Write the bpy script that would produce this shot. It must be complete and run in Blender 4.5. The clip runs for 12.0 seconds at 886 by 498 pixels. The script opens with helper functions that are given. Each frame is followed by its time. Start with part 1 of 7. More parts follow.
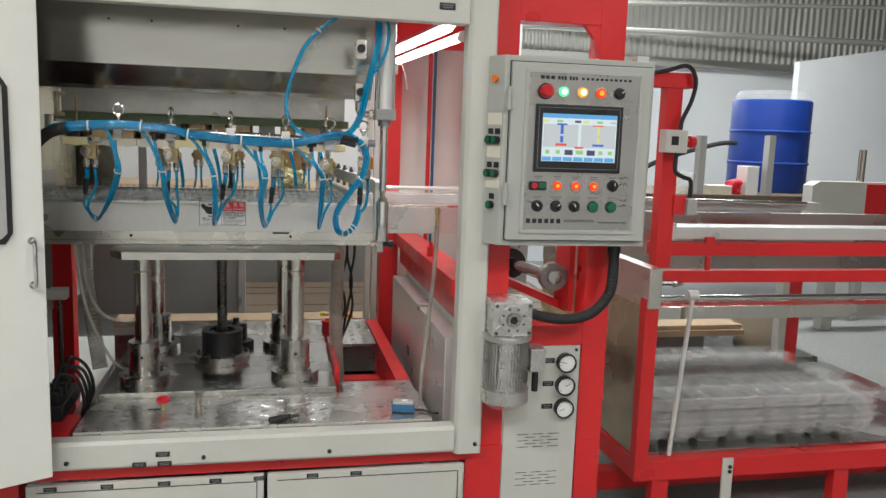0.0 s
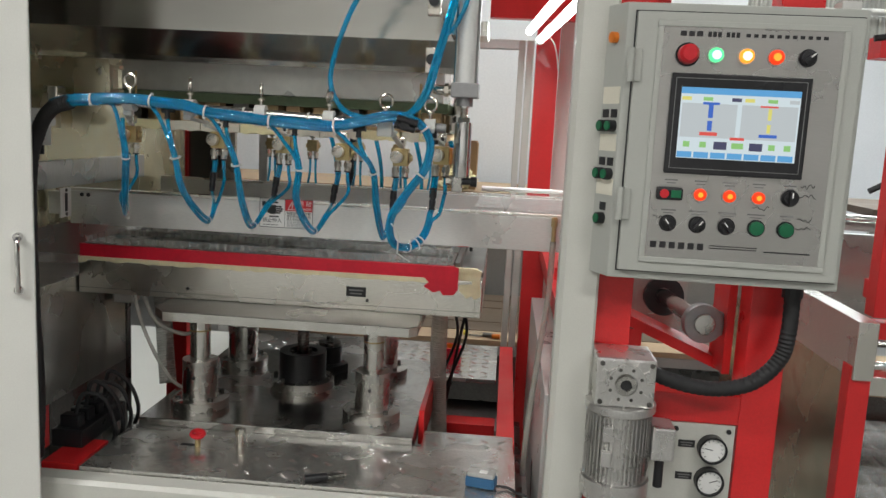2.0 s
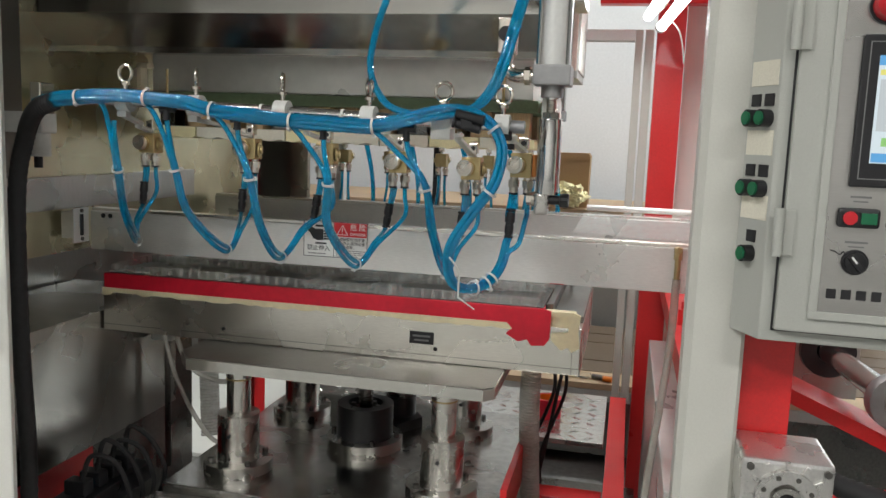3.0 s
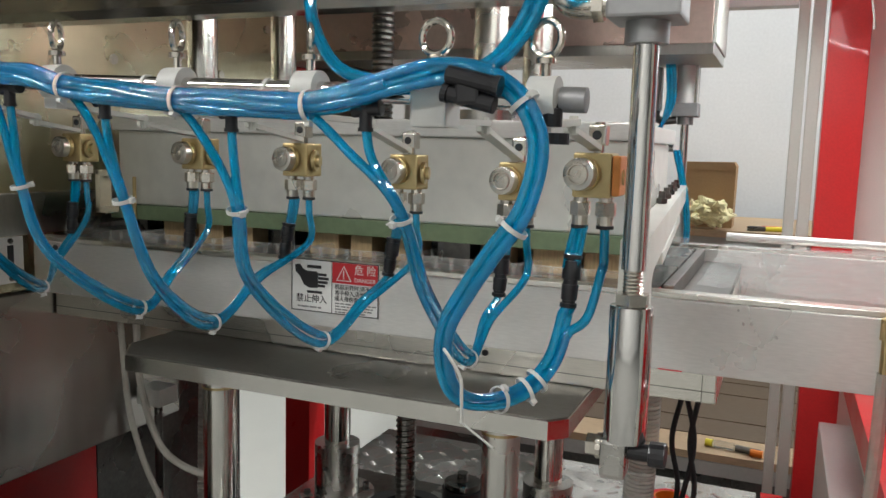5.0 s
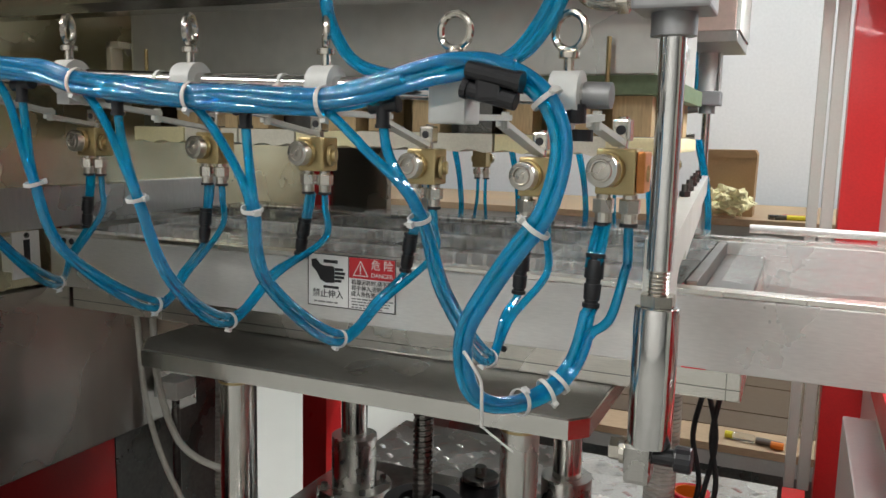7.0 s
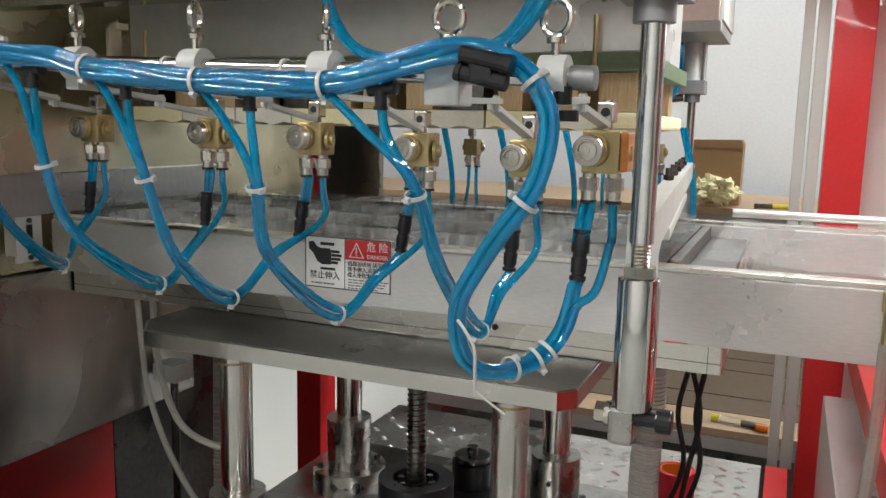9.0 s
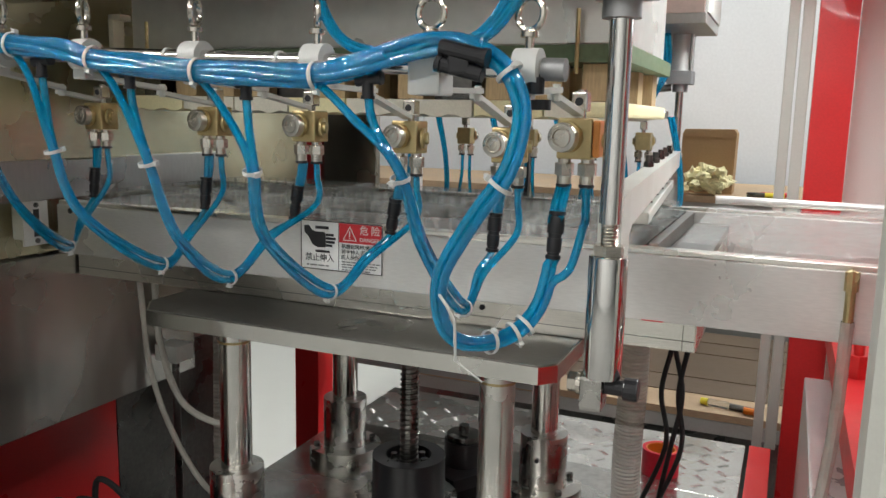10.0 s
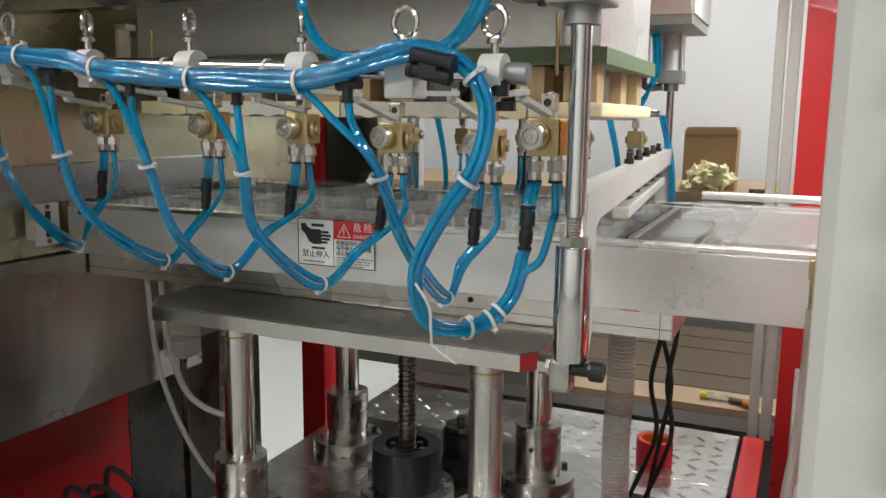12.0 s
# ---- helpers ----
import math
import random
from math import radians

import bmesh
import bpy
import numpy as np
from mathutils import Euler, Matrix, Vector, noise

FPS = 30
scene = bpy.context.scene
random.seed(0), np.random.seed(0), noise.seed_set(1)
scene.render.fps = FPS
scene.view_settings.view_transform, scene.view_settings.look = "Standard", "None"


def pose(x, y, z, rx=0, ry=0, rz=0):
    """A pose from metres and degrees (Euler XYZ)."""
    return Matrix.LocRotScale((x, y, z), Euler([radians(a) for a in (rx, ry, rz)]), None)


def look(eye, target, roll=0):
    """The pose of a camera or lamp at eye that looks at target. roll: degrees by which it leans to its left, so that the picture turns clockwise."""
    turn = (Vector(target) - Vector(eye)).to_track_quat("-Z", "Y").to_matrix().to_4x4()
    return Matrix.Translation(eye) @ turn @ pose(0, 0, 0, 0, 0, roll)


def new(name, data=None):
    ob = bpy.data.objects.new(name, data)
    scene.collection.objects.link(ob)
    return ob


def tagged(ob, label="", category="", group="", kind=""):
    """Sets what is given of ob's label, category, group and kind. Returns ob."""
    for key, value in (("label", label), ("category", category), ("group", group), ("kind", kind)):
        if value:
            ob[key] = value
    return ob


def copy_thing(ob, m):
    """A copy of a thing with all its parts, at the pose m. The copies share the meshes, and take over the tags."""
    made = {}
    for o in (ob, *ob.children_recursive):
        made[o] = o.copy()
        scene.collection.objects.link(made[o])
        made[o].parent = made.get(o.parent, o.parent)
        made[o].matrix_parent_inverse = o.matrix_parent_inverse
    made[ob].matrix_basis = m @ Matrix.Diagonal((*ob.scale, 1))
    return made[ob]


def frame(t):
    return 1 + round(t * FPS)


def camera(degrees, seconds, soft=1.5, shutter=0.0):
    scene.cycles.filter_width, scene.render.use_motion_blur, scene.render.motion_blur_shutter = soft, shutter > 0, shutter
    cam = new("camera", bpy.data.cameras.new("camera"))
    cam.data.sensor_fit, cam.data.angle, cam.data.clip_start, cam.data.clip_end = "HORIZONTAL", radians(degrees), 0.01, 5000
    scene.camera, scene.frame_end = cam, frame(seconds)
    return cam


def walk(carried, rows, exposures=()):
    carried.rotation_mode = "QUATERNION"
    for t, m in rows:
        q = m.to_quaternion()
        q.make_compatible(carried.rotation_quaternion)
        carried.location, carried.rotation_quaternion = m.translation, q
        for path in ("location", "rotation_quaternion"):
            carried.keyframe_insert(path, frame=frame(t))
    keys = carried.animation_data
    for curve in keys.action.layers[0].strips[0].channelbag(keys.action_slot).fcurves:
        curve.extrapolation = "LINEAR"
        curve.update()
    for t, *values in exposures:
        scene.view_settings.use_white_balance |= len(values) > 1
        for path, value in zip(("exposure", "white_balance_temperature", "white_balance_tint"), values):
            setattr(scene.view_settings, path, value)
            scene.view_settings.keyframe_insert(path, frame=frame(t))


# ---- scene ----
cam = camera(57.4, 12.0)
PATH = [
    (0, (0.251, 0.234, 1.515), (0.672, 2.168, 1.232), 2.0),
    (0.5, (0.379, 0.316, 1.505), (0.706, 2.268, 1.213), 2.1),
    (1, (0.509, 0.468, 1.487), (0.708, 2.436, 1.196), 2.5),
    (1.5, (0.612, 0.659, 1.483), (0.666, 2.636, 1.187), 2.8),
    (2, (0.726, 0.893, 1.48), (0.582, 2.865, 1.181), 2.9),
    (2.5, (0.754, 1.157, 1.458), (0.456, 3.115, 1.179), 2.9),
    (3, (0.757, 1.417, 1.452), (0.322, 3.35, 1.181), 2.2),
    (3.5, (0.774, 1.651, 1.449), (0.209, 3.552, 1.191), 1.7),
    (5.3, (0.728, 2.12, 1.431), (-0.039, 3.949, 1.175), 1.5),
    (5.5, (0.723, 2.118, 1.438), (-0.038, 3.948, 1.168), 1.5),
    (6, (0.725, 2.127, 1.439), (-0.056, 3.947, 1.161), 1.3),
    (6.5, (0.727, 2.125, 1.44), (-0.068, 3.939, 1.16), 1.3),
    (8.5, (0.733, 2.097, 1.442), (-0.057, 3.911, 1.15), 1.3),
    (9, (0.743, 2.077, 1.43), (-0.029, 3.898, 1.131), 1.2),
    (9.5, (0.764, 2.051, 1.428), (-0.004, 3.87, 1.114), 1.3),
    (10, (0.784, 2.029, 1.429), (0.013, 3.845, 1.105), 1.3),
    (10.5, (0.796, 2.017, 1.429), (0.022, 3.832, 1.102), 1.3),
    (11, (0.799, 2.01, 1.428), (0.026, 3.826, 1.102), 1.0),
    (11.5, (0.816, 2.0, 1.428), (0.035, 3.813, 1.104), 0.8),
    (12, (0.848, 1.987, 1.43), (0.045, 3.791, 1.108), 0.6),
]

walk(cam, [(t, look(eye, target, roll)) for t, eye, target, roll in PATH],
     [(0.0, 0.01), (1.0, -0.01), (2.0, -0.16), (2.5, -0.17), (3.0, -0.02), (3.7, 0.07), (5.5, 0.0), (8.5, 0.11), (12.0, 0.11)])

# ---- light ----
world = bpy.data.worlds.new("hall_daylight")
scene.world = world
world.use_nodes = True
wn = world.node_tree.nodes
sky = wn.new("ShaderNodeTexSky")
sky.sky_type, sky.sun_disc, sky.sun_elevation, sky.sun_rotation = "NISHITA", False, radians(50), radians(200)
world.node_tree.links.new(sky.outputs[0], wn["Background"].inputs[0])
wn["Background"].inputs[1].default_value = 0.08


def area(name, eye, target, sx, sy, watts, colour=(1, 0.96, 0.9)):
    d = bpy.data.lights.new(name, "AREA")
    d.shape, d.size, d.size_y, d.energy, d.color = "RECTANGLE", sx, sy, watts, colour
    o = new(name, d)
    o.matrix_world = look(eye, target)
    return o


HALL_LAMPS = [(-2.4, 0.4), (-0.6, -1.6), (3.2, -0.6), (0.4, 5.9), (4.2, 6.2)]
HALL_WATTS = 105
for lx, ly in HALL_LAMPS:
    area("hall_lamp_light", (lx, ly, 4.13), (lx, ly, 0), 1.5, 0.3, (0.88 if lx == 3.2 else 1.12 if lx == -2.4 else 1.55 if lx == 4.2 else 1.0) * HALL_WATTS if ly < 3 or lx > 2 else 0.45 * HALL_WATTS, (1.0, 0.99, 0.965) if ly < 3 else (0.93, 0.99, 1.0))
area("tube_lamp_light", (0.855, 3.7, 1.815), (0.6, 3.6, 0.5), 0.9, 0.05, 4.5, (0.92, 1.0, 1.0))
# added fill from the rear; there is no window or fixture at these spots
for lx in (-3.0, 0.5, 4.0):
    area("rear_fill_light", (lx, 9.2, 3.0), (lx, 3.0, 0.6), 2.4, 1.6, 58, (0.9, 0.96, 1.0))


# ---- materials ----
def mat(name, colour, rough=0.5, metal=0.0, var=0.12, scale=6.0, fine=90.0, bump=0.15, stretch=(1, 1, 1), rvar=0.12, coat=0.0, trans=0.0, alpha=1.0, emit=0.0, ior=1.45, speck=0.0):
    m = bpy.data.materials.new(name)
    m.use_nodes = True
    nt = m.node_tree
    n, l = nt.nodes, nt.links
    p = n["Principled BSDF"]
    p.inputs["Roughness"].default_value, p.inputs["Metallic"].default_value = rough, metal
    p.inputs["Coat Weight"].default_value, p.inputs["Transmission Weight"].default_value = coat, trans
    p.inputs["Alpha"].default_value, p.inputs["IOR"].default_value = alpha, ior
    p.inputs["Base Color"].default_value = (*colour, 1)
    if emit:
        p.inputs["Base Color"].default_value = (*(0.08 * c for c in colour), 1)
        p.inputs["Emission Color"].default_value = (*colour, 1)
        p.inputs["Emission Strength"].default_value = emit
        return m
    co = n.new("ShaderNodeTexCoord")
    mp = n.new("ShaderNodeMapping")
    mp.inputs["Scale"].default_value = stretch
    l.new(co.outputs["Object"], mp.inputs["Vector"])
    big, small = n.new("ShaderNodeTexNoise"), n.new("ShaderNodeTexNoise")
    big.inputs["Scale"].default_value, big.inputs["Detail"].default_value = scale, 5
    small.inputs["Scale"].default_value, small.inputs["Detail"].default_value = fine, 3
    l.new(co.outputs["Object"], big.inputs["Vector"])
    l.new(mp.outputs[0], small.inputs["Vector"])
    add = n.new("ShaderNodeMath")
    add.operation = "ADD"
    l.new(big.outputs["Fac"], add.inputs[0])
    l.new(small.outputs["Fac"], add.inputs[1])
    r = n.new("ShaderNodeMapRange")
    r.inputs["From Min"].default_value, r.inputs["From Max"].default_value = 0.6, 1.4
    r.inputs["To Min"].default_value, r.inputs["To Max"].default_value = 1 - var, 1 + var
    l.new(add.outputs[0], r.inputs["Value"])
    mul = n.new("ShaderNodeVectorMath")
    mul.operation = "SCALE"
    mul.inputs[0].default_value = colour
    l.new(r.outputs[0], mul.inputs["Scale"])
    l.new(mul.outputs[0], p.inputs["Base Color"])
    rr = n.new("ShaderNodeMapRange")
    rr.inputs["From Min"].default_value, rr.inputs["From Max"].default_value = 0.3, 0.7
    rr.inputs["To Min"].default_value, rr.inputs["To Max"].default_value = max(0.02, rough - rvar), min(1, rough + rvar)
    l.new(big.outputs["Fac"], rr.inputs["Value"])
    l.new(rr.outputs[0], p.inputs["Roughness"])
    if bump:
        b = n.new("ShaderNodeBump")
        b.inputs["Strength"].default_value, b.inputs["Distance"].default_value = bump, 0.002
        l.new(small.outputs["Fac"], b.inputs["Height"])
        l.new(b.outputs[0], p.inputs["Normal"])
    return m


RED = mat("red_paint", (0.68, 0.024, 0.026), 0.38, coat=0.25, var=0.1, bump=0.05, fine=220)
WHITE = mat("warm_white_paint", (0.58, 0.58, 0.53), 0.42, var=0.05, bump=0.08, fine=260)
DOORW = mat("white_door_paint", (0.8, 0.8, 0.75), 0.4, var=0.04, bump=0.05, fine=260)
CABINET = mat("grey_textured_paint", (0.43, 0.44, 0.405), 0.5, var=0.05, bump=0.25, fine=420)
STEEL = mat("brushed_stainless", (0.78, 0.755, 0.695), 0.27, 1.0, var=0.12, scale=3, fine=60, stretch=(1, 1, 14), bump=0.08)
STEELV = mat("worn_sheet_steel", (0.48, 0.475, 0.45), 0.3, 1.0, var=0.09, scale=3, fine=40, stretch=(4, 4, 1), bump=0.025)
RAILM = mat("milled_aluminium_rail", (0.7, 0.695, 0.67), 0.36, 0.5, var=0.1, scale=5, fine=60, stretch=(1, 6, 6), bump=0.02)
TREAD = mat("tread_plate_aluminium", (0.64, 0.63, 0.6), 0.25, 0.88, var=0.2, scale=7, fine=120, bump=0.2)
FACEP = mat("brushed_face_plate", (0.46, 0.45, 0.43), 0.27, 0.85, var=0.06, fine=60, stretch=(1, 1, 16), bump=0.02)
INNER = mat("satin_inner_steel", (0.62, 0.585, 0.42), 0.24, 0.95, var=0.14, scale=2.5, fine=13, stretch=(1, 1, 1), bump=0.9)
BEAMM = mat("polished_beam_sheet", (0.44, 0.43, 0.4), 0.17, 1.0, var=0.12, scale=2.2, fine=4.5, stretch=(1, 1, 2.5), bump=1.0, rvar=0.08)
PLATEM = mat("oily_base_plate", (0.42, 0.415, 0.395), 0.24, 1.0, var=0.28, scale=5, fine=50, stretch=(1, 1, 1), bump=0.05, rvar=0.14)
PLATENM = mat("satin_platen_aluminium", (0.66, 0.66, 0.62), 0.36, 0.45, var=0.1, scale=3, fine=30, bump=0.03)
GROUND = mat("ground_steel", (0.68, 0.67, 0.63), 0.2, 1.0, var=0.1, scale=9, fine=150, stretch=(6, 6, 1), bump=0.03)
CHROME = mat("polished_chrome", (0.75, 0.74, 0.72), 0.12, 1.0, var=0.05, bump=0.02, rvar=0.05)
MACHINED = mat("machined_steel", (0.5, 0.49, 0.46), 0.27, 1.0, var=0.15, scale=14, fine=200, stretch=(1, 1, 10), bump=0.06)
# dark steel of screws and bolts, also of sheets coloured dark for shade
DARKSTEEL = mat("oiled_and_shaded_steel", (0.16, 0.155, 0.145), 0.3, 1.0, var=0.25, bump=0.1)
ALU = mat("aluminium_profile", (0.68, 0.68, 0.66), 0.38, 0.35, var=0.06, fine=150, bump=0.04)
CASTALU = mat("cast_aluminium", (0.66, 0.65, 0.63), 0.3, 0.9, var=0.14, scale=14, fine=240, bump=0.035)
# darker steel tone; on the inner wall's edge it stands for a dark reflection
DIMSTEEL = mat("dim_grey_steel", (0.2, 0.195, 0.18), 0.36, 0.9, var=0.25, scale=4, fine=60, stretch=(1, 8, 8), bump=0.04)
DULLMETAL = mat("dull_grey_metal", (0.33, 0.33, 0.33), 0.5, 0.7, var=0.1, bump=0.04)
POCKET = mat("clear_tray_pocket", (0.86, 0.88, 0.85), 0.1, alpha=0.22, var=0.05, bump=0.0, rvar=0.04)
POCKETWALL = mat("thin_clear_tray_wall", (0.8, 0.83, 0.8), 0.1, alpha=0.1, var=0.05, bump=0.0, rvar=0.04)
SKIRT = mat("dull_brown_steel", (0.34, 0.325, 0.295), 0.26, 0.95, var=0.22, scale=2.4, fine=7, stretch=(1, 1.6, 0.25), bump=0.6, rvar=0.1)
BLACK = mat("black_plastic", (0.016, 0.016, 0.018), 0.35, var=0.3, bump=0.05)
RUBBER = mat("black_rubber", (0.02, 0.02, 0.021), 0.6, var=0.3, bump=0.2)
BLUE = mat("blue_polyurethane_tube", (0.001, 0.46, 0.8), 0.05, trans=0.72, coat=1.0, var=0.2, scale=12, bump=0.0, rvar=0.03, ior=1.35)
NYLON = mat("white_nylon", (0.6, 0.6, 0.57), 0.45, var=0.06, bump=0.05)
COPPERY = mat("orange_copper", (0.62, 0.24, 0.07), 0.4, 0.6, var=0.15, bump=0.05)
BRASS = mat("brass", (0.52, 0.41, 0.21), 0.4, 0.85, var=0.15, bump=0.1)
NICKEL = mat("nickel_plated", (0.66, 0.62, 0.55), 0.22, 1.0, var=0.1, bump=0.05)
GREEN = mat("green_board", (0.14, 0.195, 0.11), 0.6, var=0.2, bump=0.1)
WOOD = mat("pale_wood", (0.52, 0.38, 0.21), 0.6, var=0.25, scale=9, fine=40, stretch=(8, 8, 1), bump=0.15)
BOARD = mat("bench_board", (0.46, 0.33, 0.21), 0.65, var=0.25, scale=3, fine=30, stretch=(1, 12, 12), bump=0.15)
FOAM = mat("cream_foam", (0.84, 0.77, 0.47), 0.85, var=0.1, fine=300, bump=0.4)
FELT = mat("white_felt", (0.72, 0.69, 0.58), 0.9, var=0.1, fine=300, bump=0.4)
REDTAPE = mat("red_tape", (0.66, 0.012, 0.035), 0.45, var=0.12, scale=14, fine=60, bump=0.3)
CREAMTAPE = mat("masking_tape", (0.78, 0.7, 0.46), 0.6, var=0.1, scale=16, fine=80, bump=0.3)
CLEAR = mat("clear_plastic", (0.85, 0.88, 0.86), 0.08, trans=0.92, var=0.02, bump=0.0, ior=1.35, rvar=0.03)
FILM = mat("clear_film", (0.84, 0.85, 0.83), 0.05, alpha=0.17, var=0.03, scale=10, fine=24, bump=0.6, rvar=0.05)
MILKY = mat("milky_hose", (0.5, 0.48, 0.43), 0.3, alpha=0.6, var=0.12, bump=0.1)
PANELGREY = mat("grey_sheet_panel", (0.42, 0.42, 0.4), 0.5, var=0.08, bump=0.04)
WALLW = mat("white_wall_paint", (0.78, 0.79, 0.8), 0.7, var=0.06, scale=1.2, fine=60, bump=0.1)
CORRUG = mat("corrugated_sheet", (0.43, 0.42, 0.38), 0.5, 0.4, var=0.15, scale=1.5, bump=0.05)
FLOORM = mat("worn_concrete", (0.27, 0.27, 0.257), 0.45, var=0.25, scale=1.3, fine=40, bump=0.15)
DRUM = mat("blue_drum_plastic", (0.012, 0.05, 0.3), 0.4, var=0.1, bump=0.1)
# steel tinted pink in place of the red it reflects
PINK = mat("red_reflection_steel", (0.62, 0.48, 0.42), 0.3, 0.65, var=0.1, bump=0.05)
CARD = mat("cardboard", (0.4, 0.25, 0.13), 0.8, var=0.12, fine=120, bump=0.1)
GREENB = mat("green_button", (0.01, 0.14, 0.06), 0.35, var=0.1, bump=0)
REDB = mat("red_button", (0.6, 0.02, 0.03), 0.35, var=0.1, bump=0)
PAPER = mat("white_label", (0.82, 0.82, 0.8), 0.5, var=0.03, bump=0)
INK = mat("dark_print", (0.02, 0.02, 0.022), 0.5, var=0.1, bump=0)
GREYINK = mat("grey_print", (0.2, 0.2, 0.2), 0.5, var=0.1, bump=0)
SIGNRED = mat("sign_red", (0.6, 0.03, 0.04), 0.45, var=0.05, bump=0)
BUCKET = mat("cream_bucket_plastic", (0.72, 0.66, 0.5), 0.45, var=0.05, bump=0.05)
ORANGE = mat("orange_plastic", (0.75, 0.2, 0.02), 0.4, var=0.05, bump=0)
YELLOW = mat("yellow_plastic", (0.75, 0.65, 0.05), 0.4, var=0.05, bump=0)
TAPEBLUE = mat("blue_case_plastic", (0.03, 0.12, 0.25), 0.4, var=0.05, bump=0)
L_GREEN = mat("green_lamp_glow", (0.12, 0.9, 0.35), emit=1.5)
L_CORE = mat("lamp_core_glow", (1.0, 0.88, 0.5), emit=2.2)
L_GCORE = mat("green_core_glow", (0.62, 1.0, 0.8), emit=1.8)
# tone of the unseen south wall, pale so that front steel reflects brighter
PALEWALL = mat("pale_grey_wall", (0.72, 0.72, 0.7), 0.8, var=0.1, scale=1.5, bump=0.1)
# dark table top, and boards whose shade is put into the colour
DARKBOARD = mat("dark_and_shaded_board", (0.14, 0.1, 0.068), 0.6, var=0.3, scale=3, fine=30, stretch=(1, 12, 12), bump=0.15)
# tone of the unseen walls and ceiling, dark to deepen the steel's reflections
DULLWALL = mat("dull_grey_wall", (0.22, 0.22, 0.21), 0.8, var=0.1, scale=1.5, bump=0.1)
L_AMBER = mat("amber_lamp_glow", (1.0, 0.36, 0.03), emit=1.5)
L_ORANGE = mat("orange_lamp_glow", (1.0, 0.05, 0.004), emit=1.15)
L_TUBE = mat("tube_glow", (0.96, 0.99, 1.0), emit=9.0)
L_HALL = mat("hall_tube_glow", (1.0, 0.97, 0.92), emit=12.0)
S_WHITE = mat("screen_white", (0.66, 0.76, 0.8), emit=0.95)
S_GREY = mat("screen_grey", (0.55, 0.6, 0.62), emit=0.9)
S_BLUE = mat("screen_blue", (0.12, 0.4, 0.75), emit=0.9)
S_DEEP = mat("screen_deep_blue", (0.05, 0.15, 0.6), emit=0.9)
S_RED = mat("screen_red", (0.8, 0.1, 0.08), emit=0.9)
S_GREEN = mat("screen_green", (0.3, 0.62, 0.2), emit=0.9)
S_DARK = mat("screen_dark", (0.1, 0.1, 0.2), emit=0.6)
S_YELLOW = mat("screen_yellow", (0.8, 0.75, 0.2), emit=0.9)


# ---- building helpers ----
def part(name, bm, material, parent=None, label="", kind="", smooth=False):
    me = bpy.data.meshes.new(name)
    if smooth:
        for f in bm.faces:
            f.smooth = True
    bm.to_mesh(me)
    bm.free()
    me.materials.append(material)
    if smooth:
        me.set_sharp_from_angle(angle=radians(35))
    o = new(name, me)
    o.parent = parent
    return tagged(o, label, kind=kind)


def thing(name, label, category, at=(0, 0, 0), group="", kind=""):
    o = new(name)
    o.location = at
    o.empty_display_size = 0.05
    return tagged(o, label, category, group, kind)


def box(bm, x0, y0, z0, x1, y1, z1, bevel=0.0):
    got = bmesh.ops.create_cube(bm, size=1.0)
    vs = got["verts"]
    for v in vs:
        v.co = Vector(((x0 + x1) / 2 + v.co.x * (x1 - x0), (y0 + y1) / 2 + v.co.y * (y1 - y0), (z0 + z1) / 2 + v.co.z * (z1 - z0)))
    if bevel:
        es = list({e for v in vs for e in v.link_edges})
        bmesh.ops.bevel(bm, geom=es, offset=bevel, segments=2, affect="EDGES", profile=0.6)
    return bm


def rod(bm, a, b, r, r2=None, seg=20, bevel=0.0):
    a, b = Vector(a), Vector(b)
    d = b - a
    m = Matrix.Translation((a + b) / 2) @ d.to_track_quat("Z", "Y").to_matrix().to_4x4()
    got = bmesh.ops.create_cone(bm, cap_ends=True, segments=seg, radius1=r, radius2=r if r2 is None else r2, depth=d.length, matrix=m)
    if bevel:
        es = [e for e in {e for v in got["verts"] for e in v.link_edges} if any(len(f.verts) > 4 for f in e.link_faces)]
        bmesh.ops.bevel(bm, geom=es, offset=bevel, segments=2, affect="EDGES", profile=0.6)
    return bm


def ring(bm, a, b, r_out, r_in, seg=24):
    """A pipe or washer from a to b."""
    a, b = Vector(a), Vector(b)
    q = (b - a).to_track_quat("Z", "Y")
    loops = []
    for c, r in ((a, r_out), (b, r_out), (b, r_in), (a, r_in)):
        loops.append([bm.verts.new(c + q @ Vector((r * math.cos(i * math.tau / seg), r * math.sin(i * math.tau / seg), 0))) for i in range(seg)])
    for k in range(4):
        p, s = loops[k], loops[(k + 1) % 4]
        for i in range(seg):
            j = (i + 1) % seg
            bm.faces.new((p[i], p[j], s[j], s[i]))
    return bm


def torus(bm, centre, axis, R, r, seg=24, sub=8, turn=math.tau):
    q = Vector(axis).to_track_quat("Z", "Y")
    n = seg if turn >= math.tau - 1e-6 else seg + 1
    loops = []
    for i in range(n):
        a = turn * i / seg
        u = Vector((math.cos(a), math.sin(a), 0))
        loops.append([bm.verts.new(Vector(centre) + q @ (u * (R + r * math.cos(b)) + Vector((0, 0, r * math.sin(b))))) for b in (math.tau * k / sub for k in range(sub))])
    for i in range(n if n == seg else n - 1):
        p, s = loops[i], loops[(i + 1) % n]
        for k in range(sub):
            bm.faces.new((p[k], s[k], s[(k + 1) % sub], p[(k + 1) % sub]))
    return bm


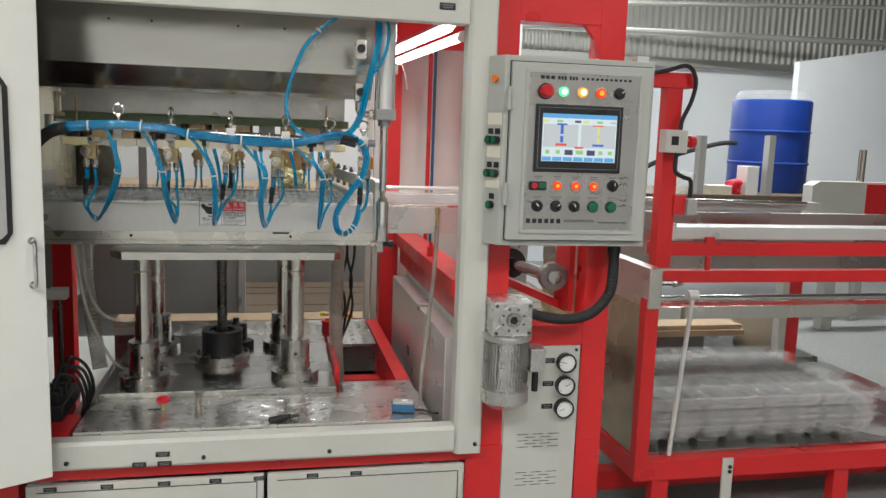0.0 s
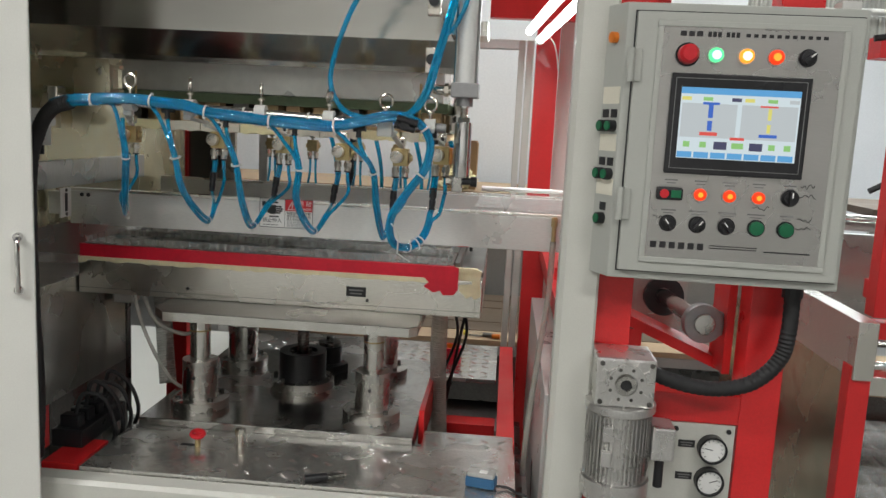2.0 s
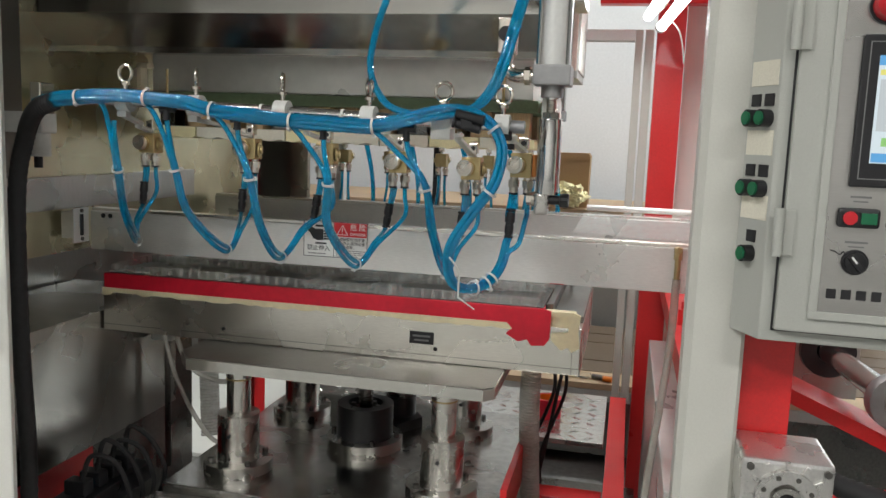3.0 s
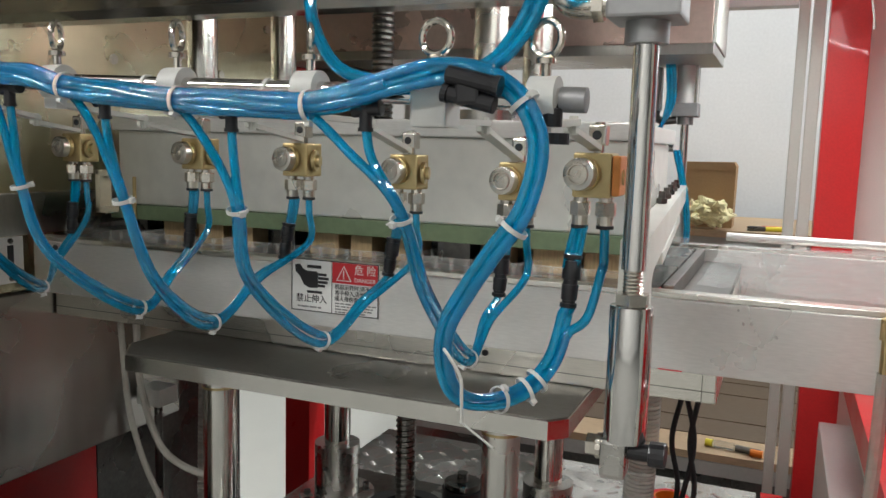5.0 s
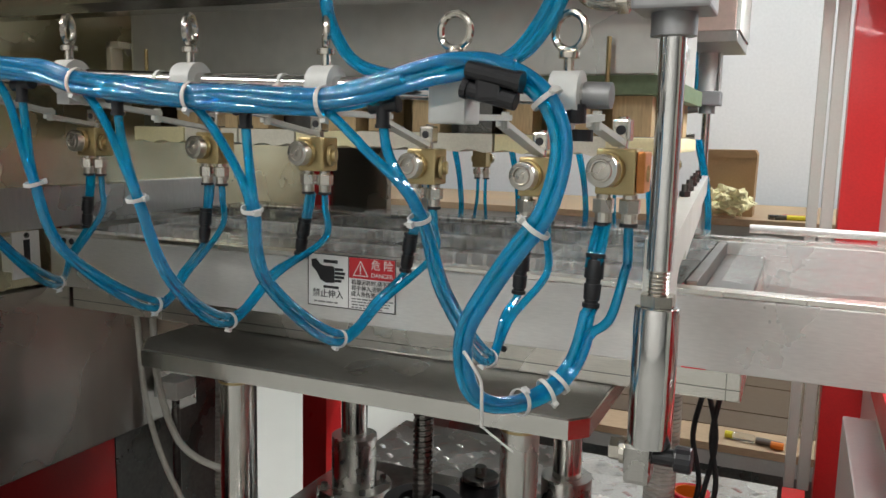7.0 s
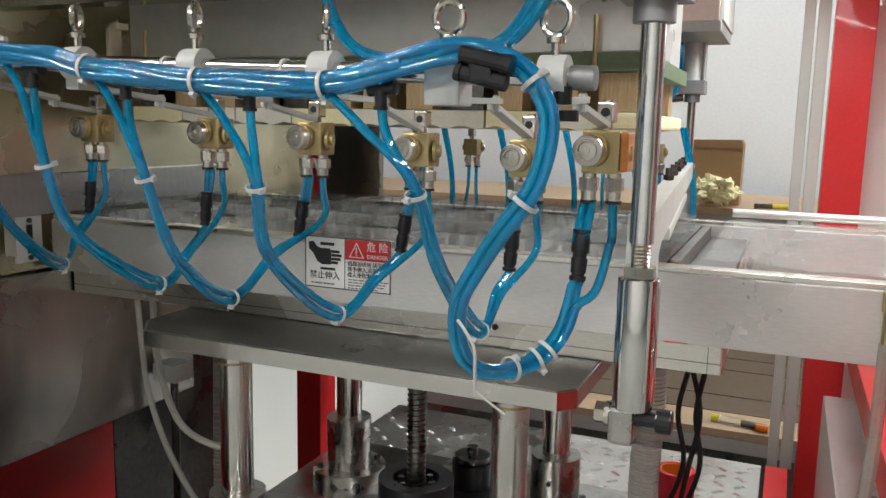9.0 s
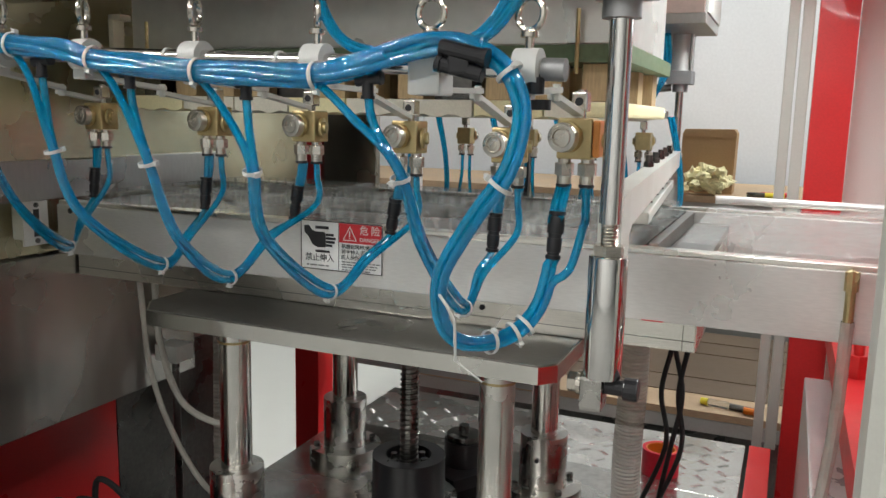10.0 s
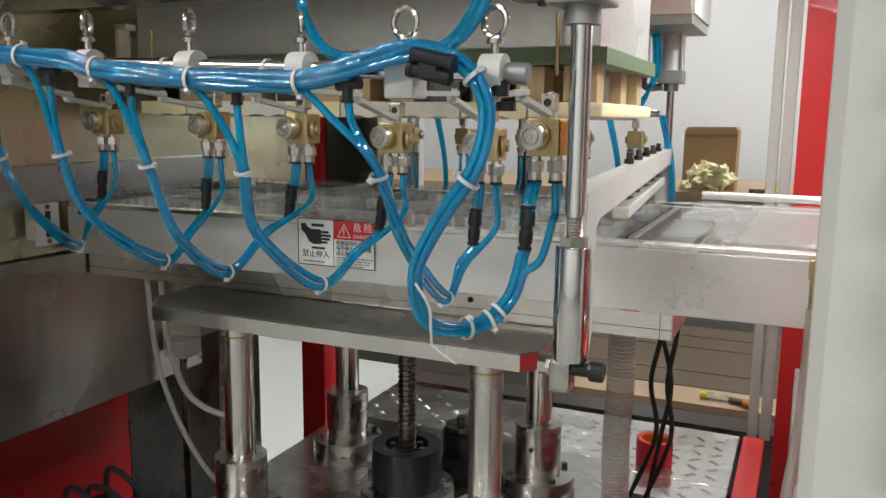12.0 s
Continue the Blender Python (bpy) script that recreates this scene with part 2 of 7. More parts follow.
def glide(pts, steps=8):
    """A smooth line through the points."""
    P = [Vector(p) for p in pts]
    P = [2 * P[0] - P[1]] + P + [2 * P[-1] - P[-2]]
    out = []
    for i in range(1, len(P) - 2):
        a, b, c, d = P[i - 1:i + 3]
        for k in range(steps):
            t = k / steps
            out.append(0.5 * (2 * b + (c - a) * t + (2 * a - 5 * b + 4 * c - d) * t * t + (3 * b - a - 3 * c + d) * t ** 3))
    out.append(P[-2])
    return out


def sweep(bm, line, r, seg=8, ribs=0.0, up=Vector((0, 1, 0))):
    loops = []
    n = len(line)
    for i, p in enumerate(line):
        d = (line[min(i + 1, n - 1)] - line[max(i - 1, 0)]).normalized()
        s = d.cross(up)
        s = s.normalized() if s.length > 1e-3 else Vector((1, 0, 0))
        w = s.cross(d)
        rr = r * (1 + (ribs if i % 2 else 0))
        loops.append([bm.verts.new(p + (s * math.cos(a) + w * math.sin(a)) * rr) for a in (math.tau * k / seg for k in range(seg))])
    for p, s in zip(loops, loops[1:]):
        for k in range(seg):
            bm.faces.new((p[k], s[k], s[(k + 1) % seg], p[(k + 1) % seg]))
    bm.faces.new(loops[0][::-1])
    bm.faces.new(loops[-1])
    return bm


def N():
    return bmesh.new()


def slab(name, material, parent, x0, y0, z0, x1, y1, z1, label="", bevel=0.002, kind=""):
    return part(name, box(N(), x0, y0, z0, x1, y1, z1, bevel), material, parent, label, kind)


def prism(bm, outline, axis, lo, hi):
    """Extrudes a closed outline of pairs along an axis. axis x: pairs are y, z; y: x, z; z: x, y."""
    def at(p, v):
        return {"x": (v, p[0], p[1]), "y": (p[0], v, p[1]), "z": (p[0], p[1], v)}[axis]
    a = [bm.verts.new(at(p, lo)) for p in outline]
    b = [bm.verts.new(at(p, hi)) for p in outline]
    bm.faces.new(a)
    bm.faces.new(b[::-1])
    for i in range(len(a)):
        j = (i + 1) % len(a)
        bm.faces.new((a[i], b[i], b[j], a[j]))
    bmesh.ops.recalc_face_normals(bm, faces=bm.faces)
    return bm


def writing(text, size, m, material, parent, name="lettering"):
    c = bpy.data.curves.new(name, "FONT")
    c.body, c.size, c.align_x, c.align_y, c.extrude = text, size, "CENTER", "CENTER", 0.0004
    o = new(name, c)
    dg = bpy.context.evaluated_depsgraph_get()
    me = bpy.data.meshes.new_from_object(o.evaluated_get(dg))
    bpy.data.objects.remove(o)
    me.materials.clear()
    me.materials.append(material)
    t = new(name, me)
    t.parent = parent
    t.matrix_basis = m
    return t


def upright(x, y, z):
    """The pose of flat writing that faces the front of the machine."""
    return pose(x, y, z, 90, 0, 0)


def name_tag(parent, x, y, z, w=0.036, h=0.015, name="label_plate"):
    p = slab(name, INK, parent, x - w / 2, y - 0.0015, z - h / 2, x + w / 2, y + 0.0005, z + h / 2, "small black label plate", 0.0005)
    slab("print_bar", GREYINK, p, x - w * 0.36, y - 0.0022, z + h * 0.08, x + w * 0.36, y - 0.0012, z + h * 0.24, bevel=0)
    slab("print_bar", GREYINK, p, x - w * 0.3, y - 0.0022, z - h * 0.26, x + w * 0.3, y - 0.0012, z - h * 0.12, bevel=0)
    return p


def bolt_head(bm, at, axis, r=0.006, h=0.006, seg=10):
    a = Vector(at)
    return rod(bm, a, a + Vector(axis) * h, r, seg=seg)


# ---- the hall ----
def hall():
    slab("floor", FLOORM, None, -7, -4, -0.2, 10, 9.6, 0, "worn grey concrete workshop floor", 0, "structure")
    slab("wall_north", WALLW, None, -7, 9.6, 0, 10, 9.8, 2.44, "white painted lower wall of the workshop", 0, "structure")
    # out of view; these close the hall and set what the steel mirrors
    slab("wall_west", DULLWALL, None, -7.2, -4, 0, -7, 9.8, 4.3, "unseen grey wall closing the hall", 0, "structure")
    slab("wall_east", DULLWALL, None, 10, -4, 0, 10.2, 9.8, 4.3, "unseen grey wall closing the hall", 0, "structure")
    slab("wall_south", PALEWALL, None, -7.2, -4.2, 0, 10.2, -4, 4.3, "unseen grey wall closing the hall", 0, "structure")
    slab("ceiling", DULLWALL, None, -7.2, -4.2, 4.3, 10.2, 9.8, 4.4, "unseen grey ceiling closing the hall", 0, "structure")
    bm = N()
    zig, x, k = [], -7.0, 0
    while x < 10:
        zig.append((x, 9.6 if k % 4 in (0, 3) else 9.62))
        x += 0.022
        k += 1
    back = [(p[0], 9.72) for p in reversed(zig)]
    prism(bm, zig + back, "z", 2.44, 4.3)
    part("wall_upper", bm, CORRUG, None, "grey corrugated sheet metal upper wall", "structure")
    slab("wall_girt", CORRUG, None, -7, 9.5, 2.42, 10, 9.6, 2.52, "steel rail along the corrugated wall", 0.004, "structure")
    part("roof_truss", rod(rod(N(), (1.5, 9.3, 2.95), (9, 8.2, 3.15), 0.022), (1.5, 9.35, 2.75), (9.5, 8.6, 2.75), 0.035), CORRUG, None, "grey steel pipes along the upper wall", "structure")
    slab("partition", WALLW, None, -4.0, 7.5, 0, 2.5, 7.6, 2.9, "white painted partition behind the bench", 0.004, "structure")
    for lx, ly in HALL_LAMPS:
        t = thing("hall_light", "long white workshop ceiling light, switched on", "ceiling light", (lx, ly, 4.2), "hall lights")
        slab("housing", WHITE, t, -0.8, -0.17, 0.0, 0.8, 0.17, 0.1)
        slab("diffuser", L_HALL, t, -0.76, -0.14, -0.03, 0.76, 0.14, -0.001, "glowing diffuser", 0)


hall()


# ---- machine frame ----
RF = 2.82   # front plane of the red frame
WF = 2.765  # front plane of the white window frame


def machine_frame():
    t = thing("machine_frame", "red and white welded frame of a thermoforming machine", "machine frame")
    # white window frame
    post = prism(N(), [(0.864, WF + 0.075), (0.864, WF + 0.014), (0.876, WF), (0.951, WF), (0.957, WF + 0.006), (0.957, WF + 0.075)], "z", 0.445, 2.25)
    part("window_post", post, WHITE, t, "warm white painted window post")
    part("window_post", prism(N(), [(-0.6, WF + 0.06), (-0.6, WF), (-0.5, WF), (-0.49, WF + 0.012), (-0.49, WF + 0.06)], "z", 0.445, 2.25), WHITE, t)
    part("window_sill", prism(N(), [(WF + 0.062, 0.452), (WF + 0.008, 0.452), (WF + 0.002, 0.46), (WF + 0.002, 0.53), (WF + 0.012, 0.54), (WF + 0.062, 0.54)], "x", -0.49, 0.864), WHITE, t, "white sill with scuffed edge")
    slab("window_header", WHITE, t, -0.49, WF + 0.002, 1.855, 0.864, WF + 0.06, 2.0, bevel=0.004)
    bm = N()
    for x in (0.935, 0.447, 0.053, -0.35):
        bolt_head(bm, (x, WF, 0.478), (0, -1, 0), 0.007, 0.005)
    part("bolt", bm, RUBBER, t, "black socket bolts")
    name_tag(t, 0.79, WF, 1.905, 0.05, 0.02)
    for x, z in ((-0.07, 0.493), (-0.14, 0.462), (-0.065, 0.462)):
        name_tag(t, x, WF + 0.002, z, 0.042, 0.016)
    # red lower band and base
    slab("base_rail", RED, t, -0.62, RF - 0.01, 0.405, 1.045, RF + 0.08, 0.45, "red painted base rail")
    slab("base_rail", RED, t, -0.62, RF - 0.01, 0.0, 1.413, RF + 0.08, 0.07)
    slab("base_post", RED, t, -0.62, RF - 0.009, 0.07, -0.5, RF + 0.08, 0.405)
    slab("base_post", RED, t, 0.915, RF - 0.009, 0.07, 1.045, RF + 0.08, 0.405)
    slab("base_post", RED, t, 0.957, RF, 0.45, 1.045, RF + 0.09, 2.35, "red upright of the control side")
    slab("base_post", RED, t, 1.322, RF, 0.45, 1.413, RF + 0.09, 2.35, "red upright of the control side")
    slab("cross_member", RED, t, 1.045, RF, 0.80, 1.322, RF + 0.09, 0.872, bevel=0.003)
    slab("cross_member", RED, t, 1.045, RF, 1.885, 1.322, RF + 0.09, 2.35, bevel=0.003)
    slab("base_post", RED, t, 1.322, RF, 0.0, 1.413, RF + 0.09, 0.45)
    # gusset at the opening's upper corner
    part("gusset", prism(N(), [(1.27, 1.885), (1.322, 1.885), (1.322, 1.78), (1.305, 1.84)], "y", RF + 0.004, RF + 0.03), RED, t)
    # lower doors
    for i, (x0, x1) in enumerate(((-0.475, 0.238), (0.25, 0.908))):
        d = slab("lower_door", WHITE, t, x0, RF - 0.03, 0.06, x1, RF - 0.011, 0.398, "white hinged lower door", 0.002)
        part("door_groove", box(box(N(), x0 + 0.03, RF - 0.0305, 0.374, x1 - 0.02, RF - 0.0295, 0.377), x1 - 0.023, RF - 0.0305, 0.07, x1 - 0.02, RF - 0.0295, 0.374), INK, d)
    part("hinge", rod(N(), (0.895, RF - 0.036, 0.30), (0.895, RF - 0.036, 0.37), 0.008), WHITE, t)
    for x in (-0.405, -0.24, -0.07, 0.087, 0.225, 0.395, 0.538):
        name_tag(t, x, RF - 0.03, 0.386, 0.038, 0.014)
    # decks
    slab("deck_plate", TREAD, t, -0.345, 2.832, 0.535, 0.80, 3.142, 0.55, "aluminium tread plate deck", 0.001)
    slab("deck_plate", TREAD, t, 0.525, 3.142, 0.535, 0.795, 3.27, 0.55, "aluminium tread plate deck", 0.001)
    slab("deck_plate", TREAD, t, -0.345, 3.95, 0.535, 0.735, 4.31, 0.55, "aluminium tread plate deck", 0.001)
    slab("deck_plate", TREAD, t, 0.50, 3.83, 0.535, 0.735, 3.949, 0.55, "", 0.001)
    bm = N()
    areas = [(-0.33, 2.85, 0.78, 3.13), (0.54, 3.15, 0.78, 3.26), (-0.33, 3.97, 0.72, 4.3), (0.52, 3.84, 0.72, 3.94)]
    for x0, y0, x1, y1 in areas:
        px, py, j = 0.05, 0.05, 0
        y = y0 + 0.02
        while y < y1 - 0.012:
            x, i = x0 + 0.02, 0
            while x < x1 - 0.015:
                a = radians(45 if (i + j) % 2 else -45)
                for k in range(-2, 3):
                    c = Vector((x + k * 0.0066 * math.cos(a), y + k * 0.0066 * math.sin(a), 0.5502))
                    u, w = Vector((-math.sin(a), math.cos(a), 0)) * 0.0095, Vector((math.cos(a), math.sin(a), 0)) * 0.0017
                    vs = [bm.verts.new(c + p) for p in (u, w, -u, -w)]
                    tip = bm.verts.new(c + Vector((0, 0, 0.0012)))
                    for q in range(4):
                        bm.faces.new((vs[q], tip, vs[(q + 1) % 4])[::-1])
                x += px
                i += 1
            y += py
            j += 1
    bmesh.ops.recalc_face_normals(bm, faces=bm.faces)
    part("tread_relief", bm, TREAD, t, "raised bars of the tread plate", "stuff")
    slab("column_base_plate", PLATEM, t, -0.33, 3.145, 0.52, 0.50, 3.945, 0.572, "thick machined steel base plate", 0.003)
    slab("side_rail", RED, t, 0.745, 3.2, 0.47, 0.80, 4.33, 0.546, "red side rail")
    slab("side_rail", RED, t, -0.46, 2.85, 0.47, -0.36, 3.02, 0.546, "red side rail")
    slab("hole_bracket", RED, t, 0.503, 3.28, 0.50, 0.52, 3.75, 0.61, "red bracket plate", 0.002)
    # dark colour of this sheet gives the pit its shade
    slab("pit_shade_sheet", DARKSTEEL, t, -0.6, 3.0, 0.2, 0.85, 4.3, 0.22, "dark sheet standing in for the shade under the deck", 0)
    slab("pit_beam", RED, t, 0.53, 3.7, 0.36, 0.74, 3.78, 0.42)
    # right side: steel housing, red beam
    slab("side_housing", RAILM, t, 0.862, 2.95, 0.25, 1.04, 4.2, 0.80, "stainless side housing", 0.004)
    slab("housing_lip", WHITE, t, 0.93, 2.95, 0.801, 1.05, 4.2, 0.83, "pale ledge", 0.003)
    slab("side_beam", RED, t, 0.89, 3.0, 0.94, 1.0, 4.42, 1.0, "red side beam")
    slab("side_beam", RED, t, 0.93, 3.0, 0.831, 0.96, 4.42, 0.94)
    part("adjust_screw", rod(rod(N(), (0.92, 3.55, 1.0), (0.92, 3.55, 1.04), 0.018, seg=6), (0.92, 3.55, 1.04), (0.92, 3.55, 1.06), 0.009), RED, t)
    # rear frame
    slab("rear_post", RED, t, 0.822, 4.42, 0.0, 0.918, 4.52, 2.3, "red rear post")
    slab("rear_post", RED, t, -0.775, 4.38, 0.0, -0.68, 4.48, 2.3, "red rear post")
    slab("rear_profile", WHITE, t, 0.748, 4.44, 0.5, 0.775, 4.49, 1.86, "pale door profile", 0.003)
    slab("rear_profile", WHITE, t, 0.782, 4.44, 0.5, 0.812, 4.47, 1.86, "", 0.003)
    slab("rear_profile", ALU, t, -0.45, 4.44, 1.82, 0.747, 4.49, 1.86, "aluminium top profile", 0.003)
    slab("rear_profile", ALU, t, 0.10, 4.44, 0.56, 0.135, 4.48, 1.05, "", 0.003)
    slab("rear_profile", ALU, t, -0.44, 4.44, 1.05, 0.734, 4.48, 1.085, "", 0.003)
    slab("rear_panel", PANELGREY, t, -0.6, 4.455, 0.56, 0.099, 4.46, 1.049, "grey rear sheet", 0)
    slab("rear_profile", ALU, t, -0.375, 4.44, 1.0855, -0.335, 4.48, 1.8195, "", 0.003)
    slab("rear_cover", SKIRT, t, -0.679, 4.40, 1.10, -0.47, 4.43, 2.1, "dark steel rear cover", 0.002)
    prop = part("rear_prop", prism(N(), [(0.028, 1.09), (0.075, 1.09), (0.085, 1.25), (0.085, 1.45), (0.06, 1.45), (0.06, 1.25)], "y", 4.30, 4.325), BLACK, t, "black rear prop")
    slab("rear_panel", DOORW, t, 0.93, 4.6, 0.3, 1.30, 4.62, 2.3, "white rear side panel", 0)
    slab("rear_post", RED, t, 1.305, 4.4, 0.0, 1.36, 4.5, 2.3)
    part("rear_pipe", rod(N(), (1.08, 4.5, 0.6), (1.08, 4.5, 1.98), 0.011), RED, t, "thin red pipe")
    part("rear_pipe", rod(N(), (1.105, 4.5, 0.6), (1.105, 4.5, 1.98), 0.008), TAPEBLUE, t, "thin blue pipe")
    slab("roof_sheet", RED, t, 0.62, 3.1, 2.12, 1.413, 4.55, 2.14, "red roof sheet")
    slab("roof_beam", RED, t, 0.62, 4.38, 1.94, 1.30, 4.44, 2.12)
    # left inner wall
    slab("inner_wall", INNER, t, -0.64, 2.83, 1.135, -0.60, 4.16, 2.35, "dull steel inner side wall", 0.002)
    # added sheet: its dark colour replaces the dim reflection at the wall's front
    slab("edge_shade_sheet", DIMSTEEL, t, -0.5995, 2.835, 1.14, -0.596, 3.02, 2.3, "dark sheet standing in for the inner wall's dark reflection", 0.001)
    for yy, zz in ((3.12, 1.62), (3.12, 1.86), (3.30, 1.74), (3.46, 1.60), (3.46, 1.86), (3.66, 1.72), (3.82, 1.60), (3.82, 1.86), (4.02, 1.74), (4.08, 1.60)):
        part("wall_bolt", bolt_head(N(), (-0.60, yy, zz), (1, 0, 0), 0.011, 0.004), NICKEL, t)
    slab("wall_band", STEELV, t, -0.60, 2.9, 1.245, -0.585, 3.75, 1.325, "", 0.002)
    slab("slot_bracket", RAILM, t, -0.5848, 3.125, 1.175, -0.5475, 3.165, 1.24, "", 0.002)
    slab("wall_slot_plate", RAILM, t, -0.547, 3.115, 1.165, -0.542, 3.172, 1.25, "", 0.001)
    slab("slot", INK, t, -0.5425, 3.138, 1.182, -0.5405, 3.150, 1.235, "", 0)
    for yy, zz in ((3.144, 1.243), (3.144, 1.174)):
        part("slot_bolt", bolt_head(N(), (-0.542, yy, zz), (1, 0, 0), 0.005, 0.003), DARKSTEEL, t)
    slab("red_under_rail", RED, t, -0.98, 2.84, 0.2, -0.95, 3.72, 0.699, "red lower side panel", 0.003)
    part("guide_pin", rod(N(), (-0.53, 3.5, 0.45), (-0.53, 3.5, 0.84), 0.009), DARKSTEEL, t)
    slab("pin_block", NYLON, t, -0.565, 3.47, 0.84, -0.50, 3.53, 0.88, "white plastic block", 0.002)
    slab("side_back_sheet", STEELV, t, -0.98, 2.84, 1.136, -0.95, 3.9, 1.4, "", 0.002)
    slab("side_back_sheet", STEELV, t, -0.98, 2.84, 0.70, -0.95, 4.36, 1.135, "", 0.002)
    # same side sheet lower down, coloured darker because it lies in shade
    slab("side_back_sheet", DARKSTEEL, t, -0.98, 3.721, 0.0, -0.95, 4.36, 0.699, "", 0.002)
    # closing sheets added to keep hall light out of the machine's left part
    slab("front_cover", WHITE, t, -1.05, RF - 0.02, 0.0, -0.621, RF + 0.01, 2.35, "white cover added behind the door to keep light out", 0.003)
    slab("side_cover", WHITE, t, -1.05, RF + 0.011, 0.0, -1.02, 4.35, 2.35, "white side sheet added to keep light out", 0.003)
    slab("roof_sheet", STEELV, t, -1.05, 2.84, 2.355, 0.62, 4.45, 2.37, "unseen steel sheet added to block light from above", 0.002)
    # upper beams
    fb = prism(N(), [(3.05, 2.3), (3.05, 1.70), (3.115, 1.635), (3.125, 1.622), (3.17, 1.622), (3.17, 2.3)], "x", -0.60, 0.60)
    part("upper_front_beam", fb, BEAMM, t, "folded stainless sheet of the upper beam")
    bm = N()
    for x in (-0.25, -0.12, 0.15, 0.30):
        bolt_head(bm, (x, 3.05, 1.84), (0, -1, 0), 0.004, 0.002)
    part("bolt", bm, RUBBER, t)
    slab("upper_rear_beam", PINK, t, -0.60, 4.05, 1.68, 0.572, 4.075, 2.3, "upper rear steel sheet tinted for red reflections", 0.002)
    slab("upper_rear_lip", STEELV, t, -0.60, 4.04, 1.655, 0.578, 4.35, 1.679, "folded steel lip of the rear beam", 0.002)
    slab("beam_edge", WHITE, t, 0.5725, 4.048, 1.68, 0.582, 4.35, 2.3, "pale folded edge", 0.002)
    slab("upper_plate", DARKSTEEL, t, -0.60, 3.171, 2.2, 0.60, 3.98, 2.24, "dark upper crosshead plate", 0.002)
    slab("lip_switch", BLACK, t, 0.40, 4.0, 1.69, 0.46, 4.049, 1.73)
    return t


machine_frame()


def access_door():
    a = radians(29)
    t = thing("access_door", "white open side door with a chrome handle and black window seal", "door", (-0.372, 2.70, 0))
    t.rotation_euler = (0, 0, a)
    part("door_leaf", box(N(), -0.75, 0, 0.465, 0, 0.03, 2.2, 0.004), DOORW, t)
    part("window_seal", prism(N(), [(-0.62, 1.2), (-0.60, 1.17), (-0.102, 1.17), (-0.082, 1.2), (-0.082, 1.60), (-0.102, 1.63), (-0.60, 1.63), (-0.62, 1.60)], "y", -0.006, -0.001), RUBBER, t)
    part("window_pane", prism(N(), [(-0.605, 1.2), (-0.59, 1.185), (-0.112, 1.185), (-0.097, 1.2), (-0.097, 1.60), (-0.112, 1.615), (-0.59, 1.615), (-0.605, 1.60)], "y", -0.008, -0.0065), PANELGREY, t, "dark window pane")
    h = glide([(-0.035, 0, 1.175), (-0.035, -0.03, 1.172), (-0.035, -0.033, 1.115), (-0.035, -0.03, 1.052), (-0.035, 0, 1.05)], 6)
    part("handle", sweep(N(), h, 0.006, 10, up=Vector((1, 0, 0))), CHROME, t, "chrome bow handle", smooth=True)
    bm = N()
    rod(bm, (-0.035, 0, 1.176), (-0.035, -0.006, 1.176), 0.011)
    rod(bm, (-0.035, 0, 1.049), (-0.035, -0.006, 1.049), 0.011)
    part("handle_rose", bm, CHROME, t)


access_door()


# ---- control cabinet ----
def knob(t, x, y, z, r, material, name, depth=0.014, collar=BLACK, label=""):
    c = part("collar", ring(N(), (x, y, z), (x, y - 0.004, z), r * 1.18, r * 0.7), collar, t)
    return part(name, rod(N(), (x, y, z), (x, y - depth, z), r, r * 0.94, 22, 0.0015), material, t, label, smooth=True)


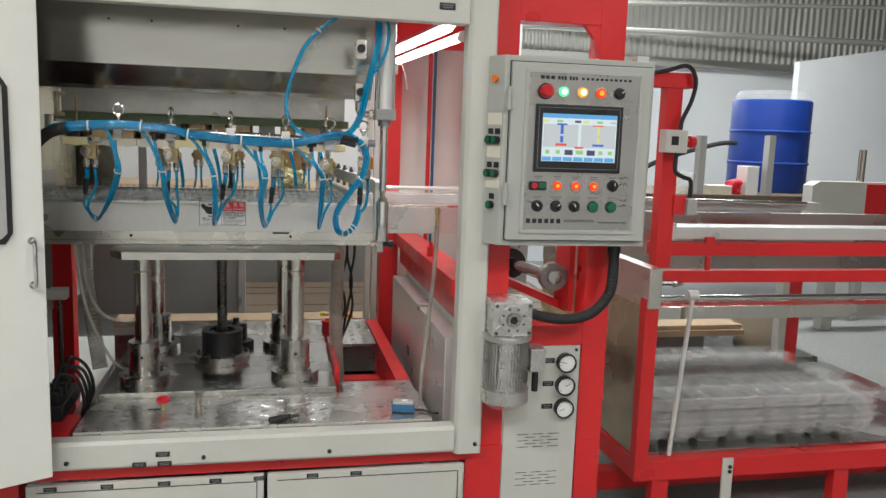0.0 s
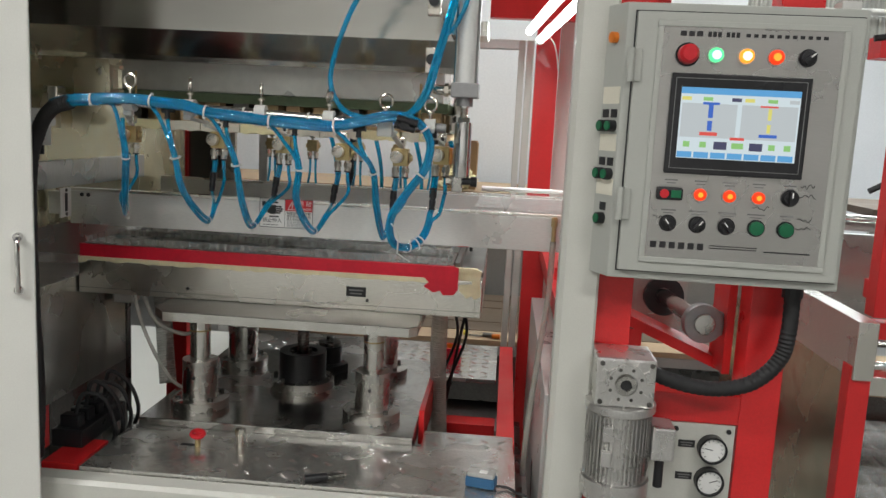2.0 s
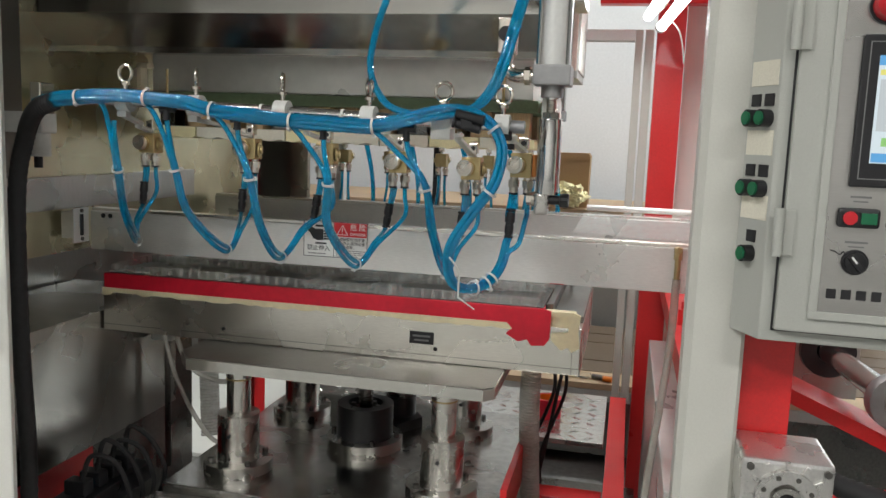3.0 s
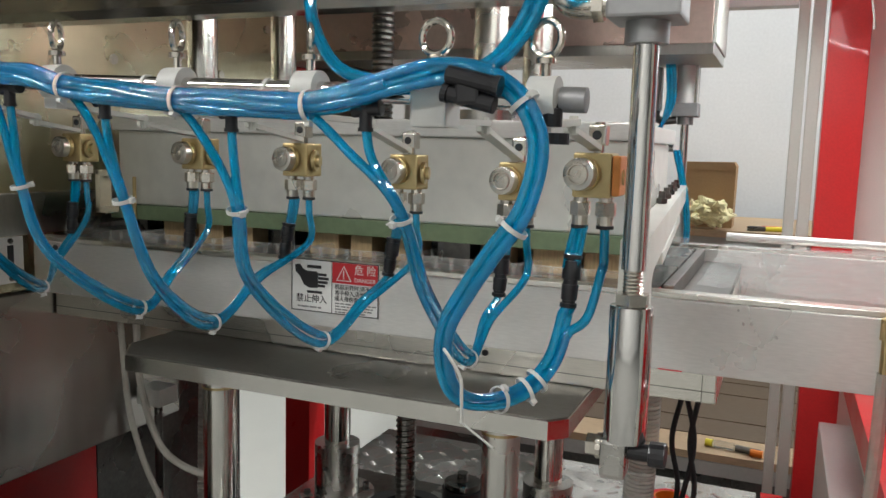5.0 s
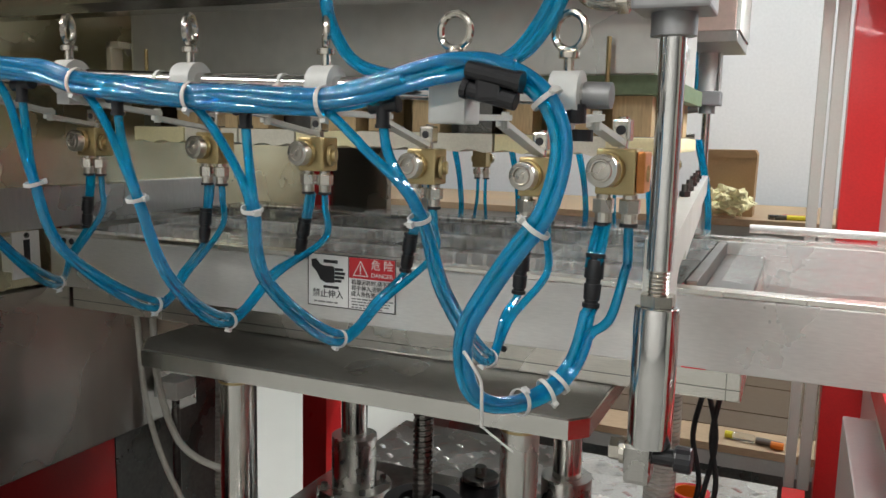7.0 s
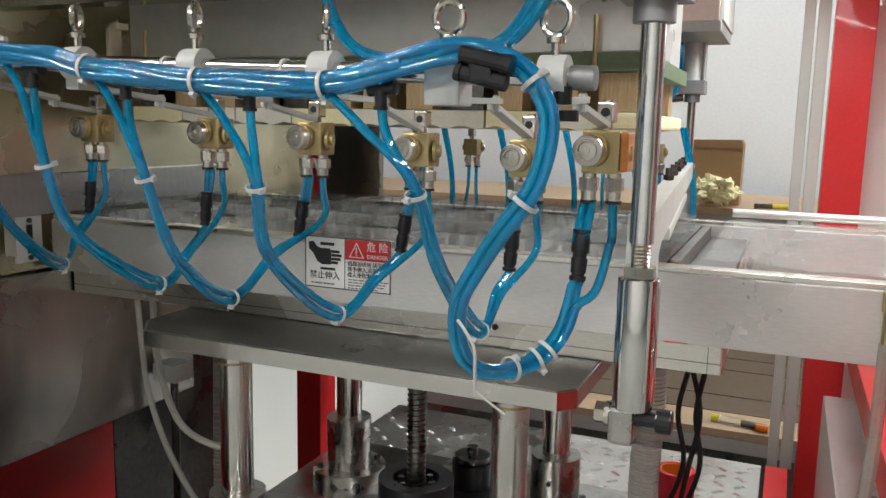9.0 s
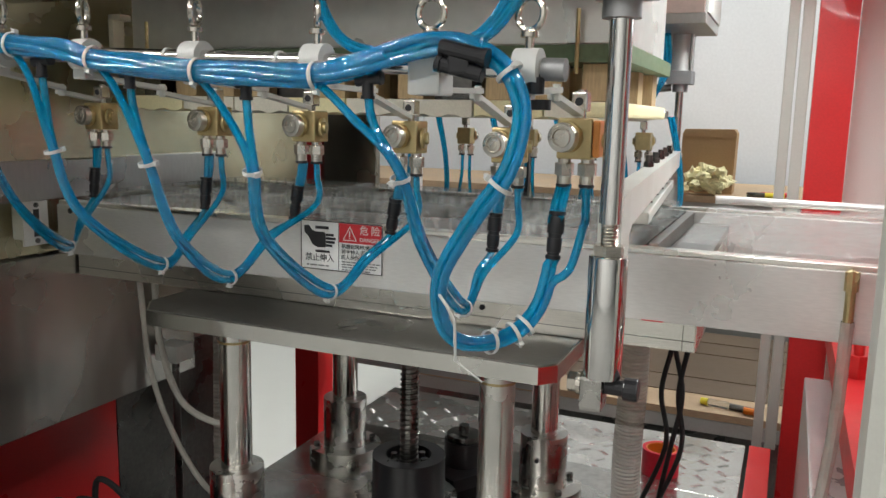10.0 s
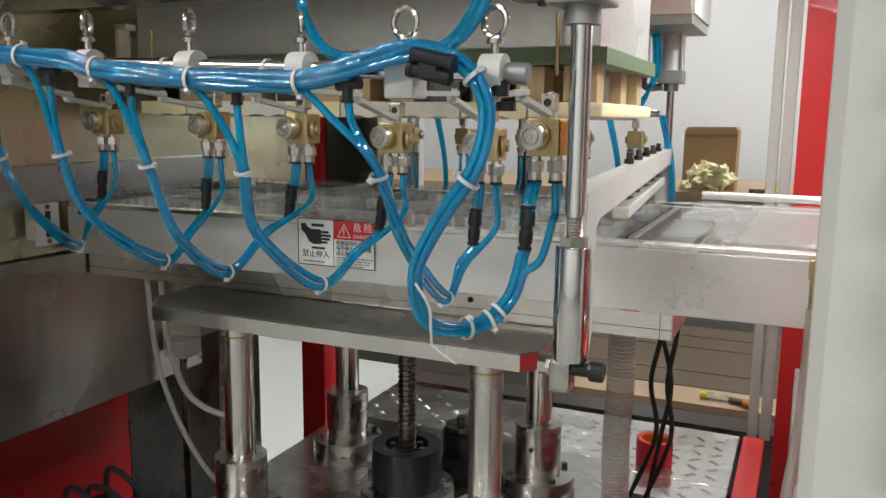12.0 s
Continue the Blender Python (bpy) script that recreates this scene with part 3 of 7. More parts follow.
def control_cabinet():
    t = thing("control_cabinet", "pale grey control cabinet with touch screen, lamps and switches", "control cabinet", (0.963, 2.682, 0))
    t.rotation_euler = (0, 0, radians(-2.0))
    W, H0, H1 = 0.492, 1.168, 1.762
    # the left side slopes outwards to the back
    bd = prism(N(), [(0.0, 0.012), (W, 0.012), (W, 0.134), (0.008, 0.134), (0.008, 0.078), (-0.036, 0.078)], "z", H0, H1)
    bmesh.ops.bevel(bd, geom=bd.edges[:], offset=0.003, segments=2, affect="EDGES", profile=0.6)
    part("body", bd, CABINET, t)

    def side(yy):
        return -0.036 * (yy - 0.012) / 0.066
    part("door", box(N(), 0.02, -0.004, H0 + 0.02, W - 0.012, 0.0115, H1 - 0.02, 0.003), CABINET, t, "hinged cabinet door")
    gap = N()
    for a in ((0.0165, H0 + 0.0165, W - 0.0085, H0 + 0.0195), (0.0165, H1 - 0.0195, W - 0.0085, H1 - 0.0165), (0.0165, H0 + 0.0195, 0.0195, H1 - 0.0195), (W - 0.0115, H0 + 0.0195, W - 0.0085, H1 - 0.0195)):
        box(gap, a[0], 0.0105, a[1], a[2], 0.0125, a[3])
    part("door_gap", gap, INK, t, "dark gap round the cabinet door")
    f = N()
    x0, x1, z0, z1 = 0.075, 0.438, 1.222, 1.712
    for a in ((x0 - 0.012, z0 - 0.012, x1 + 0.012, z0), (x0 - 0.012, z1, x1 + 0.012, z1 + 0.012), (x0 - 0.012, z0, x0, z1), (x1, z0, x1 + 0.012, z1)):
        box(f, a[0], -0.009, a[1], a[2], -0.004, a[3], 0.0015)
    part("door_rim", f, CABINET, t)
    part("face_plate", box(N(), x0, -0.0065, z0, x1, -0.0042, z1), FACEP, t, "brushed stainless face plate")
    y = -0.0066
    for z in (1.63, 1.335):
        part("hinge", rod(rod(N(), (0.012, -0.012, z - 0.035), (0.012, -0.012, z + 0.035), 0.0075, seg=14), (0.012, -0.012, z - 0.002), (0.012, -0.012, z + 0.002), 0.0085, seg=14), CABINET, t)
        part("hinge_leaf", box(N(), 0.012, -0.009, z - 0.034, 0.034, -0.0035, z + 0.034, 0.001), CABINET, t)
    # display
    s = part("touch_screen", box(N(), 0.099, y - 0.009, 1.406, 0.384, y, 1.617, 0.003), BLACK, t, "black framed touch screen, lit")
    part("bezel_line", box(box(box(box(N(), 0.108, y - 0.0094, 1.417, 0.375, y - 0.0088, 1.4185), 0.108, y - 0.0094, 1.606, 0.375, y - 0.0088, 1.6075), 0.108, y - 0.0094, 1.417, 0.1095, y - 0.0088, 1.607), 0.3735, y - 0.0094, 1.417, 0.375, y - 0.0088, 1.607), GREYINK, s)
    X0, X1, Z0, Z1 = 0.121, 0.364, 1.440, 1.588
    part("display", box(N(), X0, y - 0.0098, Z0, X1, y - 0.0089, Z1), S_WHITE, s, "lit display with process diagram")

    def px(name, m, u0, v0, u1, v1, d=0.0106):
        part(name, box(N(), X0 + u0 * (X1 - X0), y - d, Z1 - v1 * (Z1 - Z0), X0 + u1 * (X1 - X0), y - 0.0099, Z1 - v0 * (Z1 - Z0)), m, s)
    px("title_strip", S_BLUE, 0.0, 0.0, 1.0, 0.09)
    px("diagram_field", S_GREY, 0.015, 0.22, 0.48, 0.70)
    px("diagram_field", S_GREY, 0.52, 0.22, 0.985, 0.70)
    for u, m in ((0.0, S_YELLOW), (0.18, S_GREEN), (0.42, S_DARK), (0.53, S_YELLOW), (0.72, S_GREEN), (0.9, S_GREY)):
        px("status_block", m, u + 0.01, 0.13, u + 0.09, 0.18)
    px("press_bar", S_DEEP, 0.24, 0.21, 0.28, 0.42, 0.0112)
    px("press_bar", S_DEEP, 0.19, 0.20, 0.33, 0.235, 0.0112)
    px("press_bar", S_DEEP, 0.24, 0.46, 0.28, 0.60, 0.0112)
    px("press_bar", S_RED, 0.18, 0.62, 0.33, 0.67, 0.0112)
    px("press_bar", S_YELLOW, 0.74, 0.26, 0.77, 0.42, 0.0112)
    px("press_bar", S_RED, 0.67, 0.22, 0.82, 0.245, 0.0112)
    px("press_bar", S_YELLOW, 0.74, 0.48, 0.77, 0.60, 0.0112)
    px("press_bar", S_DEEP, 0.68, 0.62, 0.83, 0.665, 0.0112)
    px("press_bar", S_RED, 0.44, 0.68, 0.56, 0.72, 0.0112)
    for u in (0.03, 0.17, 0.75, 0.88):
        px("soft_key", S_GREEN, u + 0.02, 0.76, u + 0.075, 0.84)
    for u in (0.31, 0.61):
        px("soft_key", S_DARK, u, 0.75, u + 0.11, 0.86)
    px("soft_key", S_GREEN, 0.46, 0.76, 0.56, 0.84)
    for k in range(7):
        px("menu_key", S_BLUE, 0.005 + k * 0.142, 0.905, 0.13 + k * 0.142, 0.99)
    # lamps and switches
    stop = knob(t, 0.127, y, 1.655, 0.021, REDB, "emergency_stop", 0.03, BLACK, "red mushroom stop button")
    part("stop_cap", rod(N(), (0.127, y - 0.03, 1.655), (0.127, y - 0.037, 1.655), 0.0195, 0.014, 22), REDB, stop)
    for x, m, n in ((0.185, L_GREEN, "green_lamp"), (0.247, L_AMBER, "amber_lamp"), (0.307, L_ORANGE, "orange_lamp")):
        k = knob(t, x, y, 1.656, 0.0155, m, n, 0.013, MACHINED)
        part("lamp_core", rod(N(), (x, y - 0.013, 1.656), (x, y - 0.0136, 1.656), 0.0095 if m is not L_ORANGE else 0.008, seg=16), {L_GREEN: L_GCORE, L_AMBER: L_CORE, L_ORANGE: L_AMBER}[m], k, "bright lamp centre")

    def selector(x, z, turn):
        k = knob(t, x, y, z, 0.0155, BLACK, "selector_switch", 0.010, BLACK)
        b = box(N(), -0.0045, -0.012, -0.014, 0.0045, 0, 0.014, 0.001)
        box(b, -0.0012, -0.0126, 0.0, 0.0012, -0.0118, 0.013)
        bmesh.ops.transform(b, matrix=Matrix.Translation((x, y - 0.010, z)) @ Matrix.Rotation(radians(turn), 4, "Y"), verts=b.verts)
        part("lever", b, BLACK, k)
        m = box(N(), -0.0014, -0.0006, 0.001, 0.0014, 0, 0.0125)
        bmesh.ops.transform(m, matrix=Matrix.Translation((x, y - 0.0225, z)) @ Matrix.Rotation(radians(turn), 4, "Y"), verts=m.verts)
        part("pointer", m, PAPER, k, "white pointer line")
    selector(0.370, 1.657, 50)
    selector(0.366, 1.366, 0)
    for x, a in ((0.118, -40), (0.180, 40), (0.241, -40)):
        selector(x, 1.298, a)
    twin = part("twin_switch", box(N(), 0.088, y - 0.012, 1.348, 0.144, y, 1.376, 0.0055), BLACK, t, "twin push switch")
    part("off_key", rod(N(), (0.104, y - 0.012, 1.362), (0.104, y - 0.015, 1.362), 0.0095), REDB, twin)
    part("on_key", box(N(), 0.118, y - 0.015, 1.354, 0.139, y - 0.012, 1.370, 0.001), GREENB, twin)
    for x in (0.180, 0.241, 0.301):
        k = knob(t, x, y, 1.363, 0.0135, L_ORANGE, "orange_lamp", 0.012, MACHINED)
        part("lamp_core", rod(N(), (x, y - 0.012, 1.363), (x, y - 0.0126, 1.363), 0.0055, seg=16), L_AMBER, k)
    for x in (0.303, 0.364):
        knob(t, x, y, 1.298, 0.0155, GREENB, "green_button", 0.012, BLACK)
    bm = N()
    random.seed(4)
    for x, w in ((0.11, 0.05), (0.166, 0.03), (0.203, 0.03)):
        for k in range(3):
            box(bm, x + k * w / 3, y - 0.0008, 1.693, x + (k + 0.72) * w / 3, y, 1.7035)
    for k in range(11):
        box(bm, 0.243 + k * 0.0155, y - 0.0008, 1.6945, 0.252 + k * 0.0155, y, 1.7015)
    for k in range(6):
        box(bm, 0.085 + k * 0.02, y - 0.0008, 1.243, 0.098 + k * 0.02, y, 1.257)
    for z in (1.248, 1.253):
        box(bm, 0.21, y - 0.0008, z, 0.31, y, z + 0.002)
    box(bm, 0.325, y - 0.0008, 1.246, 0.42, y, 1.249)
    part("print", bm, INK, t, "dark printed lines on the face plate", "stuff")
    bm = N()
    for z, dz in ((1.39, 0), (1.325, 0)):
        for x in (0.118, 0.180, 0.241, 0.301, 0.364):
            w = random.uniform(0.012, 0.02)
            box(bm, x - w, y - 0.0006, z, x + w, y, z + 0.003)
            box(bm, x - w * 0.7, y - 0.0006, z - 0.006, x + w * 0.7, y, z - 0.004)
    part("print", bm, GREYINK, t, "", "stuff")
    for k, (x, z, w) in enumerate(((0.385, 1.392, 0.03), (0.385, 1.372, 0.034), (0.386, 1.322, 0.03), (0.384, 1.303, 0.032), (0.292, 1.342, 0.034), (0.085, 1.312, 0.02))):
        pts = [(x + w * i / 7, y - 0.0008, z + random.uniform(-0.006, 0.006) * (1 if i % 2 else -0.6)) for i in range(8)]
        part("pen_mark", sweep(N(), glide(pts, 3), 0.0008, 5), INK, t, "handwritten pen mark")
    # left side
    slope = Matrix.Rotation(math.atan2(0.036, 0.066), 4, "Z")

    def on_side(bm, yy, z):
        bmesh.ops.transform(bm, matrix=Matrix.Translation((side(yy), yy, z)) @ slope, verts=bm.verts)
        return bm
    for yy, z in ((0.031, 1.50), (0.059, 1.50), (0.031, 1.395), (0.059, 1.395), (0.045, 1.295)):
        b = part("side_button", on_side(rod(N(), (0, 0, 0), (-0.016, 0, 0), 0.013, seg=20), yy, z), BLACK, t, "black collar of a green push button")
        part("button_cap", on_side(rod(N(), (-0.016, 0, 0), (-0.019, 0, 0), 0.010, seg=18), yy, z), GREENB, b)
        part("side_plate", on_side(box(N(), -0.002, -0.011, 0.018, 0.0005, 0.011, 0.036), yy, z), INK, t)
    for z in (1.54, 1.437, 1.34):
        part("paper_note", on_side(box(N(), -0.001, -0.032, 0.008, 0.0004, 0.032, 0.045), 0.045, z), FELT, t, "pale paper note")
    part("side_lamp", on_side(rod(N(), (0, 0, 0), (-0.012, 0, 0), 0.012, seg=16), 0.045, 1.69), ORANGE, t, "orange side lamp")
    part("top_foot", box(N(), W - 0.05, 0.04, H1, W - 0.01, 0.09, H1 + 0.02, 0.002), NYLON, t)
    # cable
    line = glide([(0.425, 0.09, 1.17), (0.425, 0.085, 1.06), (0.41, 0.08, 0.99), (0.35, 0.075, 0.93), (0.26, 0.075, 0.91), (0.16, 0.08, 0.925), (0.09, 0.11, 0.95)], 14)
    part("corrugated_conduit", sweep(N(), line, 0.017, 12, 0.12), RUBBER, t, "black corrugated conduit", smooth=True)
    part("conduit_gland", rod(N(), (0.425, 0.09, 1.135), (0.425, 0.09, 1.17), 0.023, seg=12), BLACK, t)


control_cabinet()


def gear_motor():
    t = thing("gear_motor", "silver worm gear motor with finned vertical motor", "electric motor", (1.025, 2.745, 0.622))
    g = part("gearbox", box(N(), -0.068, -0.06, 0.248, 0.066, 0.072, 0.362, 0.006), CASTALU, t)
    part("output_flange", ring(N(), (-0.002, -0.06, 0.305), (-0.002, -0.072, 0.305), 0.046, 0.026, 28), CASTALU, g, smooth=True)
    part("output_bore", ring(N(), (-0.002, -0.06, 0.305), (-0.002, -0.078, 0.305), 0.022, 0.013, 24), MACHINED, g)
    part("bore_hole", rod(N(), (-0.002, -0.055, 0.305), (-0.002, -0.0725, 0.305), 0.0128), RUBBER, g)
    for k in range(8):
        a = math.tau * k / 8 + 0.39
        part("flange_bolt", rod(N(), (-0.002 + 0.037 * math.cos(a), -0.072, 0.305 + 0.037 * math.sin(a)), (-0.002 + 0.037 * math.cos(a), -0.074, 0.305 + 0.037 * math.sin(a)), 0.004, seg=8), DARKSTEEL, g)
    for sx in (-0.056, 0.055):
        for sz in (0.26, 0.35):
            part("flange_bolt", rod(N(), (sx, -0.06, sz), (sx, -0.066, sz), 0.006, seg=6), DARKSTEEL, g)
    bm = N()
    for k in range(12):
        a = math.tau * k / 12
        box_m = box(N(), 0.047, -0.066, -0.003, 0.06, -0.058, 0.003)
        bmesh.ops.transform(box_m, matrix=Matrix.Translation((-0.002, 0, 0.305)) @ Matrix.Rotation(a, 4, "Y"), verts=box_m.verts)
        me = bpy.data.meshes.new("tmp")
        box_m.to_mesh(me)
        bm.from_mesh(me)
        bpy.data.meshes.remove(me)
        box_m.free()
    part("gearbox_ribs", bm, CASTALU, g)
    part("motor_flange", rod(N(), (0, 0, 0.228), (0, 0, 0.247), 0.082, seg=36, bevel=0.003), CASTALU, t, smooth=True)
    part("motor_body", rod(N(), (0, 0, 0.06), (0, 0, 0.228), 0.066, seg=40), CASTALU, t, smooth=True)
    bm = N()
    for k in range(44):
        a = math.tau * k / 44
        c, s = math.cos(a), math.sin(a)
        d = Vector((c, s, 0))
        w = Vector((-s, c, 0)) * 0.0015
        ps = []
        for z in (0.066, 0.222):
            for r, q in ((0.064, -1), (0.076, -1), (0.076, 1), (0.064, 1)):
                ps.append(bm.verts.new(d * r + w * q + Vector((0, 0, z))))
        for i in range(4):
            j = (i + 1) % 4
            bm.faces.new((ps[i], ps[j], ps[4 + j], ps[4 + i]))
        bm.faces.new(ps[4:])
    bmesh.ops.recalc_face_normals(bm, faces=bm.faces)
    part("finned_housing", bm, CASTALU, t, "cast cooling fins", "stuff")
    part("fan_cowl", rod(rod(N(), (0, 0, 0.018), (0, 0, 0.062), 0.08, seg=40), (0, 0, 0.0), (0, 0, 0.018), 0.062, 0.08, 40), CASTALU, t, smooth=True)
    part("terminal_box", box(N(), 0.072, -0.045, 0.12, 0.125, 0.035, 0.20, 0.006), CASTALU, t)
    part("cable_gland", rod(N(), (0.098, -0.02, 0.05), (0.098, -0.02, 0.12), 0.011, seg=12), BLACK, t)
    for z in (0.11, 0.17):
        part("boss", box(N(), -0.045, -0.079, z, -0.022, -0.06, z + 0.035, 0.002), CASTALU, t)


gear_motor()


def gauge_panel():
    t = thing("gauge_panel", "white panel with three pressure gauges and vent slots", "gauge panel", (0, RF, 0))
    part("panel", box(N(), 1.05, -0.006, 0.06, 1.315, 0.0, 0.80, 0.001), WHITE, t)
    for z in (0.742, 0.66, 0.578):
        g = part("gauge", ring(N(), (1.262, -0.006, z), (1.262, -0.03, z), 0.034, 0.029, 30), BLACK, t, "round black rimmed pressure gauge", smooth=True)
        part("dial", rod(N(), (1.262, -0.006, z), (1.262, -0.024, z), 0.0292, seg=30), PAPER, g, "white dial")
        bm = N()
        for k in range(11):
            a = radians(225 - k * 27)
            c, s = math.cos(a), math.sin(a)
            rod(bm, (1.262 + 0.021 * c, -0.0243, z + 0.021 * s), (1.262 + 0.026 * c, -0.0243, z + 0.026 * s), 0.0006, seg=4)
        part("scale_marks", bm, INK, g)
        a = radians(200 - 30 * (z > 0.6) - 150 * (0.6 < z < 0.7))
        part("needle", rod(N(), (1.262, -0.025, z), (1.262 + 0.02 * math.cos(a), -0.025, z + 0.02 * math.sin(a)), 0.0009, seg=5), INK, g)
        name_tag(t, 1.203, -0.006, z + 0.006, 0.04, 0.018)
    bm = N()
    for z0 in (0.437, 0.297):
        for r in range(5):
            for k in range(3 if r % 2 == 0 else 2):
                x = 1.10 + k * 0.056 + (0.028 if r % 2 else 0)
                box(bm, x, -0.0066, z0 + r * 0.0115, x + 0.04, -0.0055, z0 + r * 0.0115 + 0.0022)
    part("vent_slots", bm, INK, t, "rows of dark vent slots", "stuff")
    bm = N()
    for x in (1.175, 1.30):
        bolt_head(bm, (x, -0.006, 0.785), (0, -1, 0), 0.006, 0.004)
    part("bolt", bm, RUBBER, t)


gauge_panel()


def tension_roller():
    t = thing("tension_roller", "steel roller shaft in a round bearing housing", "roller", (1.14, 2.95, 1.05))
    part("shaft", rod(N(), (0.106, -0.01, -0.03), (0.105, 0.51, -0.065), 0.024, seg=26), CHROME, t, "polished roller", smooth=True)
    h = rod(N(), (0.106, -0.022, -0.029), (0.106, 0.02, -0.032), 0.05, seg=30, bevel=0.006)
    box(h, 0.126, -0.012, -0.058, 0.156, 0.014, 0.0, 0.003)
    part("bearing_housing", h, DULLMETAL, t, "dull cast bearing housing", smooth=True)
    part("bearing_cap", rod(N(), (0.106, -0.034, -0.028), (0.106, -0.022, -0.029), 0.026, seg=24, bevel=0.003), MACHINED, t, smooth=True)
    part("seat_ring", ring(N(), (0.105, 0.49, -0.063), (0.105, 0.512, -0.065), 0.062, 0.026), BLACK, t, "black seat ring")
    part("bracket", box(N(), 0.155, -0.04, -0.15, 0.175, 0.10, 0.1, 0.002), RED, t)
    part("web", prism(N(), [(-0.10, -0.05), (-0.08, -0.03), (0.18, -0.14), (0.18, -0.17)], "y", 0.05, 0.2), RED, t)
    part("back_sheet", box(N(), -0.1, 0.513, -0.18, 0.18, 0.52, 0.12), STEELV, t)


tension_roller()


# ---- rails and sheet ----
def rails():
    for name, y0, y1, x1 in (("front_rail", 3.22, 3.262, 1.35), ("rear_rail", 3.86, 3.90, 1.35)):
        t = thing(name, "milled aluminium sheet transport rail", "rail", (0, y0, 0), "transport rails")
        part("beam", box(N(), -0.573, 0, 1.137, x1, y1 - y0, 1.236, 0.002), RAILM, t)
        part("top_strip", box(N(), -0.573, 0.006, 1.2362, x1, y1 - y0 - 0.004, 1.2435, 0.001), STEEL, t)
        if name == "rear_rail":
            part("chain_guide", rod(N(), (0.64, 0.03, 1.262), (1.35, 0.03, 1.262), 0.009), ALU, t)
        if name == "front_rail":
            bm = N()
            for x in (-0.535, -0.515):
                bolt_head(bm, (x, 0, 1.225), (0, -1, 0), 0.006, 0.002)
            part("bolt", bm, RUBBER, t)
            part("fitting", rod(rod(N(), (0.872, -0.012, 1.212), (0.872, -0.012, 1.238), 0.009, seg=8), (0.872, 0, 1.232), (0.872, -0.02, 1.232), 0.008, seg=8), BRASS, t, "brass elbow fitting")
            part("fitting", rod(N(), (0.872, -0.012, 1.165), (0.872, -0.012, 1.212), 0.0065, seg=12), BRASS, t)
    part("paint_mark", box(N(), 0.60, -0.0008, 1.1372, 0.632, -0.0001, 1.1388), REDTAPE, bpy.data.objects["front_rail"], "red paint mark")
    f = N()
    nx, ny = 120, 36

    def crease(x, y):
        a = noise.noise(Vector((x * 9, y * 14, 0.3)))
        b = noise.noise(Vector((x * 26, y * 30, 5.1)))
        return 1.249 + 0.010 * (0.35 - abs(a)) + 0.005 * (0.3 - abs(b))

    grid = [[f.verts.new((0.64 + 1.0 * i / nx, 3.263 + 0.596 * j / ny, crease(0.64 + 1.0 * i / nx, 3.263 + 0.596 * j / ny))) for j in range(ny + 1)] for i in range(nx + 1)]
    for i in range(nx):
        for j in range(ny):
            f.faces.new((grid[i][j], grid[i + 1][j], grid[i + 1][j + 1], grid[i][j + 1]))
    for v in [v for v in f.verts if not v.link_faces]:
        f.verts.remove(v)
    ob = part("plastic_sheet", f, FILM, None, "clear wrinkled plastic sheet between the rails")
    tagged(ob, category="plastic sheet")


rails()


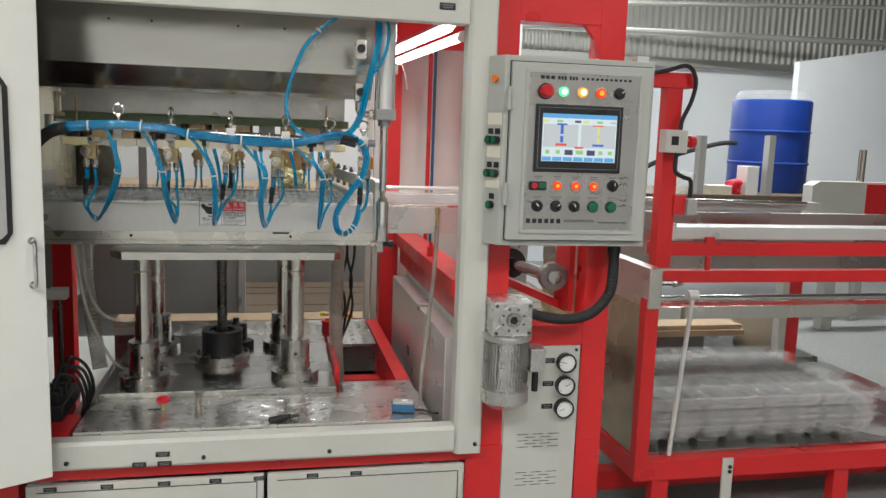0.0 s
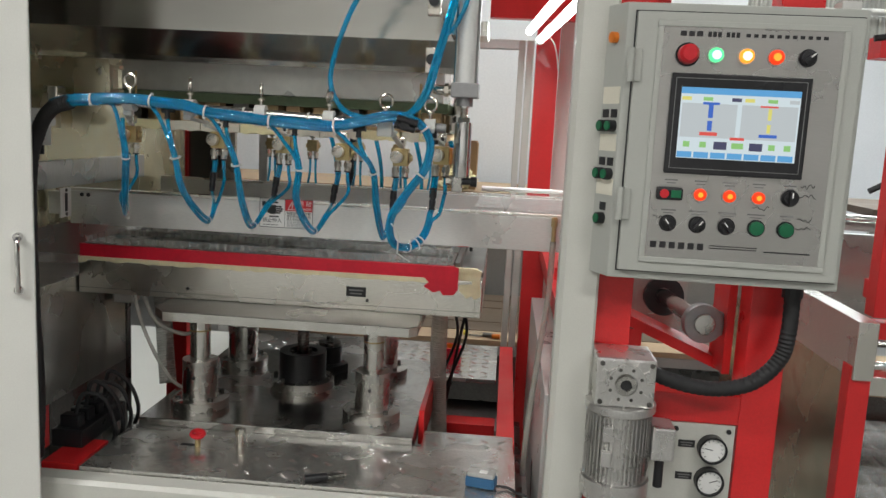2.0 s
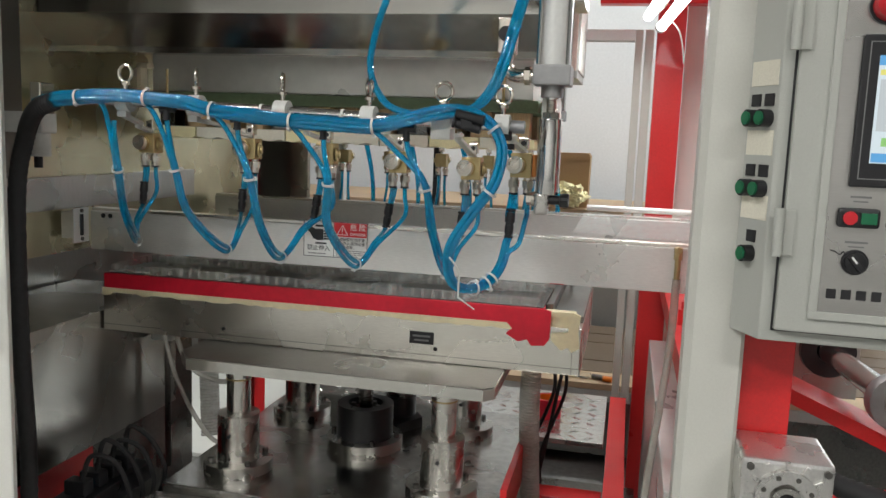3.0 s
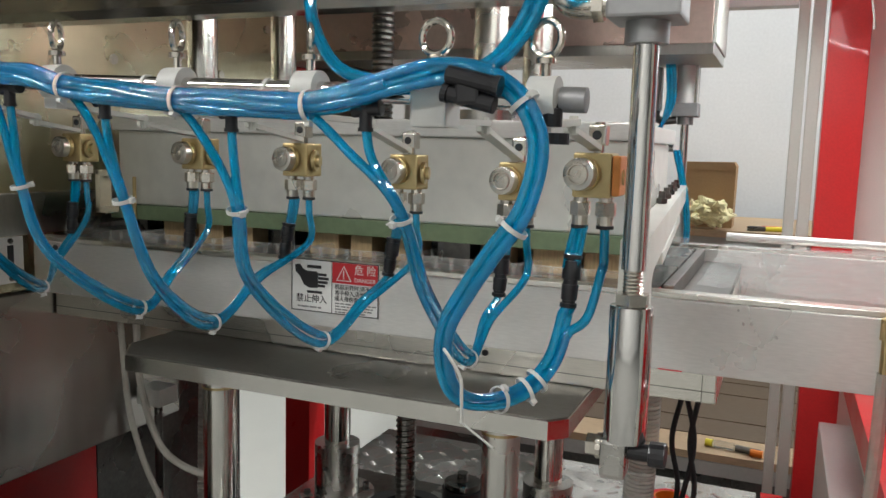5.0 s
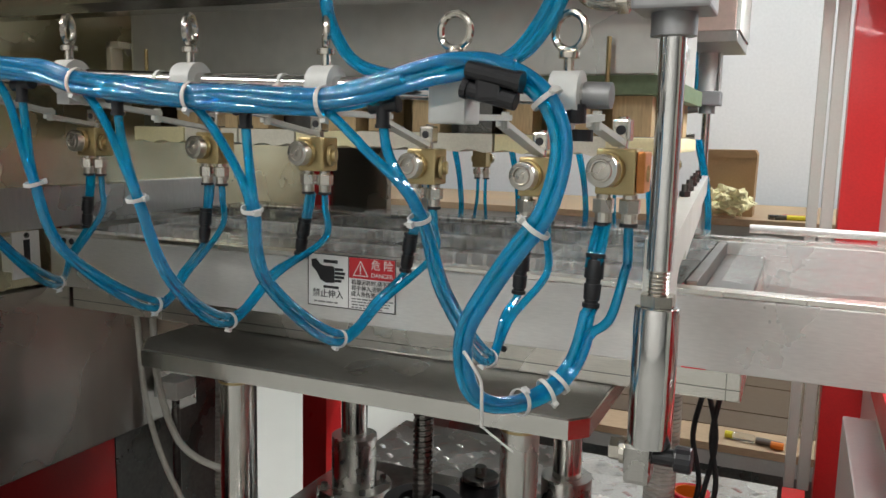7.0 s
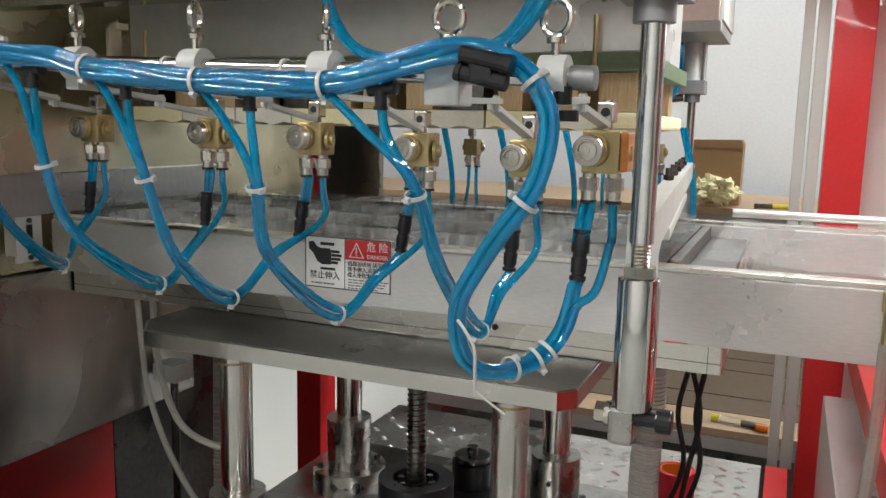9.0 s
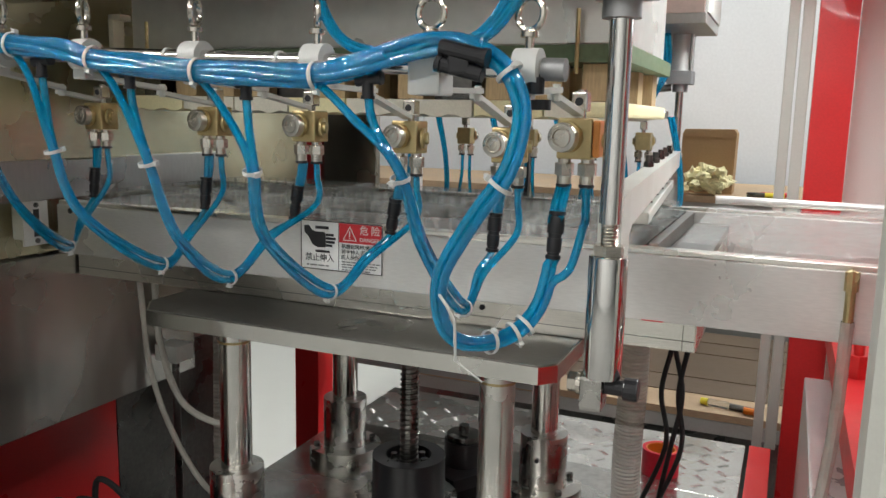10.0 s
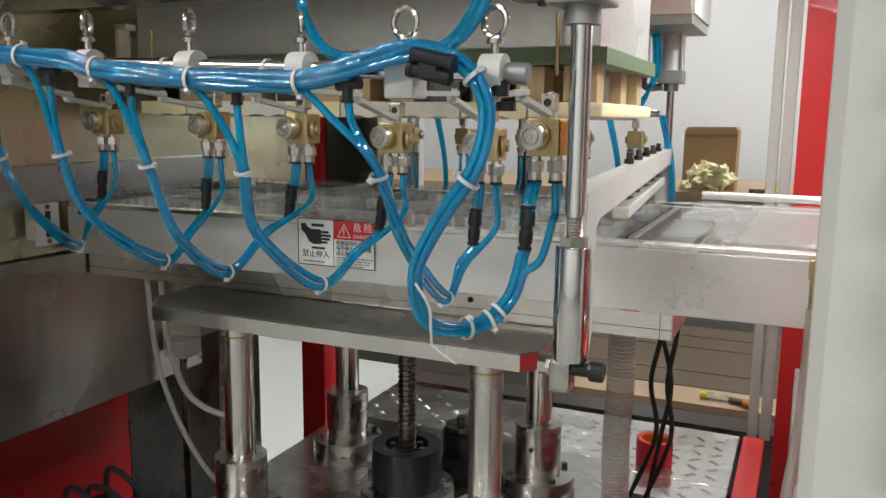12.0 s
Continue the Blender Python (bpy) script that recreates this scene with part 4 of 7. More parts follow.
def danger_sign():
    t = thing("danger_sign", "white and red danger sign stuck on the rail", "warning sign", (0.089, 3.2195, 1.204))
    part("backing", box(N(), -0.08, -0.001, -0.043, 0.08, 0.0, 0.043), PAPER, t)
    b = N()
    for x0, z0, x1, z1 in ((-0.08, 0.0415, 0.08, 0.043), (-0.08, -0.043, 0.08, -0.0415), (-0.08, -0.0415, -0.0785, 0.0415), (0.0785, -0.0415, 0.08, 0.0415), (-0.0045, -0.0415, -0.0035, 0.0415)):
        box(b, x0, -0.0016, z0, x1, -0.0011, z1)
    part("border", b, INK, t)
    part("red_field", box(N(), -0.003, -0.0015, 0.008, 0.078, -0.0011, 0.041), SIGNRED, t)
    tri = N()
    prism(tri, [(0.004, 0.012), (0.032, 0.012), (0.018, 0.037)], "y", -0.0019, -0.0016)
    part("triangle", tri, PAPER, t)
    part("triangle_inner", prism(N(), [(0.0065, 0.0135), (0.0295, 0.0135), (0.018, 0.034)], "y", -0.0023, -0.002), SIGNRED, t)
    part("exclamation", box(box(N(), 0.017, -0.0027, 0.019, 0.019, -0.0024, 0.029), 0.017, -0.0027, 0.0155, 0.019, -0.0024, 0.0175), PAPER, t)
    writing("危 险", 0.017, upright(0.056, -0.0017, 0.0305), PAPER, t)
    writing("DANGER", 0.0095, upright(0.056, -0.0017, 0.015), PAPER, t)
    writing("禁止伸入", 0.0145, upright(-0.042, -0.0014, -0.0225), INK, t)
    for k, words in enumerate(("机器运转时,请不要", "将手伸入,否则会造", "成人身伤害。")):
        writing(words, 0.0088, upright(0.0375 if k < 2 else 0.027, -0.0014, 0.0015 - k * 0.0095), INK, t)
    bars = N()
    random.seed(11)
    for k in range(4):
        x = 0.002
        while x < (0.07 if k < 3 else 0.05):
            w = random.uniform(0.004, 0.011)
            box(bars, x, -0.0014, -0.0262 - k * 0.0046, x + w, -0.0011, -0.0241 - k * 0.0046)
            x += w + 0.0018
    x = -0.068
    for w in (0.005, 0.014, 0.013, 0.006):
        box(bars, x, -0.0014, -0.0368, x + w, -0.0011, -0.0342)
        x += w + 0.002
    part("print", bars, GREYINK, t, "small grey lines of print", "stuff")
    # a fist that reaches between two press plates
    h = N()
    prism(h, [(-0.073, 0.0325), (-0.064, 0.034), (-0.057, 0.026), (-0.050, 0.0235), (-0.032, 0.0235), (-0.030, 0.020), (-0.030, -0.003), (-0.046, -0.004), (-0.056, 0.0005), (-0.061, 0.009), (-0.064, 0.014), (-0.072, 0.021)], "y", -0.0018, -0.0012)
    part("palm_mark", h, INK, t)
    for k, (z, x1) in enumerate(((0.019, -0.014), (0.0128, -0.010), (0.0065, -0.012), (0.0005, -0.017))):
        part("finger_mark", box(N(), -0.0295, -0.0018, z - 0.0022, x1, -0.0012, z + 0.0022, 0.0002), INK, t)
    part("press_mark", box(N(), -0.050, -0.002, 0.0285, -0.024, -0.0012, 0.0335), INK, t)
    part("press_mark", box(N(), -0.050, -0.002, -0.0125, -0.022, -0.0012, -0.0085), INK, t)


danger_sign()


# ---- lower press, moves up and down ----
COLS = [(-0.197, 3.295), (0.352, 3.30), (-0.205, 3.745), (0.318, 3.745)]


def lower_press():
    t = thing("lower_press", "steel lower press platen on four columns with taped mould box", "press platen")
    pl = N()
    prism(pl, [(-0.283, 3.16), (-0.235, 3.10), (0.48, 3.10), (0.502, 3.125), (0.502, 3.93), (-0.283, 3.93)], "z", 1.054, 1.0797)
    part("platen", pl, GROUND, t, "thick steel platen")
    part("platen_face", prism(N(), [(-0.280, 3.163), (-0.234, 3.104), (0.478, 3.104), (0.499, 3.127), (0.499, 3.927), (-0.280, 3.927)], "z", 1.0798, 1.0815), DIMSTEEL, t, "platen face, darker than its edge")
    for x, y in COLS:
        c = part("column", rod(N(), (x, y, 0.30), (x, y, 1.054), 0.031, seg=28), GROUND, t, "polished guide column", smooth=True)
        part("column_collar", rod(N(), (x, y, 0.985), (x, y, 1.0538), 0.0325, seg=28), GROUND, c, smooth=True)
        part("stain_ring", ring(N(), (x, y, 0.981), (x, y, 0.9855), 0.0328, 0.031, 28), BRASS, c)
    s = N()
    x, y = 0.068, 3.55
    r, pitch, n = 0.021, 0.0115, 12
    prev = None
    turns = int(0.62 / pitch)
    for i in range(turns * n + 1):
        a = math.tau * i / n
        z = 0.43 + pitch * i / n
        row = [s.verts.new((x + q * math.cos(a), y + q * math.sin(a), z + d)) for q, d in ((r - 0.003, 0.0), (r, 0.002), (r, 0.0065), (r - 0.003, 0.0085))]
        if prev:
            for k in range(3):
                s.faces.new((prev[k], row[k], row[k + 1], prev[k + 1]))
        prev = row
    rod(s, (x, y, 0.42), (x, y, 1.05), r - 0.0028, seg=16)
    part("ball_screw", s, DARKSTEEL, t, "threaded ball screw")
    part("mould_box", box(N(), -0.578, 3.272, 1.082, 0.676, 3.85, 1.195, 0.003), STEEL, t, "stainless mould box")
    part("side_skirt", box(N(), -0.93, 2.86, 0.775, -0.582, 3.63, 1.133, 0.003), SKIRT, t, "dull steel skirt beside the mould box")
    bm = N()
    for bx in (-0.23, 0.33):
        bolt_head(bm, (bx, 3.272, 1.115), (0, -1, 0), 0.005, 0.002)
    part("bolt", bm, RUBBER, t)
    part("box_seam", box(box(N(), -0.576, 3.2712, 1.0985, 0.674, 3.2719, 1.0995), 0.655, 3.2712, 1.0835, 0.656, 3.2719, 1.192), DARKSTEEL, t, "folded seam of the mould box")
    name_tag(t, 0.295, 3.2715, 1.140, 0.06, 0.03)
    part("red_tape_band", box(N(), -0.572, 3.268, 1.196, 0.585, 3.32, 1.236, 0.002), REDTAPE, t, "red tape round the mould edge")
    part("mould_core", box(N(), -0.57, 3.3205, 1.196, 0.5845, 3.852, 1.236, 0.002), DARKSTEEL, t, "dark mould core")
    random.seed(5)
    low = [(-0.576 + 0.02 * k, 1.196 + random.uniform(-0.004, 0.002)) for k in range(56)]
    low = [(-0.576, 1.176), (-0.552, 1.178), (-0.548, 1.186)] + [(x0, min(z, 1.198) - 0.012) for x0, z in low[3:]]
    part("cream_tape_strip", prism(N(), low + [(0.52, 1.1975), (-0.576, 1.1975)], "y", 3.2665, 3.2705), CREAMTAPE, t, "torn masking tape strip")
    rt = [(0.50, 1.20), (0.515, 1.185), (0.50, 1.172), (0.53, 1.155), (0.55, 1.162), (0.56, 1.148), (0.59, 1.15), (0.602, 1.165), (0.604, 1.233), (0.585, 1.237), (0.578, 1.236), (0.50, 1.235)]
    part("red_tape_corner", prism(N(), rt, "y", 3.263, 3.2675), REDTAPE, t, "loose red tape corner")
    # no real part: covers the tape's side and the roof's red reflection
    part("end_strip", box(box(N(), 0.5855, 3.335, 1.1955, 0.602, 3.85, 1.2364, 0.002), 0.6025, 3.335, 1.1955, 0.675, 3.85, 1.212, 0.002), DIMSTEEL, t, "added dark strip hiding red reflections at the mould end")
    part("cream_tape_end", box(N(), 0.586, 3.275, 1.165, 0.66, 3.33, 1.226, 0.006), CREAMTAPE, t, "masking taped mould end")
    ct = [(0.60, 1.232), (0.655, 1.233), (0.672, 1.226), (0.668, 1.19), (0.672, 1.15), (0.655, 1.14), (0.645, 1.15), (0.63, 1.142), (0.606, 1.165), (0.606, 1.18), (0.645, 1.185), (0.645, 1.222), (0.606, 1.22)]
    part("cream_tape_end", prism(N(), ct, "y", 3.264, 3.274), CREAMTAPE, t)
    # clear tray cells
    cells, walls = N(), N()
    nx, ny = 6, 3
    x0, x1, y0, y1 = -0.562, 0.574, 3.275, 3.845
    for i in range(nx):
        for j in range(ny):
            a0, a1 = x0 + (x1 - x0) * i / nx + 0.004, x0 + (x1 - x0) * (i + 1) / nx - 0.004
            b0, b1 = y0 + (y1 - y0) * j / ny + 0.004, y0 + (y1 - y0) * (j + 1) / ny - 0.004
            for q0, q1, s0, s1 in ((a0, b0, a1, b0 + 0.002), (a0, b1 - 0.002, a1, b1), (a0, b0 + 0.002, a0 + 0.002, b1 - 0.002), (a1 - 0.002, b0 + 0.002, a1, b1 - 0.002)):
                box(walls, q0, q1, 1.2383, s0, s1, 1.2562)
                box(cells, q0, q1, 1.2565, s0, s1, 1.2585)
            for k in range(7):
                xx = a0 + (a1 - a0) * (k + 0.5) / 7
                box(cells, xx - 0.003, b0 + 0.0025, 1.2365, xx + 0.003, b0 + 0.006, 1.2565)
                box(cells, xx - 0.003, b1 - 0.006, 1.2365, xx + 0.003, b1 - 0.0025, 1.2565)
            for k in range(4):
                yy = b0 + (b1 - b0) * (k + 0.5) / 4
                box(cells, a0 + 0.0025, yy - 0.003, 1.2365, a0 + 0.006, yy + 0.003, 1.2565)
    part("tray_wall", walls, POCKETWALL, t, "thin clear pocket walls", "stuff")
    part("tray_sheet", cells, POCKET, t, "clear formed tray pockets", "stuff")
    part("tray_base", box(N(), -0.565, 3.275, 1.2362, 0.5848, 3.845, 1.238), DARKSTEEL, t, "grey perforated mould face")
    return t


LOWER = lower_press()


def column_guides():
    base = None
    for x, y in COLS:
        if base is None:
            t = base = thing("guide_bush", "machined steel guide bush with bolted flange", "guide bush", (x, y, 0.572), "guide bushes")
            part("flange", ring(N(), (0, 0, 0.0), (0, 0, 0.028), 0.09, 0.0315, 40), MACHINED, t, smooth=True)
            part("sleeve", ring(N(), (0, 0, 0.0285), (0, 0, 0.15), 0.054, 0.0315, 36), MACHINED, t, smooth=True)
            part("grease_port", rod(N(), (0, -0.052, 0.10), (0, -0.058, 0.10), 0.005), RUBBER, t)
            for k in range(4):
                a = radians(45 + 90 * k)
                part("bolt", rod(rod(N(), (0.073 * math.cos(a), 0.073 * math.sin(a), 0.028), (0.073 * math.cos(a), 0.073 * math.sin(a), 0.038), 0.008, seg=14), (0.073 * math.cos(a), 0.073 * math.sin(a), 0.038), (0.073 * math.cos(a), 0.073 * math.sin(a), 0.0385), 0.005, seg=6), DARKSTEEL, t)
        else:
            copy_thing(base, pose(x, y, 0.572))
    t = thing("screw_nut", "black ball screw nut housing on a steel flange", "ball screw nut", (0.068, 3.55, 0.572))
    part("flange", ring(N(), (0, 0, 0), (0, 0, 0.03), 0.108, 0.03, 40), MACHINED, t, smooth=True)
    part("housing", ring(N(), (0, 0, 0.0305), (0, 0, 0.125), 0.08, 0.05, 36), BLACK, t, smooth=True)
    part("nut", ring(N(), (0, 0, 0.0305), (0, 0, 0.105), 0.049, 0.022, 30), DARKSTEEL, t)
    for k in range(6):
        a = math.tau * k / 6
        part("bolt", rod(N(), (0.094 * math.cos(a), 0.094 * math.sin(a), 0.03), (0.094 * math.cos(a), 0.094 * math.sin(a), 0.042), 0.007, seg=12), DARKSTEEL, t)
        part("bolt", rod(N(), (0.036 * math.cos(a), 0.036 * math.sin(a), 0.105), (0.036 * math.cos(a), 0.036 * math.sin(a), 0.12), 0.007, seg=12), DARKSTEEL, t)
    t = thing("pulley_tensioner", "black round tensioner with a bolt on a bracket", "tensioner", (0.115, 3.76, 0.572))
    part("body", rod(N(), (0, 0, 0), (0, 0, 0.09), 0.047, seg=28), BLACK, t, smooth=True)
    part("cap", rod(N(), (0, 0, 0.09), (0, 0, 0.105), 0.042, seg=28, bevel=0.003), DARKSTEEL, t, smooth=True)
    part("bolt", rod(N(), (0, 0, 0.105), (0, 0, 0.125), 0.013, seg=12), DARKSTEEL, t)
    part("bracket", prism(N(), [(0.02, -0.11), (0.075, -0.02), (0.05, 0.02), (-0.03, 0.02), (-0.04, -0.08)], "z", 0.0, 0.03), BLACK, t)


column_guides()


# ---- upper press, moves up and down ----
def upper_press():
    t = thing("upper_press", "upper press platen with green board, wooden blocks and foam pads", "press platen")
    X0, X1, Y0, Y1 = -0.462, 0.528, 3.33, 3.76
    part("platen_box", box(N(), X0, Y0, 1.546, X1, Y1, 1.688, 0.003), PLATENM, t, "satin aluminium platen box")
    part("top_flange", box(N(), X0 - 0.008, Y0 - 0.01, 1.6885, X1 + 0.01, Y1 + 0.01, 1.716, 0.003), RAILM, t, "bright flange")
    part("board", box(N(), X0 - 0.012, Y0 - 0.012, 1.518, X1 + 0.014, Y1 + 0.012, 1.5455, 0.001), GREEN, t, "dark green board")
    random.seed(8)
    for j, y in enumerate((3.345, 3.46, 3.575, 3.69)):
        for k in range(12):
            x = X0 + 0.012 + k * 0.083
            w = 0.042 + 0.008 * ((k * 7 + j) % 3)
            part("wood_block", box(N(), x, y, 1.458, x + w, y + 0.05, 1.5175, 0.001), WOOD if (k + j) % 4 else DARKSTEEL, t)
    for k in range(8):
        x = X0 + k * 0.124
        bm = N()
        zig = []
        for i in range(9):
            zig.append((x + 0.12 * i / 8, 1.43 + 0.003 * math.sin(i * 1.7 + k)))
        prism(bm, zig + [(x + 0.12, 1.457), (x, 1.457)], "y", Y0 + 0.002, Y1 - 0.002)
        part("foam_pad", bm, FELT if k % 3 else FOAM, t, "soft cream foam pad")
    part("foam_edge", box(N(), X1 - 0.07, Y0 - 0.005, 1.432, X1 + 0.008, Y1 + 0.02, 1.456, 0.006), FOAM, t, "yellow foam edge")
    for x, y in ((-0.33, 3.42), (0.27, 3.42), (-0.33, 3.70), (0.27, 3.70)):
        c = part("column", rod(N(), (x, y, 1.716), (x, y, 2.5), 0.029, seg=28), GROUND, t, "polished guide column", smooth=True)
        part("column_flange", rod(N(), (x, y, 1.7165), (x, y, 1.735), 0.055, seg=30), MACHINED, c, smooth=True)
    s = rod(N(), (0.0, 3.55, 1.716), (0.0, 3.55, 2.5), 0.02, seg=18)
    for k in range(66):
        torus(s, (0.0, 3.55, 1.725 + k * 0.0115), (0, 0, 1), 0.02, 0.003, 18, 5)
    part("ball_screw", s, DARKSTEEL, t, "threaded ball screw")
    for x in (-0.41, 0.46):
        p = part("spring_hook", rod(N(), (x, Y0 - 0.016, 1.50), (x, Y0 - 0.016, 1.60), 0.0035, seg=8), BRASS, t, "brass hook rod")
    cc = N()
    for b0 in ((-0.475, 1.60, -0.445, 1.612), (-0.475, 1.53, -0.445, 1.542), (-0.475, 1.53, -0.463, 1.612)):
        box(cc, b0[0], Y0 - 0.05, b0[1], b0[2], Y0 - 0.02, b0[3], 0.002)
    part("c_clamp", cc, BUCKET, t, "small cream screw clamp")
    return t


UPPER = upper_press()


# ---- clamp frame and its cylinders ----
CYL = (0.616, 2.872)
RX, RY = 0.496, 4.30


def lean(bm):
    """Leans a bar that runs to the rear a little inwards."""
    for v in bm.verts:
        v.co.x -= 0.082 * max(0.0, v.co.y - 2.95)
    return bm


def clamp_frame():
    t = thing("clamp_frame", "pale sheet clamp frame hung on chrome cylinder rods", "clamp frame")
    x, y = CYL
    part("piston_rod", rod(N(), (x, y, 1.322), (x, y, 1.66), 0.0118, seg=24), CHROME, t, "chrome piston rod", smooth=True)
    part("lock_nut", rod(N(), (x, y, 1.288), (x, y, 1.299), 0.0165, seg=6), NICKEL, t)
    th = rod(N(), (x, y, 1.299), (x, y, 1.322), 0.0085, seg=16)
    for k in range(6):
        torus(th, (x, y, 1.301 + k * 0.0036), (0, 0, 1), 0.0088, 0.0012, 18, 5)
    part("thread", th, NICKEL, t, "bare screw thread")
    part("sleeve", rod(N(), (x, y, 1.155), (x, y, 1.2875), 0.0208, seg=26, bevel=0.002), CHROME, t, "chrome coupling sleeve", smooth=True)
    fk = box(N(), x - 0.021, y - 0.016, 1.118, x + 0.004, y + 0.016, 1.158, 0.005)
    part("fork", fk, MACHINED, t, "machined steel fork")
    part("pin_nut", rod(rod(N(), (x - 0.036, y, 1.145), (x - 0.026, y, 1.145), 0.0115, seg=6), (x - 0.026, y, 1.145), (x - 0.0212, y, 1.145), 0.013, seg=16), NICKEL, t)
    part("fork_pin", rod(rod(N(), (x + 0.0045, y, 1.145), (x + 0.034, y, 1.145), 0.0085, seg=16), (x + 0.024, y, 1.145), (x + 0.04, y, 1.145), 0.0125, seg=16, bevel=0.002), BLACK, t, "black pin head")
    side = N()
    prism(side, [(2.895, 1.135), (2.93, 1.135), (2.95, 1.17), (2.955, 1.30), (2.985, 1.308), (4.25, 1.312), (4.25, 1.352), (2.955, 1.352), (2.905, 1.345), (2.90, 1.19), (2.892, 1.165)], "x", x - 0.02, x + 0.006)
    part("side_arm", lean(side), WHITE, t, "pale painted side arm")
    part("pressure_bar", lean(box(N(), x - 0.03, 3.36, 1.262, x - 0.002, 4.15, 1.282, 0.003)), WHITE, t)
    for k in range(5):
        yy = 3.42 + 0.15 * k
        sp = rod(N(), (x - 0.012, yy, 1.29), (x - 0.012, yy, 1.372), 0.0055, seg=12)
        rod(sp, (x - 0.012, yy, 1.353), (x - 0.012, yy, 1.361), 0.0095, seg=6)
        for q in range(5):
            torus(sp, (x - 0.012, yy, 1.294 + q * 0.0065), (0, 0, 1), 0.0095, 0.0014, 14, 5)
        part("spring_bolt", lean(sp), DARKSTEEL, t, "spring loaded bolt")
    part("rear_rod", rod(N(), (RX, RY, 1.25), (RX, RY, 1.63), 0.0108, seg=16), CHROME, t, smooth=True)
    part("rear_sleeve", rod(N(), (RX, RY, 1.12), (RX, RY, 1.25), 0.0195, seg=20), CHROME, t, smooth=True)
    part("rear_lug", box(N(), RX - 0.02, 4.2505, 1.2, RX + 0.02, 4.285, 1.345, 0.002), WHITE, t)
    return t


CLAMP = clamp_frame()


def air_cylinder(x, y, front):
    t = thing("air_cylinder", "aluminium air cylinder with square end caps", "air cylinder", (x, y, 0), "clamp cylinders")
    part("barrel", rod(N(), (x * 0, 0, 1.585), (0, 0, 1.85), 0.029, seg=32), ALU, t, "satin aluminium barrel", smooth=True)
    part("end_cap", box(N(), -0.033, -0.033, 1.55, 0.033, 0.033, 1.585, 0.003), DULLMETAL, t)
    part("rod_gland", rod(N(), (0, 0, 1.53), (0, 0, 1.55), 0.02, seg=22), DULLMETAL, t, smooth=True)
    part("end_cap", box(N(), -0.033, -0.033, 1.85, 0.033, 0.033, 1.89, 0.003), DULLMETAL, t)
    bm = N()
    for sx in (-0.025, 0.025):
        for sy in (-0.025, 0.025):
            rod(bm, (sx, sy, 1.585), (sx, sy, 1.85), 0.0035, seg=8)
    part("tie_rod", bm, CHROME, t)
    part("mount_bracket", box(N(), -0.045, 0.034, 1.70, 0.045, 0.17, 1.735, 0.002), STEEL, t)
    if front:
        for z in (1.77, 1.635):
            v = part("flow_valve", box(N(), -0.098, -0.02, z - 0.032, -0.066, 0.012, z + 0.03, 0.003), NICKEL, t, "silver speed control valve")
            part("valve_knob", rod(N(), (-0.082, -0.02, z), (-0.082, -0.036, z), 0.013, seg=18), BLACK, v)
        part("elbow", sweep(N(), glide([(-0.083, 0, 1.605), (-0.083, 0, 1.58), (-0.068, 0, 1.567), (-0.033, 0, 1.567)], 5), 0.012, 12), NICKEL, t, smooth=True)
        part("elbow_nut", rod(N(), (-0.05, 0, 1.567), (-0.04, 0, 1.567), 0.016, seg=6), NICKEL, t)
    return t


air_cylinder(CYL[0], CYL[1], True)
rear = air_cylinder(RX, RY, False)
rear.location.z = -0.024


# ---- nozzle bar ----
EYES = [-0.185, -0.037, 0.136, 0.301, 0.436, 0.541]
YB = 2.805


def bar_z(x):
    return 1.489 - 0.031 * (x - 0.136)


